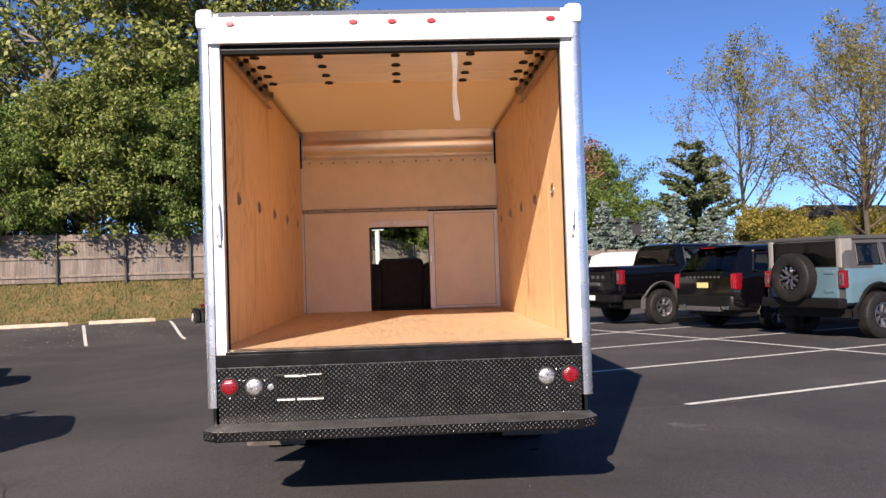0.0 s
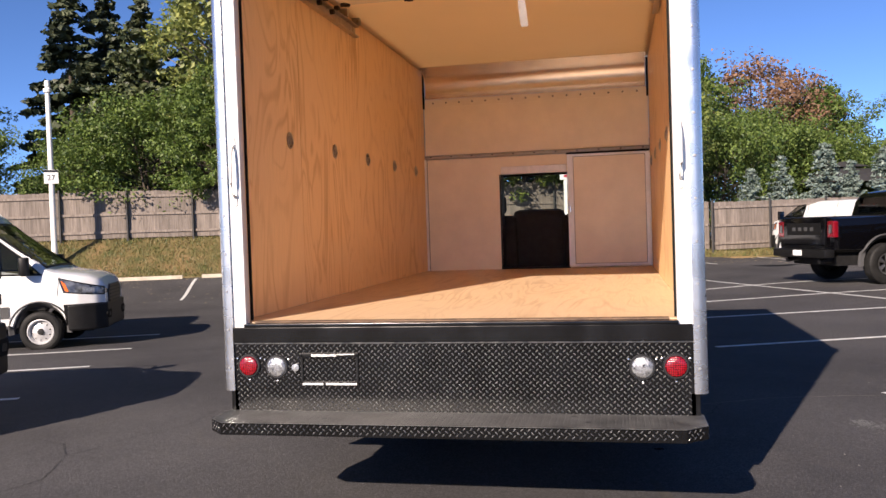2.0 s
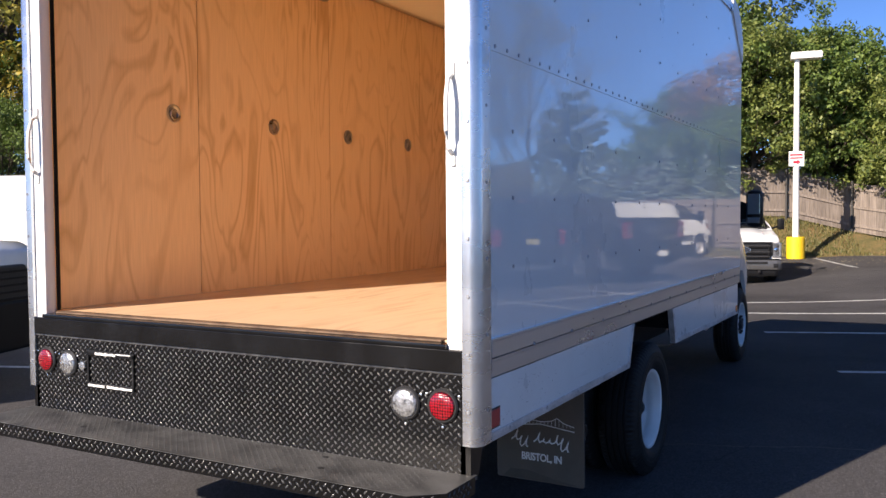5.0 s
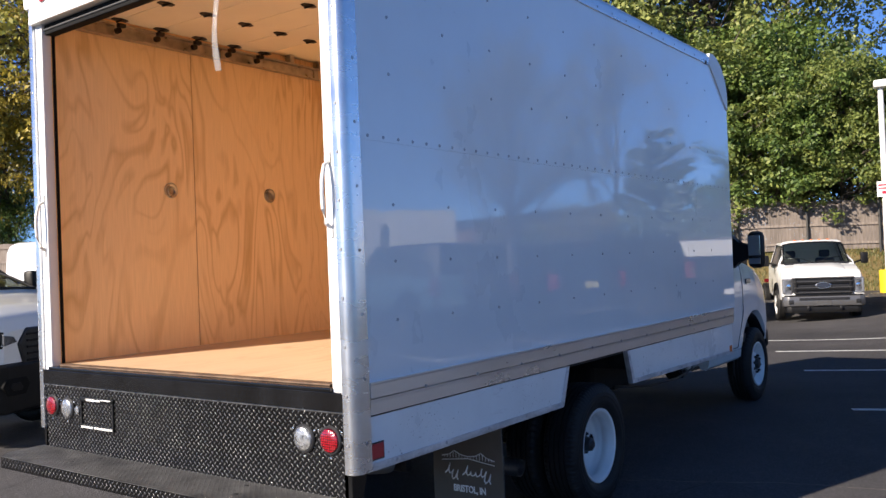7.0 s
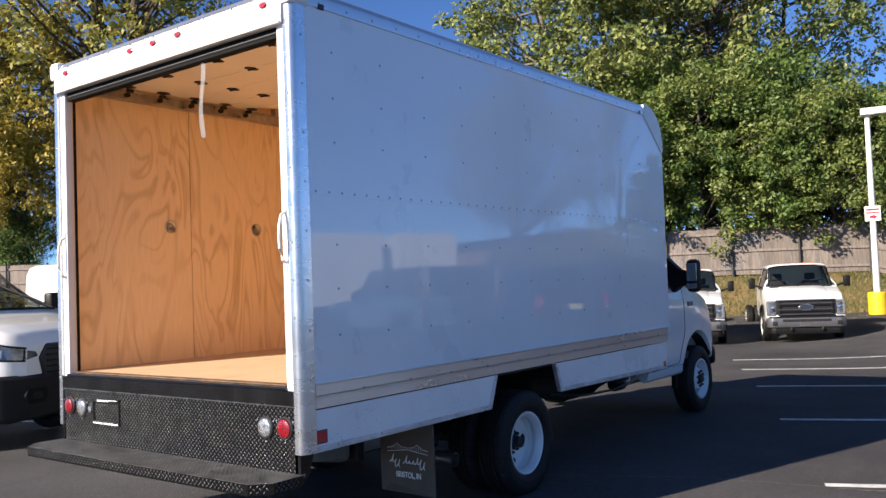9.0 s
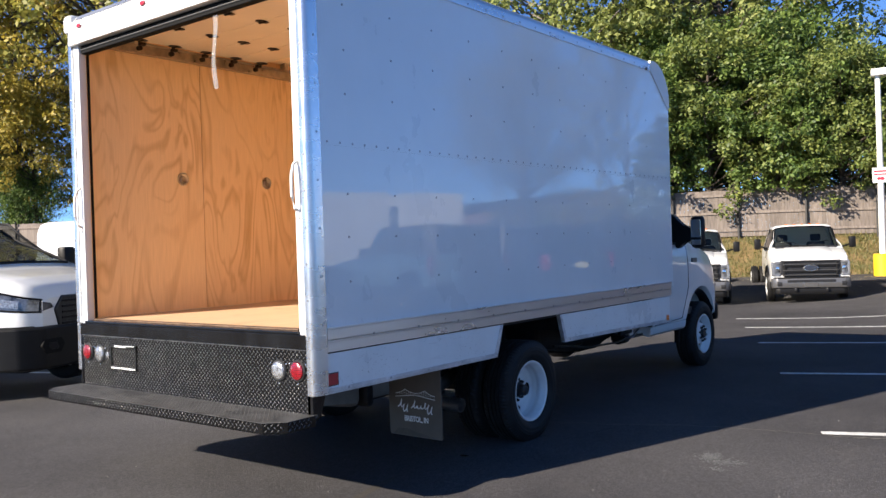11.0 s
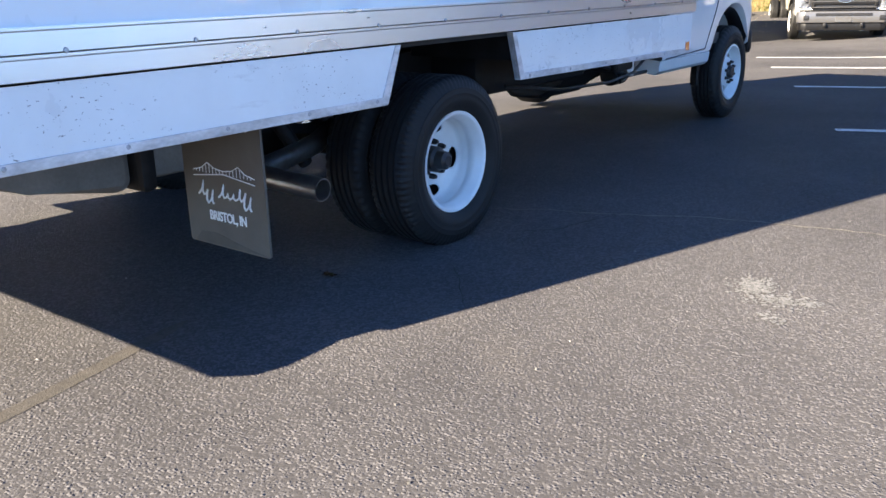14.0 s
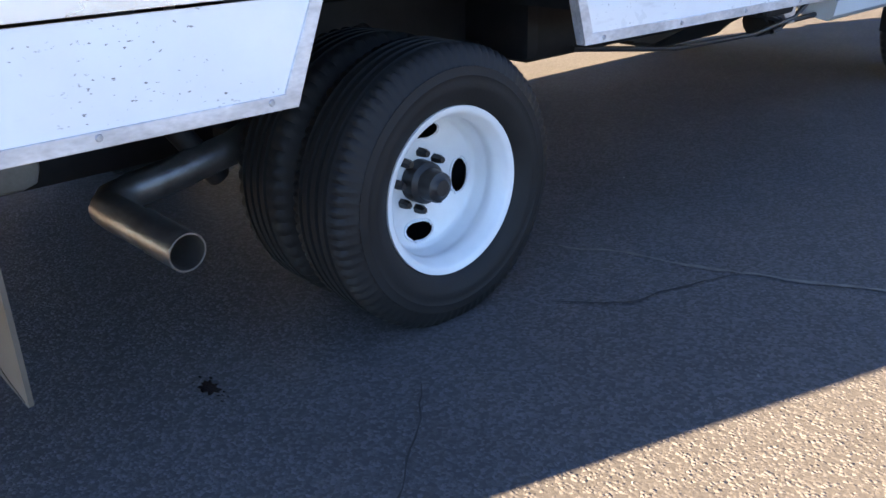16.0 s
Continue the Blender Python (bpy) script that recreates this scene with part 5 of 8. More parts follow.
def holed_disc(bm, r0, r1, x0, x1, holes, hr_t, hr_r, rm, n=120, m=12):
    """A wheel disc round the x axis with oval hand holes."""
    grid = []
    for i in range(n):
        a = 6.283185 * i / n
        grid.append([bm.verts.new((x0 + (x1 - x0) * (j / m) ** 1.5, (r0 + (r1 - r0) * j / m) * math.cos(a), (r0 + (r1 - r0) * j / m) * math.sin(a))) for j in range(m + 1)])
    for i in range(n):
        for j in range(m):
            a = 6.283185 * (i + 0.5) / n
            r = r0 + (r1 - r0) * (j + 0.5) / m
            keep = True
            for k in range(holes):
                d = (a - 6.283185 * (k + 0.5) / holes + math.pi) % 6.283185 - math.pi
                if (d * rm / hr_t) ** 2 + ((r - rm) / hr_r) ** 2 < 1:
                    keep = False
            if keep:
                bm.faces.new((grid[i][j], grid[(i + 1) % n][j], grid[(i + 1) % n][j + 1], grid[i][j + 1]))
    for k in range(holes):
        a0 = 6.283185 * (k + 0.5) / holes
        ring = []
        for t in np.linspace(0, 6.283185, 24, endpoint=False):
            a, r = a0 + hr_t * 1.06 * math.cos(t) / rm, rm + hr_r * 1.06 * math.sin(t)
            x = x0 + (x1 - x0) * max(0, (r - r0) / (r1 - r0)) ** 1.5
            ring.append((x, r * math.cos(a), r * math.sin(a)))
        tube(bm, ring + [ring[0]], 0.0045, 6, False)
    return bm


def dual_rear(parent, x, y, s):
    """The pair of rear wheels at one side: two tyres, a deep white outer wheel, a black hub."""
    R = 0.38
    for k, xc in enumerate((x - s * 0.115, x - s * 0.375)):
        w = part("wheel", tyre(bmesh.new(), R, 0.222, 0.235, 84 if k == 0 else 60), M["rubber"], parent, "worn black dual rear tyre")
        w.matrix_basis = pose(xc, y, R - 0.014, 39)
        if k == 0:
            prof = [(0.218, 0.082), (0.2265, 0.09), (0.2255, 0.097), (0.214, 0.096), (0.205, 0.09), (0.202, 0.074), (0.192, 0.062), (0.19, 0.034), (0.1955, 0.026), (0.1955, 0.012), (0.19, 0.004), (0.188, -0.012), (0.184, -0.022), (0.176, -0.026)]
            rim = part("rim", lathe(bmesh.new(), [(r, s * h) for r, h in prof], (0, 0, 0), (1, 0, 0), 64), M["wheel"], w, "deep-dished white steel wheel", 50)
            part("disc", holed_disc(bmesh.new(), 0.058, 0.178, -s * 0.05, -s * 0.026, 4, 0.05, 0.027, 0.141), M["wheel"], w, smooth_angle=50)
            hub = part("hub", lathe(bmesh.new(), [(0.0, s * 0.052), (0.022, s * 0.052), (0.027, s * 0.045), (0.04, s * 0.04), (0.045, s * 0.0), (0.058, -s * 0.01), (0.06, -s * 0.06), (0.0, -s * 0.07)], (0, 0, 0), (1, 0, 0), 24), M["hub"], w, "black hub")
            for i in range(8):
                a = 6.283 * i / 8
                part("nut", lathe(bmesh.new(), [(0.0, s * 0.016), (0.009, s * 0.016), (0.014, 0.0), (0.014, -s * 0.03)], (-s * 0.03, 0.079 * math.cos(a), 0.079 * math.sin(a)), (1, 0, 0), 6), M["hub"], w)
        else:
            part("rim", lathe(bmesh.new(), [(0.216, 0.1), (0.2, 0.07), (0.19, 0.0), (0.1, -0.02), (0, -0.02)], (0, 0, 0), (1, 0, 0), 40), M["hub"], w)


MESHES = {}


def kept(name, key, make, material, parent, label="", smooth_angle=35):
    """A part whose mesh is built once for each key and then shared."""
    if (name, key) not in MESHES:
        MESHES[(name, key)] = mesh_of(make(), name, material, smooth_angle)
    ob = shared(name, MESHES[(name, key)], parent, Matrix())
    return tagged(ob, label) if label else ob


def spoke_set(r_in, h, s):
    bm = bmesh.new()
    for i in range(6):
        for d in (-0.13, 0.13):
            a0, a1 = 6.283 * i / 6, 6.283 * i / 6 + d
            tube(bm, [(s * h * 0.5, 0.03 * math.cos(a0), 0.03 * math.sin(a0)), (s * h * 0.62, (r_in - 0.02) * math.cos(a1), (r_in - 0.02) * math.sin(a1))], [0.024, 0.017], 6)
    return bm


def single_wheel(parent, x, y, s, R=0.372, r_in=0.215, w=0.23, style="white", z=None):
    """A wheel: tyre, rim with holes or spokes, hub and nuts."""
    key = (R, r_in, w, style, s)
    t = kept("wheel", (R, r_in, w), lambda: tyre(bmesh.new(), R, r_in, w, 44), M["rubber"], parent, "black tyre")
    t.matrix_basis = pose(x, y, (R if z is None else z) - 0.004, 31)
    m = {"white": M["wheel"], "grey": M["rim_silver"], "dark": M["rim_grey"]}[style]
    h = w / 2
    kept("rim", key, lambda: lathe(bmesh.new(), [(r_in, s * h * 0.8), (r_in + 0.01, s * h * 0.92), (r_in - 0.004, s * h * 0.95), (r_in - 0.02, s * h * 0.8), (r_in - 0.03, s * h * 0.2), (r_in - 0.045, s * h * 0.1)], (0, 0, 0), (1, 0, 0), 48), m, t, "", 50)
    if style == "dark":
        kept("spokes", key, lambda: spoke_set(r_in, h, s), m, t)
        kept("barrel", key, lambda: lathe(bmesh.new(), [(r_in - 0.02, s * h * 0.4), (r_in - 0.03, 0), (0, -s * 0.01)], (0, 0, 0), (1, 0, 0), 40), M["hub"], t)
    else:
        k = 4 if style == "white" else 10
        kept("disc", key, lambda: holed_disc(bmesh.new(), 0.05, r_in - 0.03, s * h * 0.75, s * h * 0.25, k, 0.052 if k == 4 else 0.014, 0.03 if k == 4 else 0.016, r_in - 0.07 if k == 4 else r_in - 0.065), m, t, "", 50)
        kept("backing", key, lambda: lathe(bmesh.new(), [(r_in - 0.03, -s * 0.02), (0.0, -s * 0.02)], (0, 0, 0), (1, 0, 0), 32), M["hub"], t)
    kept("hub", key, lambda: lathe(bmesh.new(), [(0.0, s * (h + 0.004)), (0.045, s * h), (0.056, s * h * 0.8), (0.07, s * h * 0.5)], (0, 0, 0), (1, 0, 0), 20), M["hub"], t, "black hub cap")
    if style == "white":
        for i in range(8):
            a = 6.283 * i / 8
            n = kept("nut", s, lambda: lathe(bmesh.new(), [(0.0, s * 0.028), (0.01, s * 0.028), (0.014, 0)], (0, 0, 0), (1, 0, 0), 6), M["hub"], t)
            n.matrix_basis = Matrix.Translation((s * h * 0.72, 0.082 * math.cos(a), 0.082 * math.sin(a)))
    return t


for s in (-1, 1):
    dual_rear(truck, s * 1.23, 2.213, s)
    single_wheel(truck, s * 0.89, 6.33, s)

# ---- under the body ----
for s in (-1, 1):
    part("frame_rail", B(s * 0.42, s * 0.5, 0.2, 7.0, 0.58, 0.78, bevel=0.006), M["chassis"], truck, "black steel frame rail")
    part("leaf_spring", prism(bmesh.new(), [(1.5, 0.55), (2.22, 0.43), (2.95, 0.55), (2.95, 0.59), (2.22, 0.49), (1.5, 0.59)], "x", s * 0.5, s * 0.57), M["chassis"], truck)
    part("wheel_house", B(s * 0.62, s * 1.19, 1.72, 2.74, 0.885, 0.918), M["chassis"], truck)
    part("cross_channel", B(s * 0.5, s * 1.2, 1.62, 1.68, 0.8, 0.92), M["chassis"], truck)
    part("cross_channel", B(s * 0.5, s * 1.2, 2.78, 2.84, 0.76, 0.92), M["chassis"], truck)
    part("skirt_brace", B(s * 1.16, s * 1.2, 0.1, 1.7, 0.71, 0.74), M["chassis"], truck)
    part("skirt_brace", B(s * 1.16, s * 1.2, 2.8, 4.8, 0.71, 0.74), M["chassis"], truck)
    part("bumper_arm", B(s * 0.44, s * 0.5, -0.02, 0.3, 0.48, 0.572), M["chassis"], truck)
    part("bumper_gusset", prism(bmesh.new(), [(0.0, 0.68), (0.1, 0.68), (0.06, 0.56), (0.0, 0.53)], "x", s * 1.15, s * 1.19), M["black"], truck)
for y in (0.4, 0.9, 1.4, 3.0, 3.5, 4.0, 4.5):
    part("crossmember", B(-1.18, 1.18, y, y + 0.05, 0.8, 0.919), M["chassis"], truck)
part("axle", tube(bmesh.new(), [(-0.9, 2.22, 0.37), (-0.2, 2.22, 0.37), (-0.14, 2.22, 0.37), (0, 2.22, 0.37), (0.14, 2.22, 0.37), (0.2, 2.22, 0.37), (0.9, 2.22, 0.37)], [0.05, 0.055, 0.13, 0.17, 0.13, 0.055, 0.05], 16), M["chassis"], truck, "rear axle with differential")
part("driveshaft", tube(bmesh.new(), [(0, 2.4, 0.42), (0, 5.2, 0.55)], 0.05, 12), M["chassis"], truck)
part("fuel_tank", prism(bmesh.new(), [(0.32, 0.66), (0.32, 0.57), (0.6, 0.47), (0.96, 0.4), (1.0, 0.43), (1.0, 0.66)], "x", -0.45, 0.6, bevel=0.03), M["tank"], truck, "dusty pale plastic fuel tank")
part("fuel_tank", B(-0.45, 0.58, 1.07, 1.42, 0.42, 0.66, bevel=0.05), M["tank"], truck)
for x in (-0.2, 0.38):
    part("tank_strap", B(x, x + 0.05, 1.064, 1.426, 0.414, 0.666, bevel=0.05), M["chassis"], truck)
part("tank_guard", B(-0.4, 0.66, 1.0, 1.075, 0.395, 0.68, bevel=0.03), M["chassis"], truck, "dark rounded tank clamp")
part("tool_beam", B(-0.6, 0.5, 0.12, 0.2, 0.48, 0.56), M["chassis"], truck, "black hitch beam")
ex = part("exhaust_pipe", tube(bmesh.new(), [(0.5, 2.5, 0.66), (0.6, 2.1, 0.5), (0.64, 1.9, 0.44), (0.65, 1.72, 0.41), (0.655, 1.6, 0.395), (0.675, 1.53, 0.387), (0.71, 1.505, 0.382), (0.76, 1.508, 0.378), (0.9, 1.525, 0.366), (1.05, 1.54, 0.355)], 0.046, 20, False), M["pipe"], truck, "bare steel exhaust tail pipe", 60)
part("pipe_lip", lathe(bmesh.new(), [(0.0463, -0.012), (0.0472, 0.0), (0.0435, 0.0), (0.0425, -0.2)], (1.05, 1.54, 0.355), (0.29, 0.015, -0.023), 24), M["pipe"], ex, smooth_angle=60)
part("muffler", tube(bmesh.new(), [(0.2, 3.3, 0.6), (0.2, 3.35, 0.6), (0.2, 4.0, 0.6), (0.2, 4.05, 0.6)], [0.05, 0.11, 0.11, 0.05], 16), M["steel"], truck, "dull steel muffler")
part("hanger", B(0.95, 1.0, 1.5, 1.54, 0.62, 0.72), M["alu"], truck)
for (x0, y0, z0), (x1, y1, z1) in (((0.75, 3.0, 0.66), (0.75, 4.9, 0.58)), ((0.9, 4.2, 0.6), (0.88, 5.0, 0.5)), ((0.8, 1.2, 0.7), (0.8, 1.75, 0.72))):
    part("hose", tube(bmesh.new(), [(x0, y0, z0), ((x0 + x1) / 2, (y0 + y1) / 2, (z0 + z1) / 2 - 0.05), (x1, y1, z1)], 0.013, 8), M["hub"], truck)
part("tank_box", B(0.6, 0.95, 4.3, 4.55, 0.55, 0.74, bevel=0.02), M["chassis"], truck, "black battery box under the body")
for s in (-1, 1):
    part("shock_absorber", tube(bmesh.new(), [(s * 0.62, 1.86, 0.36), (s * 0.6, 1.7, 0.6), (s * 0.6, 1.68, 0.62), (s * 0.58, 1.58, 0.8)], [0.034, 0.034, 0.024, 0.024], 12), M["chassis"], truck, "dark shock absorber")
    part("bracket", prism(bmesh.new(), [(1.6, 0.88), (1.66, 0.88), (1.66, 0.78), (1.63, 0.75), (1.6, 0.78)], "x", s * 0.98, s * 0.992), M["alu_dull"], truck, "dull metal hanger bracket")
    part("brake_hose", tube(bmesh.new(), [(s * 0.5, 1.95, 0.62), (s * 0.56, 2.02, 0.52), (s * 0.62, 2.12, 0.44), (s * 0.6, 2.22, 0.42)], 0.011, 8), M["hub"], truck)
    part("spare_clamp", B(s * 0.94, s * 1.02, 1.75, 1.78, 0.7, 0.88), M["chassis"], truck)
part("heat_shield", B(0.3, 0.34, 1.1, 2.0, 0.36, 0.62), M["chassis"], truck, "dark heat shield beside the exhaust")
part("hanger_beam", B(-0.95, 0.5, 1.44, 1.5, 0.5, 0.66, bevel=0.006), M["chassis"], truck, "dark cross beam behind the mud flaps")
part("pipe_sleeve", tube(bmesh.new(), [(0.93, 1.5283, 0.364), (1.049, 1.54, 0.3551)], 0.0482, 20, False), M["pipe"], truck, "", 60)
part("engine_underside", B(-0.3, 0.3, 5.4, 7.0, 0.42, 0.6, bevel=0.05), M["chassis"], truck, "engine and gearbox underside")

part("filter_canister", tube(bmesh.new(), [(0.78, 4.52, 0.5), (0.78, 4.54, 0.5), (0.78, 4.7, 0.5), (0.78, 4.72, 0.5)], [0.04, 0.07, 0.07, 0.04], 14), M["chassis"], truck, "dark round canister under the body")
part("hose", tube(bmesh.new(), [(0.86, 4.4, 0.66), (0.88, 4.42, 0.54), (0.89, 4.48, 0.47), (0.89, 4.55, 0.48), (0.88, 4.6, 0.56), (0.86, 4.62, 0.66)], 0.011, 8), M["hub"], truck)
part("brake_line", tube(bmesh.new(), [(0.95, 3.0, 0.6), (0.95, 3.6, 0.52), (0.95, 4.2, 0.5), (0.92, 4.6, 0.52), (0.88, 4.9, 0.6)], 0.01, 8), M["hub"], truck)
part("side_tank", B(0.3, 0.8, 2.95, 4.2, 0.53, 0.76, bevel=0.05), M["chassis"], truck, "black tank between the axles")
part("gearbox", prism(bmesh.new(), [(-0.16, 0.27), (0.12, 0.27), (0.26, 0.42), (0.42, 0.48), (0.42, 0.62), (-0.42, 0.62), (-0.42, 0.48), (-0.28, 0.42)], "y", 4.75, 5.38, bevel=0.03), M["chassis"], truck, "dark gearbox and crossmember under the cab")

# mud flaps with white print
for s in (-1, 1):
    x0, x1 = (0.755, 1.2) if s > 0 else (-1.2, -0.755)
    fl = part("mud_flap", prism(bmesh.new(), [(x0 + 0.012, 0.7), (x0, 0.62), (x0 - 0.002, 0.4), (x0, 0.22), (x0 + 0.006, 0.213), (x1 - 0.008, 0.21), (x1, 0.218), (x1, 0.45), (x1 - 0.004, 0.7)], "y", 1.118, 1.128), M["flap"], truck, "brown-black rubber mud flap with a white print")
    part("flap_stain", prism(bmesh.new(), [(x0 + 0.03, 0.216), (x1 - 0.02, 0.216), (x1 - 0.1, 0.226), (x1 - 0.2, 0.243), (x0 + 0.16, 0.262), (x0 + 0.07, 0.258)], "y", 1.1165, 1.1185), M["flap_wet"], fl, "damp dark stain")
    for i in range(3):
        part("bolt", lathe(bmesh.new(), [(0.0, 0.008), (0.01, 0.007), (0.013, 0.0)], (x0 + 0.07 + 0.15 * i, 1.118, 0.665), (0, -1, 0), 8), M["steel"], fl)
    cx = (x0 + x1) / 2 + 0.005
    bm = bmesh.new()
    deck = [(cx - 0.17 + 0.034 * i, 0.49 - 0.004 * abs(i - 5)) for i in range(11)]
    for (ax, az), (bx, bz) in zip(deck, deck[1:]):
        tube(bm, [(ax, 1.1165, az), (bx, 1.1165, bz)], 0.0022, 5)
    cable = [(cx - 0.17, 0.492), (cx - 0.12, 0.503), (cx - 0.085, 0.525), (cx - 0.05, 0.508), (cx, 0.501), (cx + 0.05, 0.508), (cx + 0.085, 0.525), (cx + 0.12, 0.503), (cx + 0.17, 0.492)]
    tube(bm, [(a, 1.1165, z) for a, z in cable], 0.002, 5)
    for i in range(1, 18):
        a = cx - 0.17 + 0.34 * i / 18
        top = np.interp(a, [c[0] for c in cable], [c[1] for c in cable])
        tube(bm, [(a, 1.1165, 0.487), (a, 1.1165, top)], 0.0012, 4)
    part("bridge_print", bm, M["print"], fl, "white printed bridge outline")
    # the maker's name as a plain unreadable scrawl
    bm = bmesh.new()
    for x0s, n, tall in ((-0.15, 3, 0.052), (-0.035, 6, 0.05)):
        pts = []
        for i in range(n * 6 + 1):
            q = i / 6
            h = tall if q < 1.1 else (0.045 if 3.4 < q < 4.4 else 0.022)
            dip = 0.03 if n - q < 1.4 else 0.0
            z = 0.402 + h * (0.5 - 0.5 * math.cos(6.283 * q)) - dip * (0.5 + 0.5 * math.cos(6.283 * q))
            pts.append((cx + x0s + 0.031 * q + 0.007 * math.sin(6.283 * q) + 0.35 * (z - 0.402), 1.1162, z))
        tube(bm, pts, 0.0038, 6)
    part("name_print", bm, M["print"], fl, "white handwritten-looking print")
    cu = bpy.data.curves.new("town", "FONT")
    cu.body, cu.size, cu.align_x, cu.extrude, cu.offset = "BRISTOL, IN", 0.05, "CENTER", 0.0008, 0.0012
    cu.space_character = 0.95
    tmp = bpy.data.objects.new("town", cu)
    me = bpy.data.meshes.new_from_object(tmp)
    bpy.data.objects.remove(tmp)
    me.materials.append(M["print"])
    ob = new("lettering", me)
    ob.parent = fl
    ob.matrix_basis = Matrix.Translation((cx + 0.005, 1.1168, 0.312)) @ Matrix.Rotation(radians(90), 4, "X") @ Matrix.Diagonal((0.82, 1, 1, 1))

# ---- vehicle shells ----
def keys(k, y):
    return float(np.interp(y, [a for a, _ in k], [b2 for _, b2 in k]))


class Shell:
    """A vehicle body lofted along y from key lines: top, bottom, half-width, half-width at the top, belt height."""

    def __init__(self, y0, y1, zt, zb, w, wt, belt, arches=(), step=0.05):
        self.zt, self.zb, self.w, self.wt, self.belt, self.arches = zt, zb, w, wt, belt, arches
        n = int((y1 - y0) / step) + 1
        self.ys = list(np.linspace(y0, y1, n))

    def ring(self, y):
        b2, t, w, wt = keys(self.zb, y), keys(self.zt, y), keys(self.w, y), keys(self.wt, y)
        for yc, zc, r in self.arches:
            if abs(y - yc) < r:
                b2 = max(b2, zc + math.sqrt(r * r - (y - yc) ** 2))
        t = max(t, b2 + 0.1)
        bz = min(keys(self.belt, y), t - 0.22 * (t - b2))
        wt = min(wt, w)
        k = smooth((t - bz - 0.15) / 0.3)
        wt = w * 0.955 + (wt - w * 0.955) * k
        r = min(0.11, (t - bz) * 0.45)
        h = bz - b2
        pts = [(0, b2), (w * 0.9, b2), (w * 0.985, b2 + min(0.06, h * 0.2)), (w, b2 + h * 0.42), (w * 0.993, b2 + h * 0.8), (w * 0.978, bz)]
        for q in (0.2, 0.4, 0.6, 0.8, 1.0):
            pts.append((w * 0.978 + (wt - w * 0.978) * q, bz + (t - r - bz) * q))
        pts += [(wt - 0.28 * r, t - 0.32 * r), (wt - r, t - 0.03 * r), (wt * 0.55, t + 0.012), (0, t + 0.02)]
        return pts

    def side_x(self, y, z):
        p = self.ring(y)[1:11]
        return float(np.interp(z, [q[1] for q in p], [q[0] for q in p]))

    def top_z(self, y, x):
        p = self.ring(y)[9:][::-1]
        return float(np.interp(abs(x), [q[0] for q in p], [q[1] for q in p]))

    def build(self, holes=(), screens=()):
        """The shell as a bmesh; holes are side-window outlines in (y, z), screens (y0, y1, fraction of width)."""
        bm = bmesh.new()
        rows = []
        for y in self.ys:
            r = self.ring(y)
            full = [(x, z) for x, z in r] + [(-x, z) for x, z in r[-2:0:-1]]
            rows.append([bm.verts.new((x, y, z)) for x, z in full])
        n = len(rows[0])
        for i, (a, b2) in enumerate(zip(rows, rows[1:])):
            ym = (self.ys[i] + self.ys[i + 1]) / 2
            for j in range(n):
                q = (a[j], a[(j + 1) % n], b2[(j + 1) % n], b2[j])
                c = sum((v.co for v in q), Vector()) / 4
                jj = min(j, n - 1 - j)
                if 4 <= jj <= 10 and any(inside((ym, c.z), h) for h in holes):
                    continue
                if jj >= 10 and any(s0 < ym < s1 and abs(c.x) < f2 * keys(self.wt, ym) for s0, s1, f2 in screens):
                    continue
                bm.faces.new(q)
        bm.faces.new(rows[0])
        bm.faces.new(rows[-1])
        return bm

    def pane(self, quad, s, off=0.004, n=7, m=4):
        """A pane that lies on the shell's side over a four-cornered outline (y, z)."""
        bm = bmesh.new()
        g = []
        for i in range(n + 1):
            for j in range(m + 1):
                a, b2 = i / n, j / m
                y = (1 - b2) * ((1 - a) * quad[0][0] + a * quad[1][0]) + b2 * ((1 - a) * quad[3][0] + a * quad[2][0])
                z = (1 - b2) * ((1 - a) * quad[0][1] + a * quad[1][1]) + b2 * ((1 - a) * quad[3][1] + a * quad[2][1])
                g.append(bm.verts.new((s * (self.side_x(y, z) + off), y, z)))
        for i in range(n):
            for j in range(m):
                k = i * (m + 1) + j
                bm.faces.new((g[k], g[k + 1], g[k + m + 2], g[k + m + 1]))
        return bm

    def border(self, quad, s, half=0.03, off=0.008):
        bm = bmesh.new()
        for (ya, za), (yb, zb) in zip(quad, list(quad[1:]) + [quad[0]]):
            pts = []
            for t in np.linspace(-0.02, 1.02, 8):
                y, z = ya + (yb - ya) * t, za + (zb - za) * t
                pts.append((s * (self.side_x(y, z) + off * 0.3), y, z))
            tube(bm, pts, half * 0.55, 6)
        return bm

    def screen(self, y0, y1, f2, off=0.006, n=10, m=10):
        bm = bmesh.new()
        g = []
        for i in range(n + 1):
            y = y0 + (y1 - y0) * i / n
            for j in range(m + 1):
                x = (2 * j / m - 1) * f2 * keys(self.wt, y)
                g.append(bm.verts.new((x, y + off, self.top_z(y, x) + off)))
        for i in range(n):
            for j in range(m):
                k = i * (m + 1) + j
                bm.faces.new((g[k], g[k + 1], g[k + m + 2], g[k + m + 1]))
        return bm

    def screen_border(self, y0, y1, f2, r=0.02):
        bm = bmesh.new()
        L = [(-f2 * keys(self.wt, y), y) for y in np.linspace(y0, y1, 8)]
        R = [(-x, y) for x, y in L]
        T0 = [(x, y0) for x in np.linspace(-f2, f2, 8) * keys(self.wt, y0)]
        T1 = [(x, y1) for x in np.linspace(-f2, f2, 8) * keys(self.wt, y1)]
        for run in (L, R, T0, T1):
            tube(bm, [(x, y, self.top_z(y, x) + 0.004) for x, y in run], r, 6)
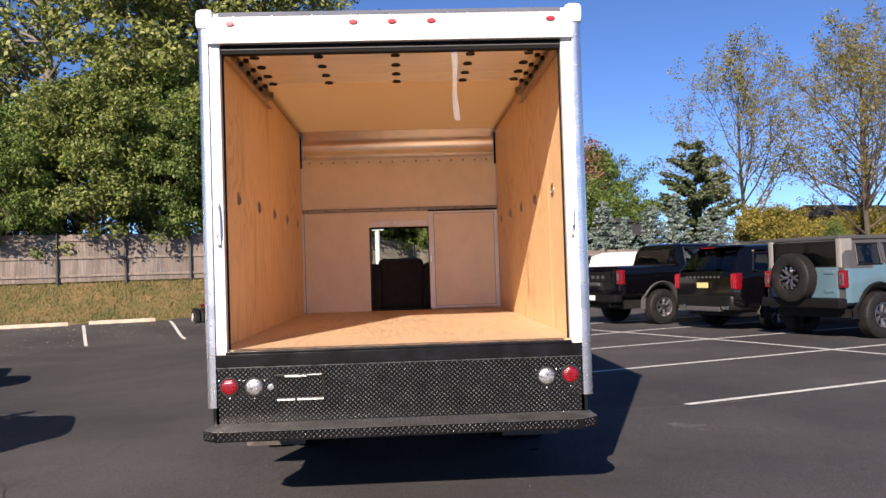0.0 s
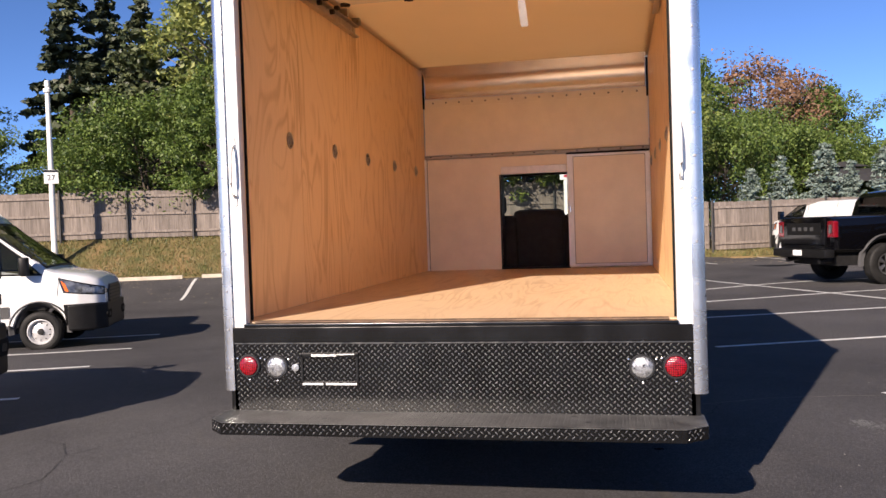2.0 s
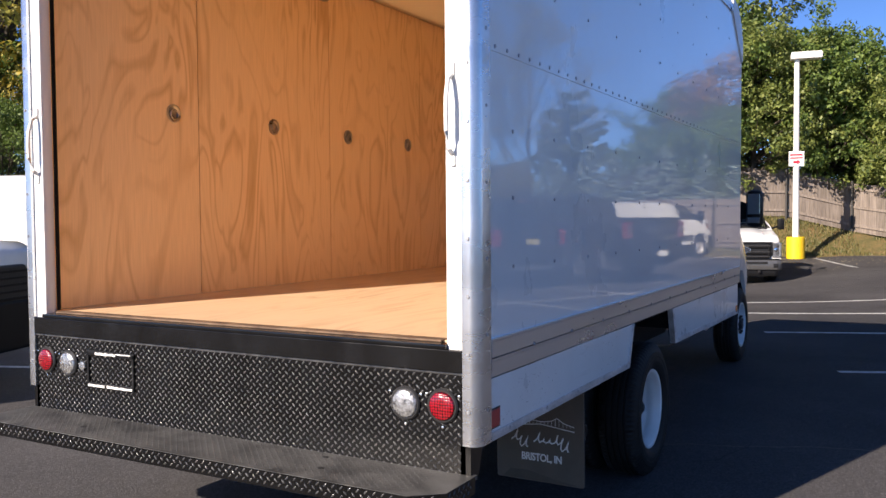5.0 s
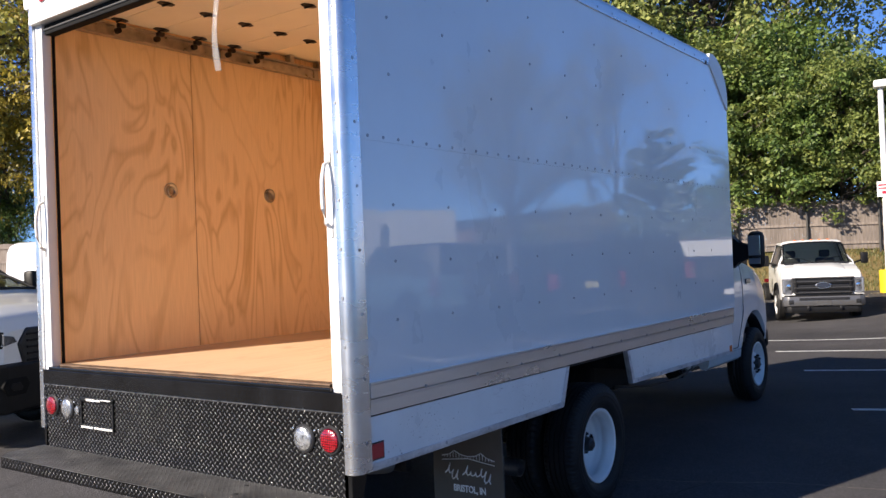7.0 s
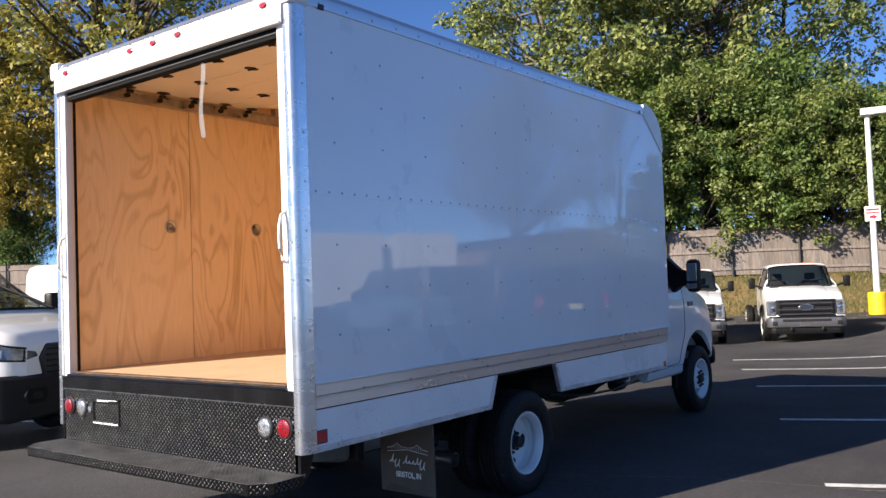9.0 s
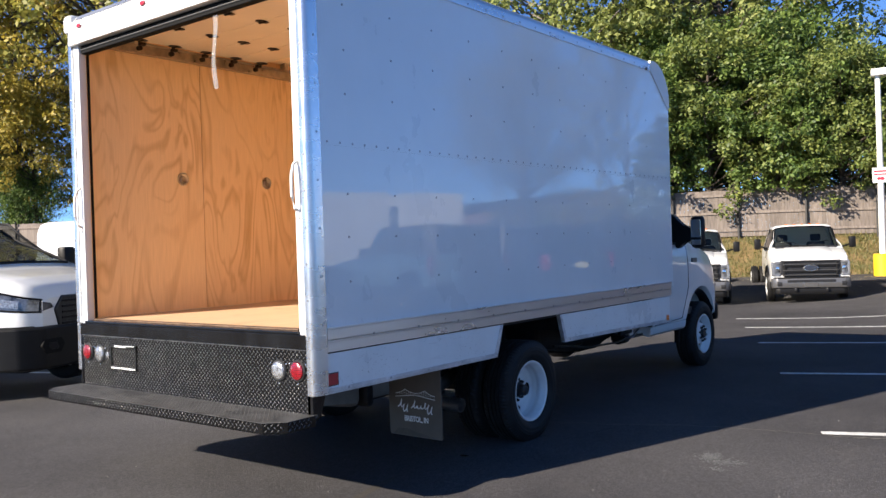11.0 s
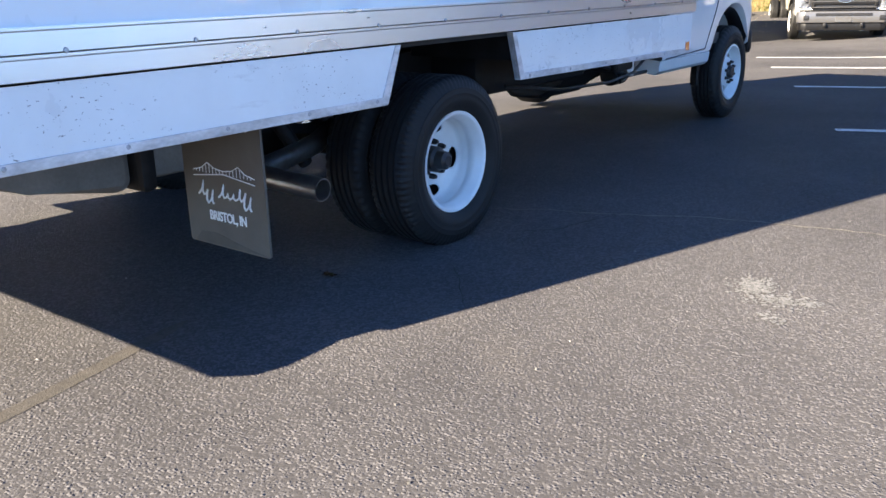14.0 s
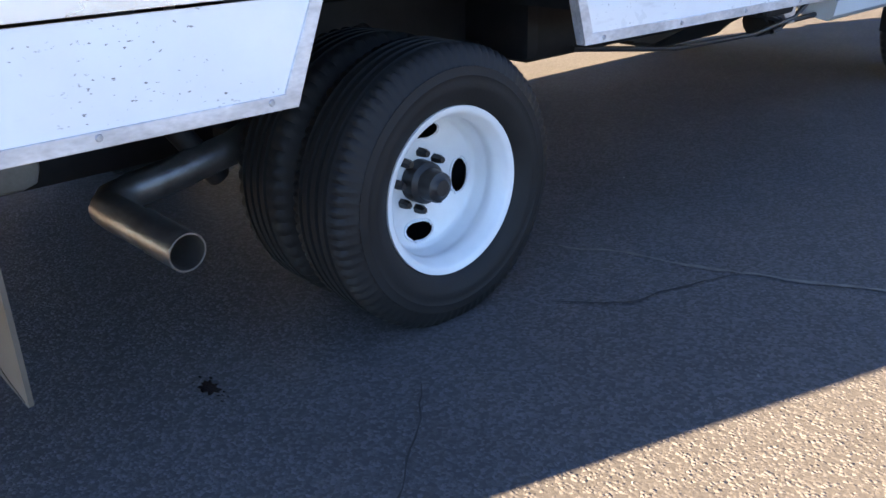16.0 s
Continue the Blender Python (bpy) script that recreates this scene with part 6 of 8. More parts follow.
        return bm


def inside(p, poly):
    x, y = p
    hit = False
    for (x0, y0), (x1, y1) in zip(poly, list(poly[1:]) + [poly[0]]):
        if (y0 > y) != (y1 > y) and x < (x1 - x0) * (y - y0) / (y1 - y0) + x0:
            hit = not hit
    return hit


def glaze(sh, root, quads, screens, glass, trim="plastic"):
    """Panes and black borders for both sides, and the windscreens."""
    for q in quads:
        for s in (-1, 1):
            p = part("window", sh.pane(q, s), glass, root, "side window glass")
            p.visible_shadow = False
            part("window_trim", sh.border(q, s), M[trim], p)
    for y0, y1, f2 in screens:
        p = part("windscreen", sh.screen(y0, y1, f2), glass, root, "windscreen glass")
        p.visible_shadow = False
        part("screen_trim", sh.screen_border(y0, y1, f2), M[trim], p)


def arch_trim(root, sh, yc, zc, r, s, material, width=0.06, proud=0.03):
    bm = bmesh.new()
    rows = []
    for a in np.linspace(-6, 186, 22):
        c, d = math.cos(radians(a)), math.sin(radians(a))
        row = []
        for rr, o in ((r - 0.005, -0.06), (r - 0.005, proud), (r + width * 0.8, proud * 0.8), (r + width, 0.0)):
            y, z = yc + rr * c, zc + rr * d
            row.append(bm.verts.new((s * (sh.side_x(y, max(z, 0.45)) + o), y, z)))
        rows.append(row)
    for a, b2 in zip(rows, rows[1:]):
        for j in range(3):
            bm.faces.new((a[j], a[j + 1], b2[j + 1], b2[j]))
    part("arch_trim", bm, material, root, "wheel-arch trim", 50)


def door_line(root, sh, pts, s, material):
    """A shut line: a thin dark groove strip that follows the side."""
    path = []
    for (ya, za), (yb, zb) in zip(pts, pts[1:]):
        for t in np.linspace(0, 1, 7):
            y, z = ya + (yb - ya) * t, za + (zb - za) * t
            path.append((s * (sh.side_x(y, z) - 0.001), y, z))
    part("shut_line", tube(bmesh.new(), path, 0.006, 4), material, root)


def seat(root, x, y, z, name="seat"):
    bm = bmesh.new()
    box(bm, x - 0.25, x + 0.25, y - 0.1, y + 0.4, z, z + 0.18, bevel=0.05)
    t = bmesh.new()
    box(t, x - 0.25, x + 0.25, y - 0.24, y - 0.08, z + 0.1, z + 0.78, bevel=0.06)
    box(t, x - 0.14, x + 0.14, y - 0.25, y - 0.14, z + 0.8, z + 1.0, bevel=0.04)
    part("cushion", bm, M["cloth"], root, "dark cloth seat cushion")
    part("backrest", t, M["cloth"], root, "dark cloth seat back with headrest")


def mirror(root, x, y, z, s, w=0.1, h=0.28):
    m = part("door_mirror", B(x - s * 0.02, x + s * w * 1.7, y - 0.06, y + 0.07, z - h / 2, z + h / 2, bevel=0.03), M["plastic"], root, "black door mirror")
    part("mirror_glass", B(x + s * 0.01, x + s * w * 1.5, y - 0.064, y - 0.059, z - h / 2 + 0.03, z + h / 2 - 0.03), M["mirror"], m)
    part("mirror_arm", tube(bmesh.new(), [(x - s * 0.2, y + 0.05, z - 0.12), (x, y, z - 0.06)], 0.025, 8), M["plastic"], m)
    return m


# ---- cab of the box truck ----
cab = Shell(4.93, 7.08, zt=[(4.93, 2.12), (5.25, 2.12), (5.4, 2.06), (6.02, 1.46), (6.1, 1.43), (6.6, 1.34), (6.95, 1.23), (7.08, 1.1)],
            zb=[(4.93, 0.52), (6.9, 0.52), (7.08, 0.6)], w=[(4.93, 1.0), (6.4, 1.0), (6.8, 0.97), (7.0, 0.9), (7.08, 0.82)],
            wt=[(4.93, 0.84), (5.4, 0.82), (6.0, 0.86), (7.08, 0.85)], belt=[(4.93, 1.36), (6.1, 1.33), (7.08, 1.0)], arches=[(6.33, 0.36, 0.5)])
door_q = [(5.08, 1.42), (5.92, 1.42), (5.6, 1.95), (5.08, 1.98)]
bm = cab.build([door_q], [(5.42, 6.0, 0.95)])
bmesh.ops.delete(bm, geom=[fa for fa in bm.faces if len(fa.verts) > 8 and fa.calc_center_median().y < 5.0], context="FACES_ONLY")
cab_ob = part("cab", bm, M["white"], truck, "white van-style cab with short hood", 40)
glaze(cab, cab_ob, [door_q], [(5.42, 6.0, 0.95)], M["cab_glass"])
for s in (-1, 1):
    arch_trim(cab_ob, cab, 6.33, 0.36, 0.5, s, M["plastic"], 0.025, 0.008)
    door_line(cab_ob, cab, [(5.93, 1.44), (5.9, 0.95), (5.72, 0.6), (5.0, 0.58)], s, M["hub"])
    part("door_handle", B(s * 0.985, s * 1.02, 5.08, 5.2, 1.24, 1.28, bevel=0.01), M["plastic"], cab_ob)
    part("fender_badge", B(s * 0.99, s * 1.006, 6.02, 6.16, 1.2, 1.25, bevel=0.004), M["silver"], cab_ob)
    part("headlamp", B(s * 0.62, s * 0.84, 7.03, 7.1, 0.86, 1.06, bevel=0.02), M["clear"], cab_ob)
    part("sill_step", prism(bmesh.new(), [(s * 0.8, 0.5), (s * 0.95, 0.475), (s * 0.975, 0.5), (s * 0.985, 0.57), (s * 0.8, 0.6)], "y", 4.9, 5.83), M["white"], cab_ob, "white sill step under the cab door")
    part("step_bracket", prism(bmesh.new(), [(4.42, 0.64), (4.62, 0.64), (4.62, 0.5), (4.56, 0.5)], "x", s * 0.86, s * 0.92), M["alu_dull"], cab_ob, "dull metal bracket")
    m = part("tow_mirror", B(s * 1.15, s * 1.3, 5.58, 5.7, 1.36, 1.71, bevel=0.05), M["plastic"], cab_ob, "tall black tow mirror")
    part("mirror_glass", B(s * 1.17, s * 1.28, 5.572, 5.579, 1.48, 1.67, bevel=0.003), M["mirror"], m)
    part("convex_glass", B(s * 1.17, s * 1.28, 5.572, 5.579, 1.4, 1.455, bevel=0.003), M["mirror"], m)
    part("mirror_mount", prism(bmesh.new(), [(s * 0.88, 1.74), (s * 0.93, 1.74), (s * 1.05, 1.6), (s * 1.18, 1.58), (s * 1.18, 1.45), (s * 1.06, 1.44), (s * 0.99, 1.36), (s * 0.9, 1.4)], "y", 5.66, 5.76, bevel=0.012), M["plastic"], m, "black mirror mount on the door")
part("front_bumper", B(-0.9, 0.9, 7.0, 7.12, 0.46, 0.68, bevel=0.045), M["plastic"], cab_ob, "black front bumper")
part("grille", B(-0.6, 0.6, 7.05, 7.1, 0.76, 1.06, bevel=0.02), M["plastic"], cab_ob)
part("cab_floor", B(-0.95, 0.95, 4.93, 6.1, 0.62, 0.7), M["dash"], cab_ob)
part("engine_cover", B(-0.28, 0.28, 5.35, 6.15, 0.7, 1.12, bevel=0.08), M["dash"], cab_ob, "dark engine cover between the seats")
part("dashboard", B(-0.9, 0.9, 5.85, 6.2, 0.95, 1.42, bevel=0.06), M["dash"], cab_ob, "dark dashboard")
part("steering_wheel", lathe(bmesh.new(), [(0.19 + 0.016 * math.cos(a), 0.016 * math.sin(a)) for a in np.linspace(0, 6.283, 8, endpoint=False)], (-0.48, 5.86, 1.32), (0, -0.85, 0.5), 28, True), M["plastic"], cab_ob, "black steering wheel", 60)
for x in (-0.5, 0.5):
    seat(cab_ob, x, 5.3, 0.82)
part("console", B(-0.3, 0.27, 5.12, 5.3, 0.7, 1.66, bevel=0.07), M["cloth"], cab_ob, "dark centre seat back")
part("cab_liner", B(-0.8, 0.8, 4.95, 5.4, 2.08, 2.1), M["dash"], cab_ob)


# ---- parked vans ----
def van(m, label, H=2.58, tail=-4.95):
    t = thing("panel_van", m, label, "van", "parked vans")
    sh = Shell(tail, 1.02, zt=[(tail, H - 0.16), (tail + 0.06, H - 0.06), (tail + 0.2, H - 0.02), (-1.9, H), (-1.4, H - 0.08), (-0.95, min(H - 0.16, 2.3)), (-0.78, min(H - 0.27, 2.13)), (0.12, 1.43), (0.24, 1.37), (0.75, 1.29), (0.95, 1.2), (1.02, 1.08)],
               zb=[(tail, 0.48), (0.7, 0.4), (1.02, 0.36)], w=[(tail, 0.98), (tail + 0.25, 1.02), (0.2, 1.02), (0.6, 0.98), (0.9, 0.84), (1.02, 0.68)],
               wt=[(tail, 0.84), (-1.0, 0.84), (-0.6, 0.8), (0.2, 0.84), (0.5, 0.82), (1.02, 0.66)], belt=[(tail, 1.35), (0.0, 1.28), (0.5, 1.22), (1.02, 1.0)], arches=[(0.0, 0.36, 0.43), (-3.75, 0.36, 0.43)])
    k = min(2.04, H - 0.14)
    q = [(-1.22, 1.36), (0.04, 1.33), (-0.78, k - 0.02), (-1.24, k + 0.03)]
    screens = [(-0.86, 0.1, 0.96)]
    body = part("body", sh.build([q], screens), M["white"], t, "white high-roof panel van body", 40)
    glaze(sh, t, [q], screens, M["dark_glass"])
    for s in (-1, 1):
        arch_trim(t, sh, 0.0, 0.36, 0.43, s, M["grey_plastic"], 0.09, 0.02)
        arch_trim(t, sh, -3.75, 0.36, 0.43, s, M["grey_plastic"], 0.06, 0.02)
        part("lower_cladding", sh.pane([(-3.2, 0.6), (-0.47, 0.6), (-0.47, 0.8), (-3.2, 0.8)], s, 0.012), M["grey_plastic"], t, "grey plastic side cladding")
        part("bumper_side", sh.pane([(0.43, 0.42), (0.98, 0.4), (0.98, 0.8), (0.4, 0.8)], s, 0.02), M["plastic"], t, "black bumper corner")
        door_line(t, sh, [(-1.42, k + 0.05), (-1.42, 0.56)], s, M["hub"])
        door_line(t, sh, [(0.34, 1.28), (0.3, 0.95)], s, M["hub"])
        door_line(t, sh, [(-3.0, k + 0.1), (-3.0, 0.56)], s, M["hub"])
        for y in (-1.34, -1.78):
            part("door_handle", B(s * 1.0, s * 1.04, y, y + 0.22, 1.13, 1.17, bevel=0.01), M["plastic"], t)
        mirror(t, s * 1.04, -0.18, 1.48, s, 0.11, 0.32)
        hl = part("headlamp", sh.pane([(0.42, 1.02), (1.0, 0.95), (1.0, 1.06), (0.34, 1.24)], s, 0.012), M["lamp_dark"], t, "large swept headlamp", 50)
        part("projector", sh.pane([(0.7, 1.01), (0.88, 0.985), (0.88, 1.06), (0.7, 1.1)], s, 0.02), M["clear"], hl, "bright lamp reflector")
        part("indicator", sh.pane([(0.43, 1.03), (0.49, 1.02), (0.43, 1.16), (0.36, 1.22)], s, 0.018), M["amber"], hl, "amber indicator")
        part("lamp_surround", sh.border([(0.41, 1.01), (1.0, 0.94), (1.0, 1.07), (0.33, 1.25)], s, 0.02, 0.01), M["plastic"], hl)
        w = single_wheel(t, s * 0.88, 0.0, s, 0.35, 0.21, 0.22, "grey")
        single_wheel(t, s * 0.88, -3.75, s, 0.35, 0.21, 0.22, "grey")
        fog = part("fog_recess", prism(bmesh.new(), [(s * 0.4, 0.59), (s * 0.45, 0.66), (s * 0.7, 0.66), (s * 0.74, 0.59), (s * 0.68, 0.5), (s * 0.46, 0.5)], "y", 0.98, 1.066, bevel=0.012), M["seal"], t, "dark six-sided recess in the bumper")
        part("fog_bezel", prism(bmesh.new(), [(s * 0.5, 0.565), (s * 0.53, 0.615), (s * 0.64, 0.61), (s * 0.66, 0.58), (s * 0.63, 0.545), (s * 0.52, 0.545)], "y", 1.06, 1.072, bevel=0.004), M["plastic"], fog)
        part("front_lamp", prism(bmesh.new(), [(s * 0.52, 0.98), (s * 0.68, 0.95), (s * 0.68, 1.05), (s * 0.56, 1.03)], "y", 0.97, 1.034, bevel=0.006), M["lamp_dark"], hl)
        part("hood_vent", B(s * 0.2, s * 0.5, 0.3, 0.4, 1.31, 1.345, bevel=0.004), M["hub"], t)
    bm = bmesh.new()
    prism(bm, [(-1.03, 0.46), (-0.99, 0.7), (-0.9, 0.9), (-0.7, 1.06), (0.7, 1.06), (0.9, 0.9), (0.99, 0.7), (1.03, 0.46)], "z", 0.34, 0.79, bevel=0.03)
    part("front_bumper", bm, M["plastic"], t, "black plastic front bumper")
    bm = bmesh.new()
    prism(bm, [(-0.44, 0.74), (-0.51, 0.96), (-0.4, 1.1), (0.4, 1.1), (0.51, 0.96), (0.44, 0.74)], "y", 0.88, 1.045, bevel=0.02)
    gr = part("grille", bm, M["hub"], t, "black trapezoid grille")
    for i in range(5):
        part("slat", B(-0.42, 0.42, 1.045, 1.056, 0.79 + 0.06 * i, 0.815 + 0.06 * i, bevel=0.004), M["plastic"], gr)
    part("interior", B(-0.88, 0.88, -1.0, 0.1, 0.7, 1.28, bevel=0.05), M["dash"], t, "dark cab interior")
    for x in (-0.5, 0.5):
        seat(t, x, -1.25, 0.8)
    part("bulkhead", B(-0.85, 0.85, -1.85, -1.82, 0.6, H - 0.15), M["grey_plastic"], t)
    part("underbody", B(-0.7, 0.7, tail + 0.35, 0.8, 0.3, 0.5), M["chassis"], t)
    return t


def on_lot(u, v, turn):
    x, y = xy(u, v)
    return pose(x, y, gz(x, y), 0, 0, turn)


HEAD_U = 21.5 - 90       # local +y looks along +u
van_a = van(on_lot(-5.15, 12.3, HEAD_U), "white high-roof panel van with black bumper, parked on asphalt", 2.78, -6.15)
van_b = van(on_lot(-4.4, 3.3, HEAD_U), "white low-roof panel van with black bumper, parked on asphalt", 2.1)


# ---- chassis-cab trucks ----
def chassis_cab(m, rims="white"):
    t = thing("chassis_cab_truck", m, "white chassis-cab truck with grey bumper and bare rear frame", "truck", "chassis trucks")
    sh = Shell(-1.75, 1.02, zt=[(-1.75, 2.06), (-1.6, 2.11), (-0.6, 2.12), (-0.45, 2.06), (0.1, 1.5), (0.18, 1.45), (0.5, 1.4), (0.82, 1.31), (0.97, 1.22), (1.02, 1.12)],
               zb=[(-1.75, 0.58), (0.9, 0.5), (1.02, 0.52)], w=[(-1.75, 1.0), (0.7, 1.0), (0.92, 0.99), (1.02, 0.96)],
               wt=[(-1.75, 0.8), (-0.45, 0.78), (0.1, 0.86), (0.9, 0.88), (1.02, 0.88)], belt=[(-1.75, 1.42), (0.1, 1.38), (1.02, 1.16)], arches=[(0.0, 0.43, 0.5)])
    q = [(-1.35, 1.46), (0.0, 1.44), (-0.44, 1.98), (-1.3, 2.02)]
    screens = [(-0.44, 0.1, 0.95)]
    part("cab", sh.build([q], screens), M["white"], t, "white regular cab", 40)
    glaze(sh, t, [q], screens, M["screen_glass"])
    # raised middle of the hood
    bm = bmesh.new()
    rows = []
    for y in np.linspace(0.2, 0.98, 9):
        rows.append([bm.verts.new((x, y, sh.top_z(y, x) + dz)) for x, dz in ((-0.62, -0.01), (-0.55, 0.03), (-0.3, 0.036), (0.3, 0.036), (0.55, 0.03), (0.62, -0.01))])
    for a, b2 in zip(rows, rows[1:]):
        for k in range(5):
            bm.faces.new((a[k], a[k + 1], b2[k + 1], b2[k]))
    part("hood_bulge", bm, M["white"], t, "raised middle of the white hood", 50)
    for k in range(5):
        part("roof_lamp", B(-0.46 + 0.21 * k, -0.4 + 0.21 * k, -0.62, -0.56, 2.12, 2.15, bevel=0.008), M["amber"], t, "small amber roof lamp")
    for s in (-1, 1):
        arch_trim(t, sh, 0.0, 0.43, 0.5, s, M["plastic"], 0.08, 0.06)
        mirror(t, s * 1.17, -0.12, 1.6, s, 0.09, 0.3)
        hl = part("headlamp", B(s * 0.74, s * 0.98, 0.92, 1.05, 0.72, 1.13, bevel=0.035), M["lamp_dark"], t, "upright headlamp with a bright outer strip")
        part("lamp_strip", B(s * 0.91, s * 0.97, 1.035, 1.058, 0.75, 1.11, bevel=0.012), M["clear"], hl, "bright lamp strip")
        for z0, z1 in ((0.735, 0.775), (1.08, 1.115)):
            part("lamp_strip", B(s * 0.77, s * 0.91, 1.035, 1.056, z0, z1, bevel=0.01), M["clear"], hl)
        part("lamp_lens", lathe(bmesh.new(), [(0.055, 0.0), (0.055, 0.01), (0.0, 0.02)], (s * 0.83, 1.045, 0.93), (0, 1, 0), 14), M["chrome"], hl)
        single_wheel(t, s * 0.93, 0.0, s, 0.41, 0.245, 0.23, rims)
        single_wheel(t, s * 0.98, -5.2, s, 0.41, 0.245, 0.23, rims)
        single_wheel(t, s * 0.72, -5.2, s, 0.41, 0.245, 0.23, rims)
        part("frame_rail", B(s * 0.4, s * 0.47, -6.3, -1.6, 0.72, 0.92, bevel=0.005), M["chassis"], t)
        part("tail_lamp", B(s * 0.45, s * 0.65, -6.36, -6.3, 0.8, 0.92, bevel=0.01), M["red"], t)
        part("fog_lamp", B(s * 0.74, s * 0.86, 1.15, 1.175, 0.47, 0.58, bevel=0.01), M["hub"], t)
        part("tow_hook", B(s * 0.36, s * 0.42, 1.1, 1.19, 0.33, 0.41, bevel=0.012), M["hub"], t)
        door_line(t, sh, [(-1.42, 1.48), (-1.42, 0.7)], s, M["hub"])
        door_line(t, sh, [(-0.1, 1.4), (-0.12, 1.0)], s, M["hub"])
        part("wiper", tube(bmesh.new(), [(s * 0.1, 0.11, 1.53), (s * 0.3, 0.0, 1.62), (s * 0.62, -0.06, 1.66)], 0.009, 6), M["hub"], t)
    part("cowl", B(-0.8, 0.8, 0.06, 0.17, 1.455, 1.515, bevel=0.015), M["hub"], t, "black cowl below the windscreen")
    bm = bmesh.new()
    prism(bm, [(-0.77, 0.8), (-0.75, 1.15), (0.75, 1.15), (0.77, 0.8), (0.64, 0.68), (-0.64, 0.68)], "y", 0.9, 1.05, bevel=0.02)
    gr = part("grille", bm, M["hub"], t, "black grille")
    for z, h in ((0.74, 0.02), (0.85, 0.04), (1.01, 0.04), (1.12, 0.014)):
        part("bar", B(-0.7, 0.7, 1.05, 1.085, z - h, z + h, bevel=0.014), M["plastic"], gr)
        part("bar_edge", B(-0.69, 0.69, 1.08, 1.089, z + h - 0.012, z + h, bevel=0.003), M["grey_plastic"], gr)
    for s in (-1, 1):
        part("bar", B(s * 0.62, s * 0.68, 1.05, 1.087, 0.76, 1.1, bevel=0.014), M["plastic"], gr)
    rim = part("badge", prism(bmesh.new(), oval(0, 0.94, 0.19, 0.085, 28), "y", 1.08, 1.1, bevel=0.006), M["chrome"], gr, "plain dark blue oval badge with a bright rim")
    part("badge_field", prism(bmesh.new(), oval(0, 0.94, 0.165, 0.068, 28), "y", 1.1, 1.106, bevel=0.003), M["badge"], rim)
    bm = bmesh.new()
    prism(bm, [(-1.0, 0.9), (-0.98, 1.06), (-0.86, 1.16), (0.86, 1.16), (0.98, 1.06), (1.0, 0.9)], "z", 0.41, 0.67, bevel=0.035)
    b2 = part("front_bumper", bm, M["silver"], t, "grey steel front bumper")
    part("bumper_pad", prism(bmesh.new(), [(-0.96, 0.9), (-0.94, 1.05), (-0.84, 1.135), (0.84, 1.135), (0.94, 1.05), (0.96, 0.9)], "z", 0.665, 0.7, bevel=0.01), M["plastic"], b2, "black pad on the bumper")
    part("air_intake", B(-0.6, 0.6, 1.155, 1.168, 0.56, 0.63, bevel=0.006), M["hub"], b2, "black bumper air intake")
    part("plate_mount", B(-0.17, 0.17, 1.158, 1.172, 0.43, 0.55, bevel=0.006), M["grey_plastic"], b2)
    part("air_dam", prism(bmesh.new(), [(-0.95, 0.85), (-0.9, 1.05), (-0.8, 1.11), (0.8, 1.11), (0.9, 1.05), (0.95, 0.85)], "z", 0.24, 0.405, bevel=0.02), M["plastic"], t, "black air dam under the bumper")
    part("axle", tube(bmesh.new(), [(-0.9, -5.2, 0.41), (0.9, -5.2, 0.41)], 0.07, 10), M["chassis"], t)
    part("axle", tube(bmesh.new(), [(-0.8, 0, 0.41), (0.8, 0, 0.41)], 0.06, 10), M["chassis"], t)
    part("fuel_tank", B(-0.36, 0.36, -6.1, -5.6, 0.55, 0.8, bevel=0.05), M["chassis"], t)
    part("engine_underside", B(-0.6, 0.6, -1.6, 0.9, 0.45, 0.75, bevel=0.04), M["chassis"], t)
    part("dashboard", B(-0.85, 0.85, -0.25, 0.12, 1.0, 1.4, bevel=0.06), M["dash"], t)
    for x in (-0.45, 0.45):
        seat(t, x, -1.1, 0.85)
    return t


chassis_a = chassis_cab(on_lot(6.25, 20.9, 21.5 + 180))
copy_thing(chassis_a, on_lot(3.2, 20.8, 21.5 + 180))


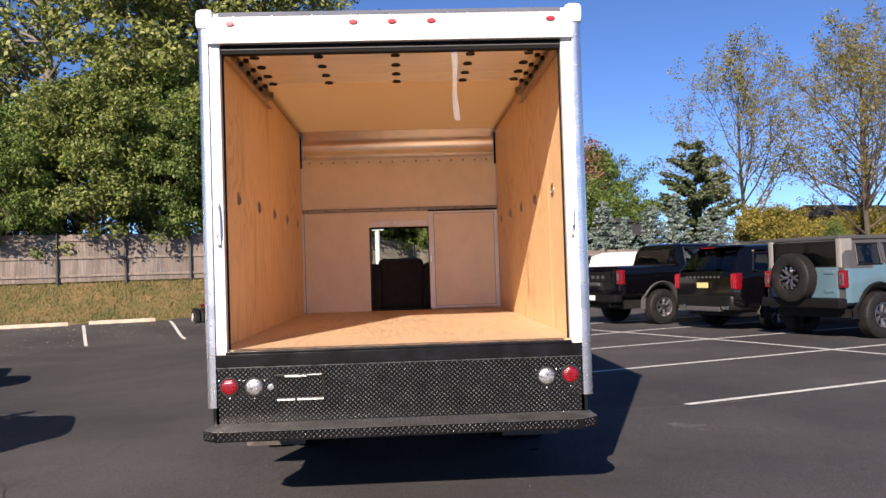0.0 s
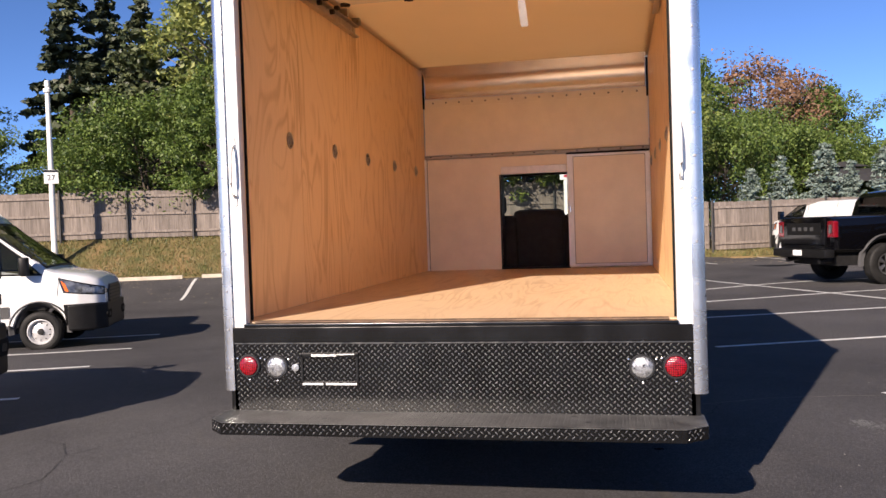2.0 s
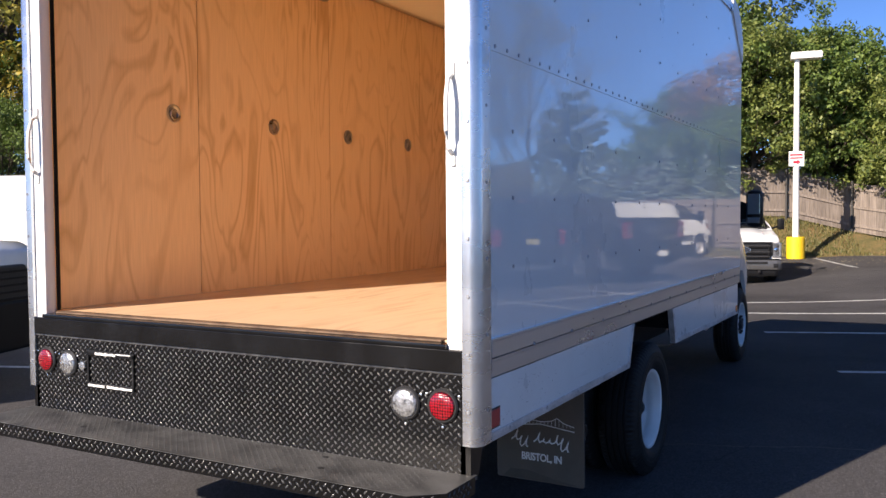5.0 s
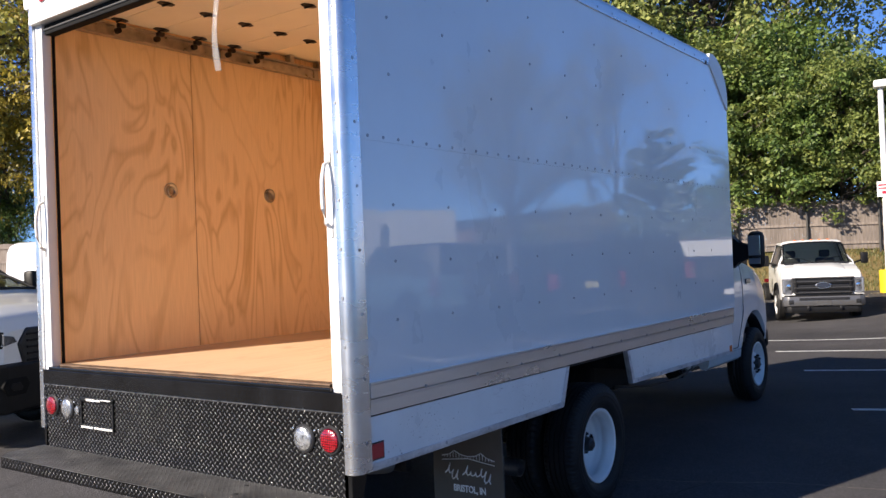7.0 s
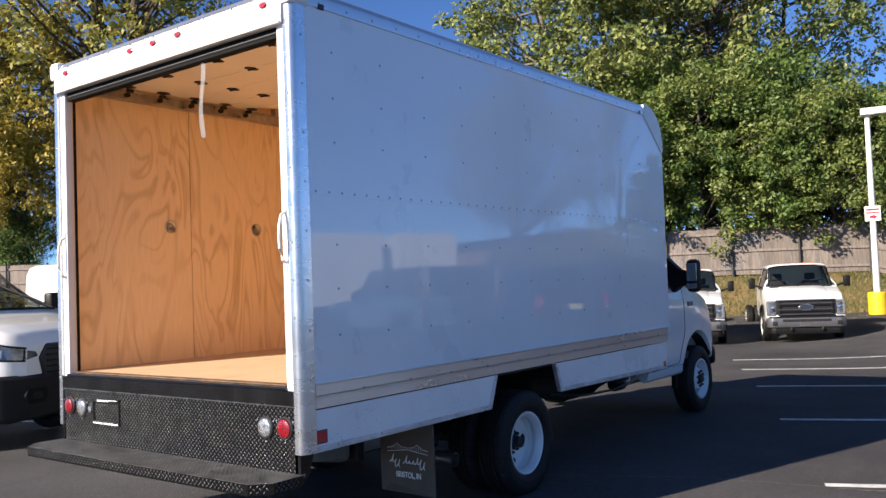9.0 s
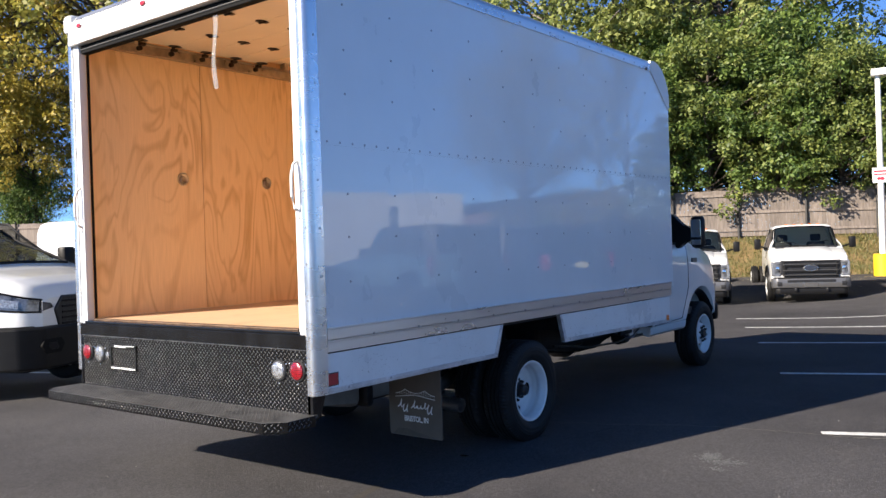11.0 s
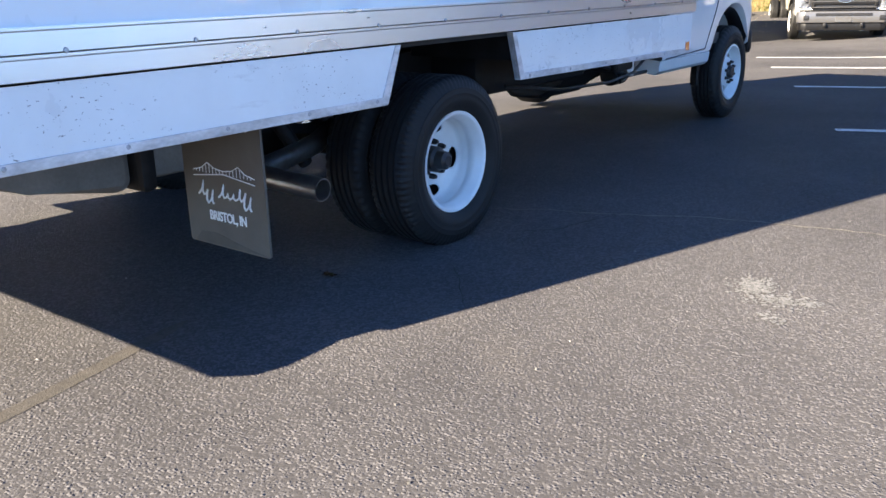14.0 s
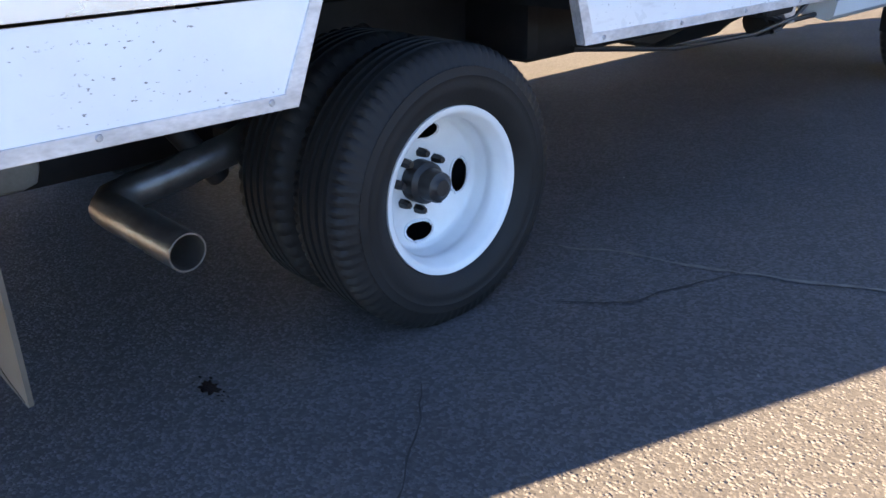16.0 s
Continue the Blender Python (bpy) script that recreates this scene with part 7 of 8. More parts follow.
# ---- parked cars, tails towards the aisle; local origin on the ground under the rear axle, +y forward ----
def pickup(m, paint, label):
    t = thing("pickup_truck", m, label, "pickup")
    sh = Shell(-1.2, 4.55, zt=[(-1.2, 1.45), (0.62, 1.46), (0.66, 1.95), (0.8, 2.0), (2.0, 2.0), (2.3, 1.94), (2.95, 1.5), (3.2, 1.46), (4.4, 1.34), (4.55, 1.15)],
               zb=[(-1.2, 0.72), (4.3, 0.66), (4.55, 0.7)], w=[(-1.2, 1.0), (-1.1, 1.03), (4.1, 1.03), (4.45, 0.95), (4.55, 0.85)], wt=[(-1.2, 0.98), (0.6, 0.98), (0.7, 0.8), (2.2, 0.8), (3.0, 0.86), (4.55, 0.82)],
               belt=[(-1.2, 1.42), (4.55, 1.3)], arches=[(0.0, 0.46, 0.52), (3.7, 0.46, 0.52)])
    q1, q2 = [(0.8, 1.5), (1.45, 1.5), (1.45, 1.9), (0.86, 1.9)], [(1.55, 1.5), (2.75, 1.48), (2.3, 1.86), (1.55, 1.9)]
    part("body", sh.build([q1, q2], [(2.3, 2.95, 0.95)]), paint, t, "", 40)
    glaze(sh, t, [q1, q2], [(2.3, 2.95, 0.95)], M["dark_glass"])
    part("rear_window", B(-0.7, 0.7, 0.6, 0.64, 1.52, 1.88, bevel=0.01), M["dark_glass"], t)
    part("bed_floor", B(-0.85, 0.85, -1.1, 0.55, 1.461, 1.475), M["hub"], t, "black bed cover")
    part("tailgate", B(-0.78, 0.78, -1.26, -1.19, 0.86, 1.47, bevel=0.02), paint, t)
    tg = part("tailgate_panel", B(-0.62, 0.62, -1.275, -1.255, 1.08, 1.34, bevel=0.01), M["plastic"], t, "black tailgate applique")
    for k in range(4):
        part("lettering", B(-0.4 + 0.22 * k, -0.28 + 0.22 * k, -1.28, -1.274, 1.17, 1.25, bevel=0.002), M["grey_plastic"], tg)
    part("rear_bumper", B(-0.98, 0.98, -1.42, -1.18, 0.6, 0.78, bevel=0.03), M["plastic"], t, "black rear bumper")
    part("number_plate", B(-0.16, 0.16, -1.43, -1.42, 0.64, 0.76), M["print"], t, "number plate with a dark bar")
    part("under", B(-0.8, 0.8, -1.0, 4.2, 0.42, 0.7), M["chassis"], t)
    part("interior", B(-0.85, 0.85, 0.8, 2.8, 0.9, 1.5, bevel=0.05), M["dash"], t)
    for s in (-1, 1):
        for yc in (0.0, 3.7):
            arch_trim(t, sh, yc, 0.46, 0.52, s, M["grey_plastic"], 0.1, 0.06)
            single_wheel(t, s * 0.94, yc, s, 0.44, 0.23, 0.29, "dark")
        l = part("tail_lamp", B(s * 0.8, s * 1.03, -1.235, -1.12, 1.03, 1.38, bevel=0.02), M["red_dark"], t, "red C-shaped tail lamp")
        part("lamp_core", B(s * 0.85, s * 0.97, -1.242, -1.234, 1.12, 1.3, bevel=0.005), M["hub"], l, "dark core of the lamp")
        part("lamp_stripe", B(s * 0.885, s * 0.93, -1.248, -1.241, 1.13, 1.29, bevel=0.003), M["clear"], l, "clear strip in the lamp")
        part("exhaust_tip", tube(bmesh.new(), [(s * 0.6, -1.3, 0.52), (s * 0.6, -1.0, 0.55)], 0.05, 12), M["hub"], t)
        mirror(t, s * 1.1, 2.6, 1.52, s, 0.11, 0.24)
        part("side_step", tube(bmesh.new(), [(s * 1.0, 0.7, 0.5), (s * 1.02, 0.9, 0.48), (s * 1.02, 2.9, 0.48), (s * 1.0, 3.1, 0.5)], 0.05, 8), M["plastic"], t)
    return t


def suv(m, paint, label):
    t = thing("sport_utility_car", m, label, "car")
    sh = Shell(-1.05, 3.95, zt=[(-1.05, 1.1), (-1.0, 1.2), (-0.72, 1.66), (-0.5, 1.74), (1.6, 1.78), (2.0, 1.7), (2.7, 1.22), (2.85, 1.18), (3.7, 1.02), (3.95, 0.85)],
               zb=[(-1.05, 0.5), (-0.9, 0.42), (3.7, 0.4), (3.95, 0.46)], w=[(-1.05, 0.86), (-0.9, 0.96), (3.5, 0.98), (3.8, 0.9), (3.95, 0.78)], wt=[(-1.05, 0.8), (-0.7, 0.7), (1.8, 0.72), (2.7, 0.8), (3.95, 0.76)],
               belt=[(-1.05, 1.05), (2.7, 1.06), (3.95, 0.9)], arches=[(0.0, 0.38, 0.43), (2.9, 0.38, 0.43)])
    q1, q2, q3 = [(-0.55, 1.22), (0.1, 1.14), (0.12, 1.58), (-0.38, 1.58)], [(0.2, 1.13), (1.05, 1.12), (1.05, 1.6), (0.22, 1.6)], [(1.14, 1.12), (2.3, 1.12), (1.75, 1.56), (1.14, 1.6)]
    part("body", sh.build([q1, q2, q3], [(-0.98, -0.74, 0.92), (2.02, 2.68, 0.95)]), paint, t, "", 40)
    glaze(sh, t, [q1, q2, q3], [(2.02, 2.68, 0.95)], M["dark_glass"])
    rw = part("rear_window", sh.screen(-0.98, -0.72, 0.95, 0.01), M["dark_glass"], t)
    part("window_chrome", sh.border(q1, 1, 0.025, 0.012), M["chrome"], t, "chrome window surround")
    part("window_chrome", sh.border(q1, -1, 0.025, 0.012), M["chrome"], t)
    part("spoiler", B(-0.66, 0.66, -0.9, -0.55, 1.7, 1.74, bevel=0.015), paint, t)
    part("brake_lamp", B(-0.2, 0.2, -0.915, -0.895, 1.69, 1.71, bevel=0.003), M["red"], t)
    part("rear_bumper", prism(bmesh.new(), [(-0.95, -0.85), (-0.8, -1.1), (0.8, -1.1), (0.95, -0.85)], "z", 0.44, 0.72, bevel=0.03), M["plastic"], t, "black rear bumper")
    part("skid_plate", B(-0.5, 0.5, -1.12, -0.98, 0.4, 0.5, bevel=0.02), M["silver"], t, "silver skid plate")
    part("number_plate", B(-0.16, 0.16, -1.1, -1.08, 0.88, 0.99), M["plate_yellow"], t, "yellow number plate")
    for k in range(9):
        part("lettering", B(-0.52 + 0.12 * k, -0.46 + 0.12 * k, -1.085, -1.07, 1.08, 1.12), M["grey_plastic"], t)
    for s in (-1, 1):
        for yc in (0.0, 2.9):
            arch_trim(t, sh, yc, 0.38, 0.43, s, M["grey_plastic"], 0.05, 0.015)
            single_wheel(t, s * 0.86, yc, s, 0.38, 0.24, 0.25, "dark")
        tl = part("tail_lamp", B(s * 0.76, s * 0.94, -1.045, -0.88, 0.84, 1.18, bevel=0.03), M["red_dark"], t, "tall dark red tail lamp")
        for k in range(3):
            part("light_bar", B(s * (0.785 + 0.052 * k), s * (0.805 + 0.052 * k), -1.055, -1.04, 0.87, 1.15, bevel=0.004), M["red_tape"], tl)
        part("exhaust_tip", B(s * 0.55, s * 0.75, -1.12, -1.0, 0.44, 0.52, bevel=0.02), M["chrome"], t)
        part("roof_rail", tube(bmesh.new(), [(s * 0.68, -0.3, 1.76), (s * 0.68, -0.2, 1.81), (s * 0.68, 1.5, 1.83), (s * 0.68, 1.6, 1.78)], 0.016, 8), M["silver"], t)
        mirror(t, s * 1.02, 2.25, 1.18, s, 0.11, 0.17)
    part("interior", B(-0.75, 0.75, -0.4, 2.3, 0.6, 1.15, bevel=0.06), M["dash"], t)
    part("under", B(-0.8, 0.8, -0.8, 3.6, 0.3, 0.5), M["chassis"], t)
    return t


def offroader(m, paint, label):
    t = thing("off_road_car", m, label, "car")
    sh = Shell(-0.82, 3.75, zt=[(-0.82, 1.8), (-0.74, 1.84), (1.5, 1.86), (1.75, 1.82), (2.05, 1.3), (2.15, 1.27), (3.6, 1.2), (3.75, 1.1)],
               zb=[(-0.82, 0.62), (3.75, 0.62)], w=[(-0.82, 0.92), (-0.72, 0.95), (3.5, 0.95), (3.75, 0.88)], wt=[(-0.82, 0.84), (1.8, 0.82), (2.1, 0.88), (3.75, 0.86)],
               belt=[(-0.82, 1.3), (3.75, 1.2)], arches=[(0.0, 0.44, 0.5), (2.95, 0.44, 0.5)])
    q1, q2, q3 = [(-0.5, 1.36), (0.12, 1.36), (0.12, 1.74), (-0.46, 1.74)], [(0.24, 1.36), (0.95, 1.36), (0.95, 1.74), (0.24, 1.74)], [(1.05, 1.36), (1.9, 1.36), (1.68, 1.74), (1.05, 1.74)]
    body = part("body", sh.build([q1, q2, q3], [(1.78, 2.04, 0.94)]), paint, t, "", 40)
    body.data.materials.append(M["grey_plastic"])          # hard top above the belt line
    for p in body.data.polygons:
        if p.center.z > 1.33 and p.center.y < 1.1:
            p.material_index = 1
    glaze(sh, t, [q1, q2, q3], [(1.78, 2.04, 0.94)], M["dark_glass"])
    part("hard_top", B(-0.83, 0.83, -0.83, 1.6, 1.82, 1.9, bevel=0.03), M["grey_plastic"], t, "dark grey roof")
    part("rear_pillar", B(-0.86, -0.74, -0.845, -0.55, 1.31, 1.84, bevel=0.02), M["pillar"], t, "pale grey roof pillar")
    part("rear_pillar", B(0.74, 0.86, -0.845, -0.55, 1.31, 1.84, bevel=0.02), M["pillar"], t, "pale grey roof pillar")
    part("rear_window", B(-0.74, 0.74, -0.84, -0.815, 1.34, 1.8, bevel=0.01), M["dark_glass"], t)
    part("tailgate", B(-0.78, 0.78, -0.87, -0.815, 0.76, 1.32, bevel=0.015), paint, t)
    for z in (0.86, 1.2):
        part("hinge", B(0.5, 0.72, -0.89, -0.865, z, z + 0.07, bevel=0.01), paint, t)
    part("rear_bumper", B(-0.93, 0.93, -1.0, -0.8, 0.58, 0.76, bevel=0.03), M["plastic"], t, "black steel bumper")
    sp = part("spare_wheel", tyre(bmesh.new(), 0.46, 0.23, 0.29, 40), M["rubber"], t, "spare wheel on the tailgate")
    sp.matrix_basis = pose(-0.06, -1.04, 1.14, 0, 0, 90)
    bm = bmesh.new()
    for i in range(6):
        for d in (-0.24, 0.24):
            a0, a1 = 6.283 * i / 6 + 0.4 * d, 6.283 * i / 6 + d
            tube(bm, [(-0.075, 0.04 * math.cos(a0), 0.04 * math.sin(a0)), (-0.12, 0.13 * math.cos(a0), 0.13 * math.sin(a0)), (-0.11, 0.215 * math.cos(a1), 0.215 * math.sin(a1))], [0.024, 0.02, 0.022], 6)
    part("spokes", bm, M["rim_grey"], sp, "bright forked spokes")
    part("barrel", lathe(bmesh.new(), [(0.215, -0.1), (0.2, -0.02), (0.0, -0.01)], (0, 0, 0), (1, 0, 0), 32), M["hub"], sp)
    part("under", B(-0.75, 0.75, -0.7, 3.5, 0.4, 0.64), M["chassis"], t)
    part("interior", B(-0.78, 0.78, -0.4, 1.8, 0.8, 1.34, bevel=0.05), M["dash"], t)
    for s in (-1, 1):
        for yc in (0.0, 2.95):
            arch_trim(t, sh, yc, 0.44, 0.5, s, M["plastic"], 0.1, 0.07)
            single_wheel(t, s * 0.88, yc, s, 0.43, 0.22, 0.29, "dark")
        l = part("tail_lamp", B(s * 0.8, s * 0.955, -0.875, -0.78, 0.95, 1.27, bevel=0.015), M["red_dark"], t, "upright tail lamp with a red rim and dark middle")
        part("lamp_core", B(s * 0.835, s * 0.92, -0.884, -0.87, 1.0, 1.22, bevel=0.006), M["lamp_dark"], l)
        part("lamp_stripe", B(s * 0.866, s * 0.89, -0.89, -0.882, 1.01, 1.21, bevel=0.003), M["red"], l)
        mirror(t, s * 1.0, 1.75, 1.38, s, 0.1, 0.22)
    return t


pickup(on_lot(11.55, 12.9, HEAD_U), M["black_car"], "black off-road pickup with covered bed, parked tail out")
suv(on_lot(12.0, 9.63, HEAD_U) @ Matrix.Scale(1.06, 4), M["black_car"], "glossy black seven-seat car, parked tail out")
van(on_lot(17.3, 23.5, 21.5), "white low van parked against the bank", 1.95)
for v in (10.0, 13.0):
    boxy = chassis_cab(on_lot(29.2, v, HEAD_U), "dark")
    tagged(boxy, "white box truck with a tall plain cargo body, parked tail out", "truck", "far box trucks")
    part("cargo_body", B(-1.2, 1.2, -6.45, -1.85, 0.95, 3.4, bevel=0.03), M["white"], boxy, "tall white cargo body")
offroader(on_lot(11.62, 6.76, HEAD_U), M["blue_car"], "grey-blue off-road car with a spare wheel on its tailgate")


# ---- poles ----
def light_pole(m, base, arms, sign, label):
    t = thing("light_pole", m, label, "light pole")
    h = 6.8 if arms else 6.5
    part("pole", tube(bmesh.new(), [(0, 0, 0), (0, 0, h)], [0.11, 0.085], 14), M["pole"], t, "white painted steel pole")
    if base:
        part("base", lathe(bmesh.new(), [(0.0, 0.76), (0.27, 0.76), (0.3, 0.73), (0.3, 0.0)], (0, 0, 0), (0, 0, 1), 28), M["yellow"], t, "yellow painted concrete base")
    for s in arms:
        part("lamp_head", B(-s * 0.2, s * 0.78, -0.26, 0.26, h - 0.08, h + 0.16, bevel=0.05), M["pole"], t, "flat box lamp head")
    if not arms:
        part("camera_head", lathe(bmesh.new(), [(0.0, 0.5), (0.09, 0.46), (0.1, 0.28), (0.06, 0.22), (0.14, 0.18), (0.14, 0.05), (0.05, 0.0)], (0, 0, h - 0.1), (0, 0, 1), 16), M["pole"], t)
    sg = part("sign_plate", B(-0.24, 0.24, -0.1, -0.085, 3.15, 3.65, bevel=0.004), M["print"], t, "small white sign plate")
    return t, sg


px, py = xy(*uv(-1.05, 28.3))
pole_r, sg = light_pole(pose(px, py, gz(px, py) - 0.02, 0, 0, 10), True, (1,), "arrow", "white light pole on a yellow base with a small sign")
part("sign_bar", B(-0.2, 0.2, -0.104, -0.099, 3.5, 3.56), M["red_tape"], sg)
part("sign_bar", B(-0.2, 0.2, -0.104, -0.099, 3.4, 3.45), M["red_tape"], sg)
part("sign_arrow", prism(bmesh.new(), [(-0.1, 3.33), (0.02, 3.33), (0.02, 3.38), (0.14, 3.28), (0.02, 3.2), (0.02, 3.24), (-0.1, 3.24)], "y", -0.104, -0.099), M["red_tape"], sg)
px, py = -19.2, 23.0
pole_l, sg = light_pole(pose(px, py, gz(px, py) - 0.1, 0, 0, 35), False, (), "27", "white pole with a small numbered sign on the bank")
part("sign_head", B(-0.24, 0.24, -0.104, -0.099, 3.56, 3.64), M["hub"], sg)
cu = bpy.data.curves.new("digits", "FONT")
cu.body, cu.size, cu.align_x, cu.extrude = "27", 0.28, "CENTER", 0.002
tmp = bpy.data.objects.new("digits", cu)
me = bpy.data.meshes.new_from_object(tmp)
bpy.data.objects.remove(tmp)
me.materials.append(M["hub"])
ob = new("lettering", me)
ob.parent = sg
ob.matrix_basis = Matrix.Translation((0, -0.103, 3.27)) @ Matrix.Rotation(radians(90), 4, "X")


# ---- things beyond the fence ----
def gazebo(u, v):
    x, y = xy(u, v)
    t = thing("gazebo", pose(x, y, gz(x, y), 0, 0, 21.5), "dark hipped garden gazebo behind a fence", "gazebo")
    bm = bmesh.new()
    for z0, r0, z1, r1 in ((2.4, 2.1, 3.05, 0.8), (3.15, 0.85, 3.45, 0.1)):
        lo = [bm.verts.new((sx * r0, sy * r0, z0)) for sx, sy in ((-1, -1), (1, -1), (1, 1), (-1, 1))]
        hi = [bm.verts.new((sx * r1, sy * r1, z1)) for sx, sy in ((-1, -1), (1, -1), (1, 1), (-1, 1))]
        for i in range(4):
            bm.faces.new((lo[i], lo[(i + 1) % 4], hi[(i + 1) % 4], hi[i]))
        bm.faces.new(lo), bm.faces.new(hi)
    part("roof", bm, M["roof"], t, "dark hipped roof")
    for sx in (-1.9, 1.9):
        for sy in (-1.9, 1.9):
            part("post", B(sx - 0.06, sx + 0.06, sy - 0.06, sy + 0.06, 0, 2.42), M["hub"], t)


gazebo(25.5, 33)


def house(u, v, w, d, h, wall, label, turn=21.5):
    x, y = xy(u, v)
    t = thing("house", pose(x, y, gz(x, y) - 0.2, 0, 0, turn), label, "building")
    part("wall", B(-w / 2, w / 2, -d / 2, d / 2, 0, h), wall, t)
    part("roof", prism(bmesh.new(), [(-d / 2 - 0.4, h), (d / 2 + 0.4, h), (0, h + d * 0.12)], "x", -w / 2 - 0.4, w / 2 + 0.4), M["roof"], t, "dark shingled roof")
    for k in range(int(w / 3)):
        win = part("window", B(-w / 2 + 1 + 3 * k, -w / 2 + 2.2 + 3 * k, -d / 2 - 0.04, -d / 2 + 0.02, 1.0, 2.2), M["dark_glass"], t)
        part("frame", B(-w / 2 + 0.9 + 3 * k, -w / 2 + 2.3 + 3 * k, -d / 2 - 0.02, -d / 2 + 0.01, 0.9, 2.3), M["siding"], win)


house(66, 46, 24, 9, 4.4, M["brick"], "low brown brick building far behind the trees")
house(42.5, 37, 4, 3, 2.4, M["siding"], "small white building beyond the fence")


# ---- grass blades on the bank ----
rng_g = np.random.default_rng(8)
vs, n = [], 0
for _ in range(60000):
    u = rng_g.uniform(-30, 24)
    d = rng_g.uniform(0.05, 3.2)
    x, y = xy(u, lot_edge(u) + d)
    h, a = rng_g.uniform(0.03, 0.14), rng_g.uniform(0, 6.28)
    w = 0.014
    z = gz(x, y) - 0.01
    lx, ly = rng_g.normal(0, 0.03, 2)
    c, s = math.cos(a) * w, math.sin(a) * w
    vs += [(x - c, y - s, z), (x + c, y + s, z), (x + lx + c * 0.3, y + ly + s * 0.3, z + h), (x + lx - c * 0.3, y + ly - s * 0.3, z + h)]
    n += 1
tagged(new("grass_blades", cloud_mesh("grass_blades", np.array(vs), n, M["blade"])), "short dry grass on the bank", "grass", kind="stuff")

# ---- marks on the asphalt ----
def ribbon(name, path, w, material, label, lift=0.004, seed=1, wander=1.5, even=False):
    """A thin uneven band along a path on the ground."""
    rng = random.Random(seed)
    pts = []
    for (ax, ay), (bx, by) in zip(path, path[1:]):
        n = max(2, int(math.hypot(bx - ax, by - ay) / 0.03))
        pts += [(ax + (bx - ax) * i / n, ay + (by - ay) * i / n) for i in range(n)]
    pts.append(path[-1])
    verts, faces = [], []
    drift = 0.0
    for i, (x, y) in enumerate(pts):
        x2, y2 = pts[min(i + 1, len(pts) - 1)]
        x1, y1 = pts[max(i - 1, 0)]
        d = Vector((x2 - x1, y2 - y1)).normalized()
        drift = 0.8 * drift + rng.uniform(-0.5, 0.5) * w * wander
        k = w * (rng.uniform(0.48, 0.52) if even else rng.uniform(0.25, 0.75)) * min(1, i / 4 + 0.15, (len(pts) - 1 - i) / 4 + 0.15)
        for e in (-1, 1):
            px, py = x - d.y * (drift + e * k), y + d.x * (drift + e * k)
            verts.append((px, py, gz(px, py) + lift))
    faces = [(2 * i, 2 * i + 1, 2 * i + 3, 2 * i + 2) for i in range(len(pts) - 1)]
    return tagged(new(name, pydata(name, verts, faces, material)), label, name.replace("_", " "), "cracks in the asphalt", "structure")


def blotch(name, x, y, rx, ry, material, label, seed=1, bits=10):
    """A flat patch with a ragged rim and specks round it."""
    rng = random.Random(seed)
    bm = bmesh.new()

    def patch(cx, cy, ax, ay, n):
        ring = []
        for i in range(n):
            a = 6.283 * i / n
            k = rng.uniform(0.45, 1.1)
            px, py = cx + ax * k * math.cos(a), cy + ay * k * math.sin(a)
            ring.append(bm.verts.new((px, py, gz(px, py) + 0.005)))
        bm.faces.new(ring)
    patch(x, y, rx, ry, 26)
    for i in range(bits):
        k = rng.uniform(0.05, 0.16)
        a = rng.uniform(0, 6.283)
        q = rng.uniform(0.9, 1.7)
        patch(x + rx * q * math.cos(a), y + ry * q * math.sin(a), rx * k, ry * k, 7)
    return tagged(new(name, mesh_of(bm, name, material)), label, name.replace("_", " "), "marks on the asphalt", "structure")


M["crack_pale"] = mat("crack_filled_with_dust", (0.12, 0.112, 0.1), 0.9, var=0.3, scale=20, bump=0.5, bscale=200)
M["joint"] = mat("dusty_joint", (0.044, 0.039, 0.034), 0.9, var=0.3, scale=25, bump=0.6, bscale=200)
M["crack_dark"] = mat("open_crack", (0.02, 0.02, 0.02), 0.9, var=0.3, scale=20)
M["oil"] = mat("oil_spot", (0.008, 0.008, 0.009), 0.25, var=0.3, scale=30)
M["spilt_paint"] = mat("spilt_white_paint", (0.09, 0.09, 0.09), 0.85, color2=(0.2, 0.2, 0.2), scale=45, bump=0.6, bscale=150, fine=0.3)
ribbon("crack", [(1.03, 2.77), (1.15, 2.83), (1.285, 2.895), (1.48, 2.935), (1.65, 3.02), (1.82, 3.09), (2.06, 3.2), (2.5, 3.3), (3.0, 3.36)], 0.014, M["crack_pale"], "pale dusty crack in the asphalt", seed=3)
ribbon("crack", [(3.0, 3.36), (3.4, 3.42), (3.9, 3.6)], 0.026, M["crack_pale"], "pale dusty crack in the asphalt", seed=4)
ribbon("crack", [(1.39, 1.92), (1.507, 1.81), (1.62, 1.675), (1.74, 1.54)], 0.005, M["crack_dark"], "thin dark crack in the asphalt", seed=5)
ribbon("crack", [(1.33, 2.45), (1.5, 2.64), (1.56, 2.86), (1.615, 3.01)], 0.009, M["crack_dark"], "thin dark crack in the asphalt", seed=7)
ribbon("paving_joint", [(1.62, -1.2), (1.48, -0.82), (1.27, -0.3), (1.15, 0.12), (1.07, 0.52), (0.98, 0.9)], 0.06, M["joint"], "brown dusty joint between asphalt lanes", lift=0.0015, seed=6, wander=0.04, even=True)
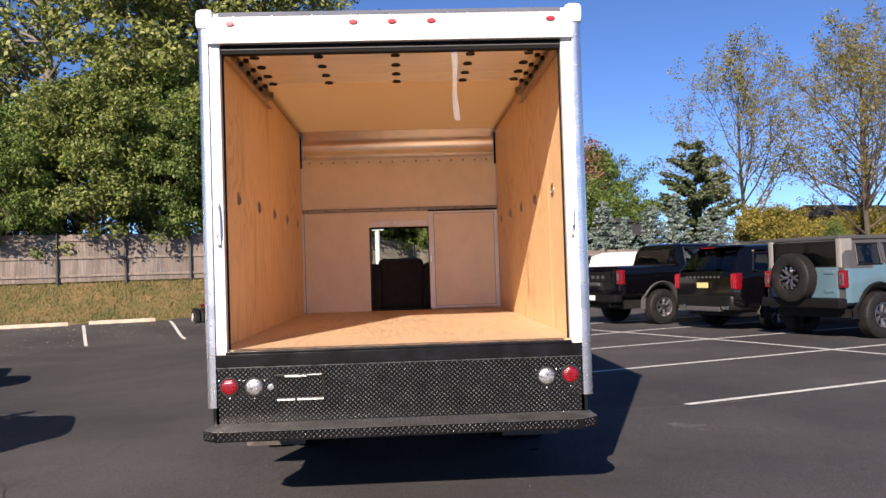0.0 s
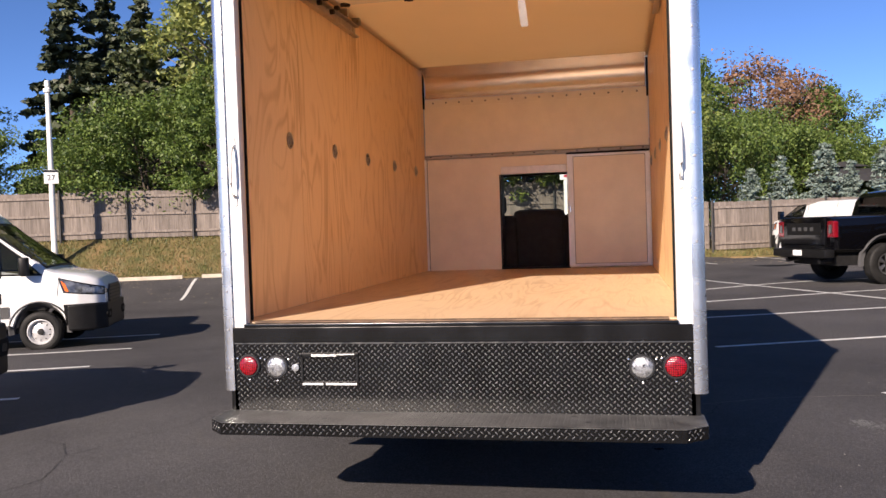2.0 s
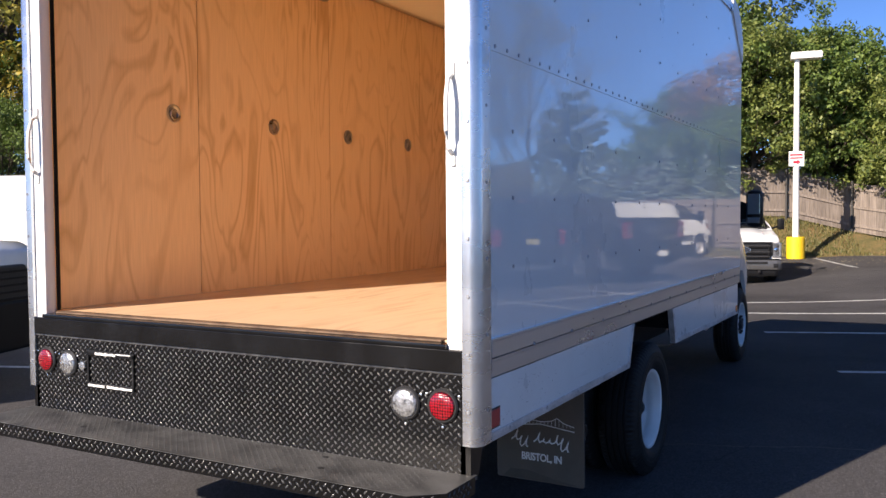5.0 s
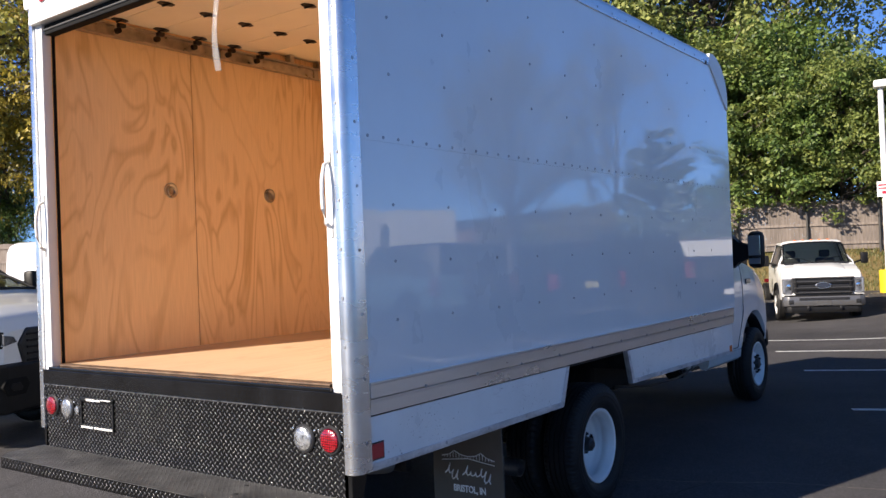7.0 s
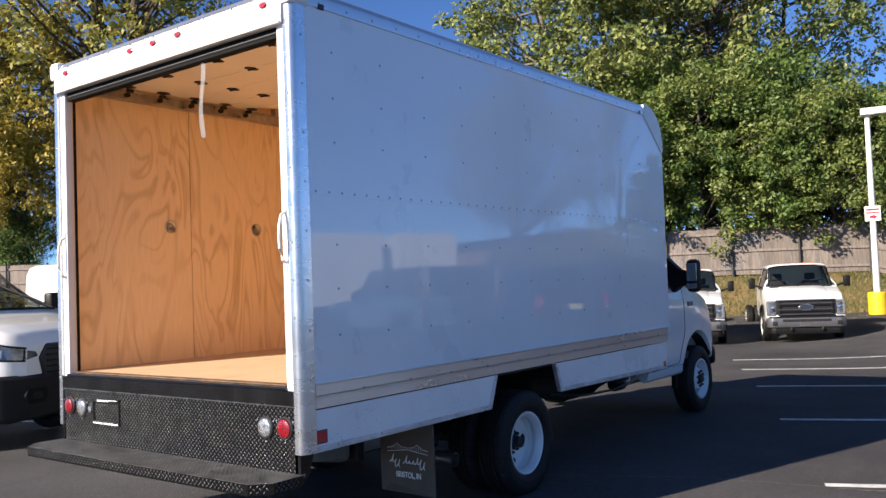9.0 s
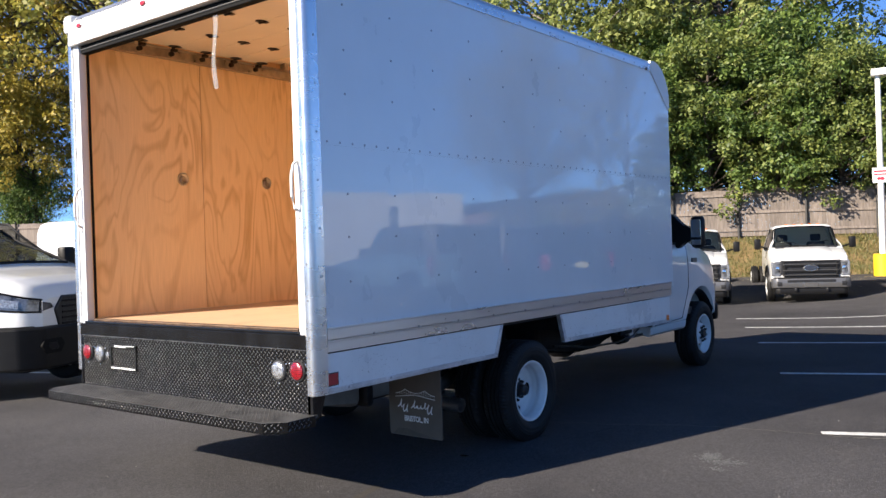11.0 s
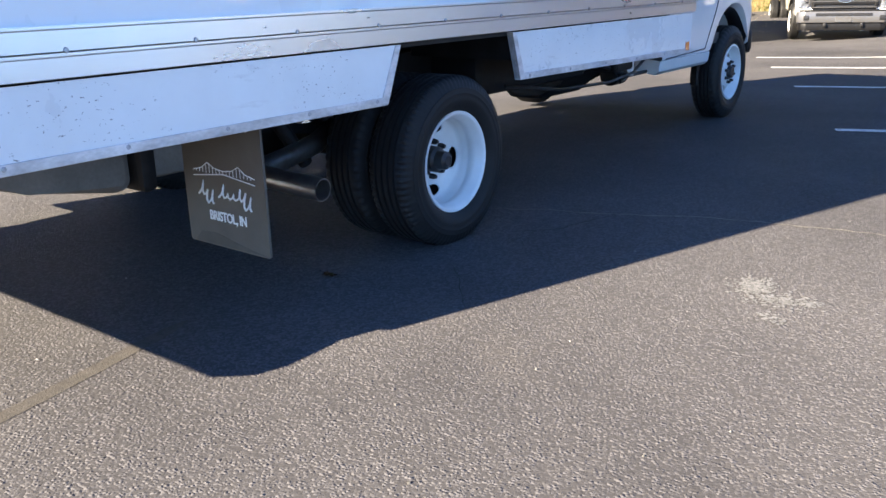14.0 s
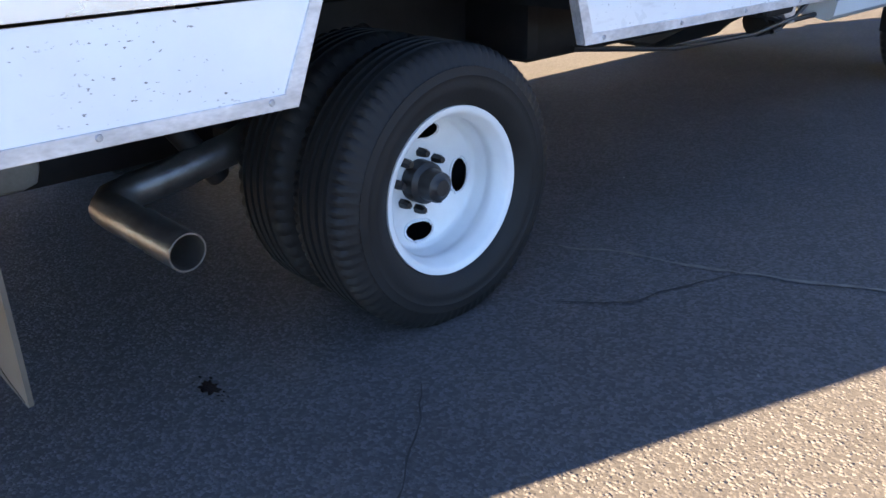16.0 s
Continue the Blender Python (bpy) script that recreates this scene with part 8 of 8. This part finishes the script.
for i, path in enumerate(([(-3.4, -0.1), (-2.9, 0.1), (-2.75, 0.5), (-2.96, 1.03)], [(-2.96, 1.03), (-2.8, 1.5), (-2.56, 2.02), (-2.6, 2.6)], [(-3.6, 1.5), (-3.2, 1.35), (-2.96, 1.03)])):
    ribbon("crack", path, 0.006, M["crack_dark"], "thin dark crack in the asphalt", seed=10 + i)
blotch("oil_spot", 1.06, 1.54, 0.045, 0.026, M["oil"], "small wet oil spot below the exhaust pipe", 3, 8)
rng = random.Random(21)
for x, y, a, b2, n in ((2.51, 2.36, 0.04, 0.05, 420), (2.6, 2.26, 0.045, 0.035, 200), (2.71, 2.28, 0.04, 0.03, 110), (2.65, 2.08, 0.03, 0.025, 60)):
    bm = bmesh.new()
    for i in range(n):
        cx, cy, r = x + rng.gauss(0, a), y + rng.gauss(0, b2), rng.uniform(0.002, 0.0085)
        bm.faces.new([bm.verts.new((cx + r * rng.uniform(0.5, 1.3) * math.cos(j), cy + r * rng.uniform(0.5, 1.3) * math.sin(j), gz(cx, cy) + 0.003 + 0.000004 * i)) for j in (0, 0.9, 1.8, 2.7, 3.6, 4.5, 5.4)])
    tagged(new("paint_smear", mesh_of(bm, "paint_smear", M["spilt_paint"])), "rubbed smear of spilt white paint on asphalt", "paint smear", "marks on the asphalt", "structure")

# loose grit and bits of leaf, near the truck's path
rng = random.Random(8)
verts, faces = [], []
for i in range(160):
    x, y, r = rng.uniform(-3.5, 3.6), rng.uniform(-4.5, 4.0), rng.uniform(0.002, 0.006)
    z, a = gz(x, y), rng.uniform(0, 6.28)
    k = len(verts)
    ring = [(x + r * rng.uniform(0.7, 1.2) * math.cos(a + j * 1.2566), y + r * rng.uniform(0.7, 1.2) * math.sin(a + j * 1.2566)) for j in range(5)]
    verts += [(p, q, z) for p, q in ring] + [(x + (p - x) * 0.6, y + (q - y) * 0.6, z + r) for p, q in ring]
    faces += [(k + j, k + (j + 1) % 5, k + 5 + (j + 1) % 5, k + 5 + j) for j in range(5)] + [tuple(k + 5 + j for j in range(5))]
M["grit"] = mat("loose_grit", (0.13, 0.125, 0.115), 0.9, var=0.3, scale=30, island=0.6)
tagged(new("loose_grit", pydata("loose_grit", verts, faces, M["grit"])), "loose pale grit scattered on the asphalt", "grit", kind="stuff")

# fallen leaves along the kerb side of the lot
verts, faces = [], []
for i in range(1500):
    u = rng.uniform(-14, 24)
    v = lot_edge(u) - abs(rng.gauss(0, 2.6)) + 0.6
    x, y = xy(u, v)
    r, a = rng.uniform(0.02, 0.05), rng.uniform(0, 6.28)
    z, k = gz(x, y) + 0.006, len(verts)
    verts += [(x + r * math.cos(a), y + r * math.sin(a), z + rng.uniform(0, 0.02)), (x - 0.6 * r * math.sin(a), y + 0.6 * r * math.cos(a), z), (x - r * math.cos(a), y - r * math.sin(a), z + rng.uniform(0, 0.02)), (x + 0.6 * r * math.sin(a), y - 0.6 * r * math.cos(a), z)]
    faces.append((k, k + 1, k + 2, k + 3))
tagged(new("fallen_leaves", pydata("fallen_leaves", verts, faces, leaf_mat("dry_leaf", (0.2, 0.14, 0.07), (0.5, 0.42, 0.28), 0.2))), "dry pale fallen leaves scattered on the asphalt", "leaves", kind="stuff")
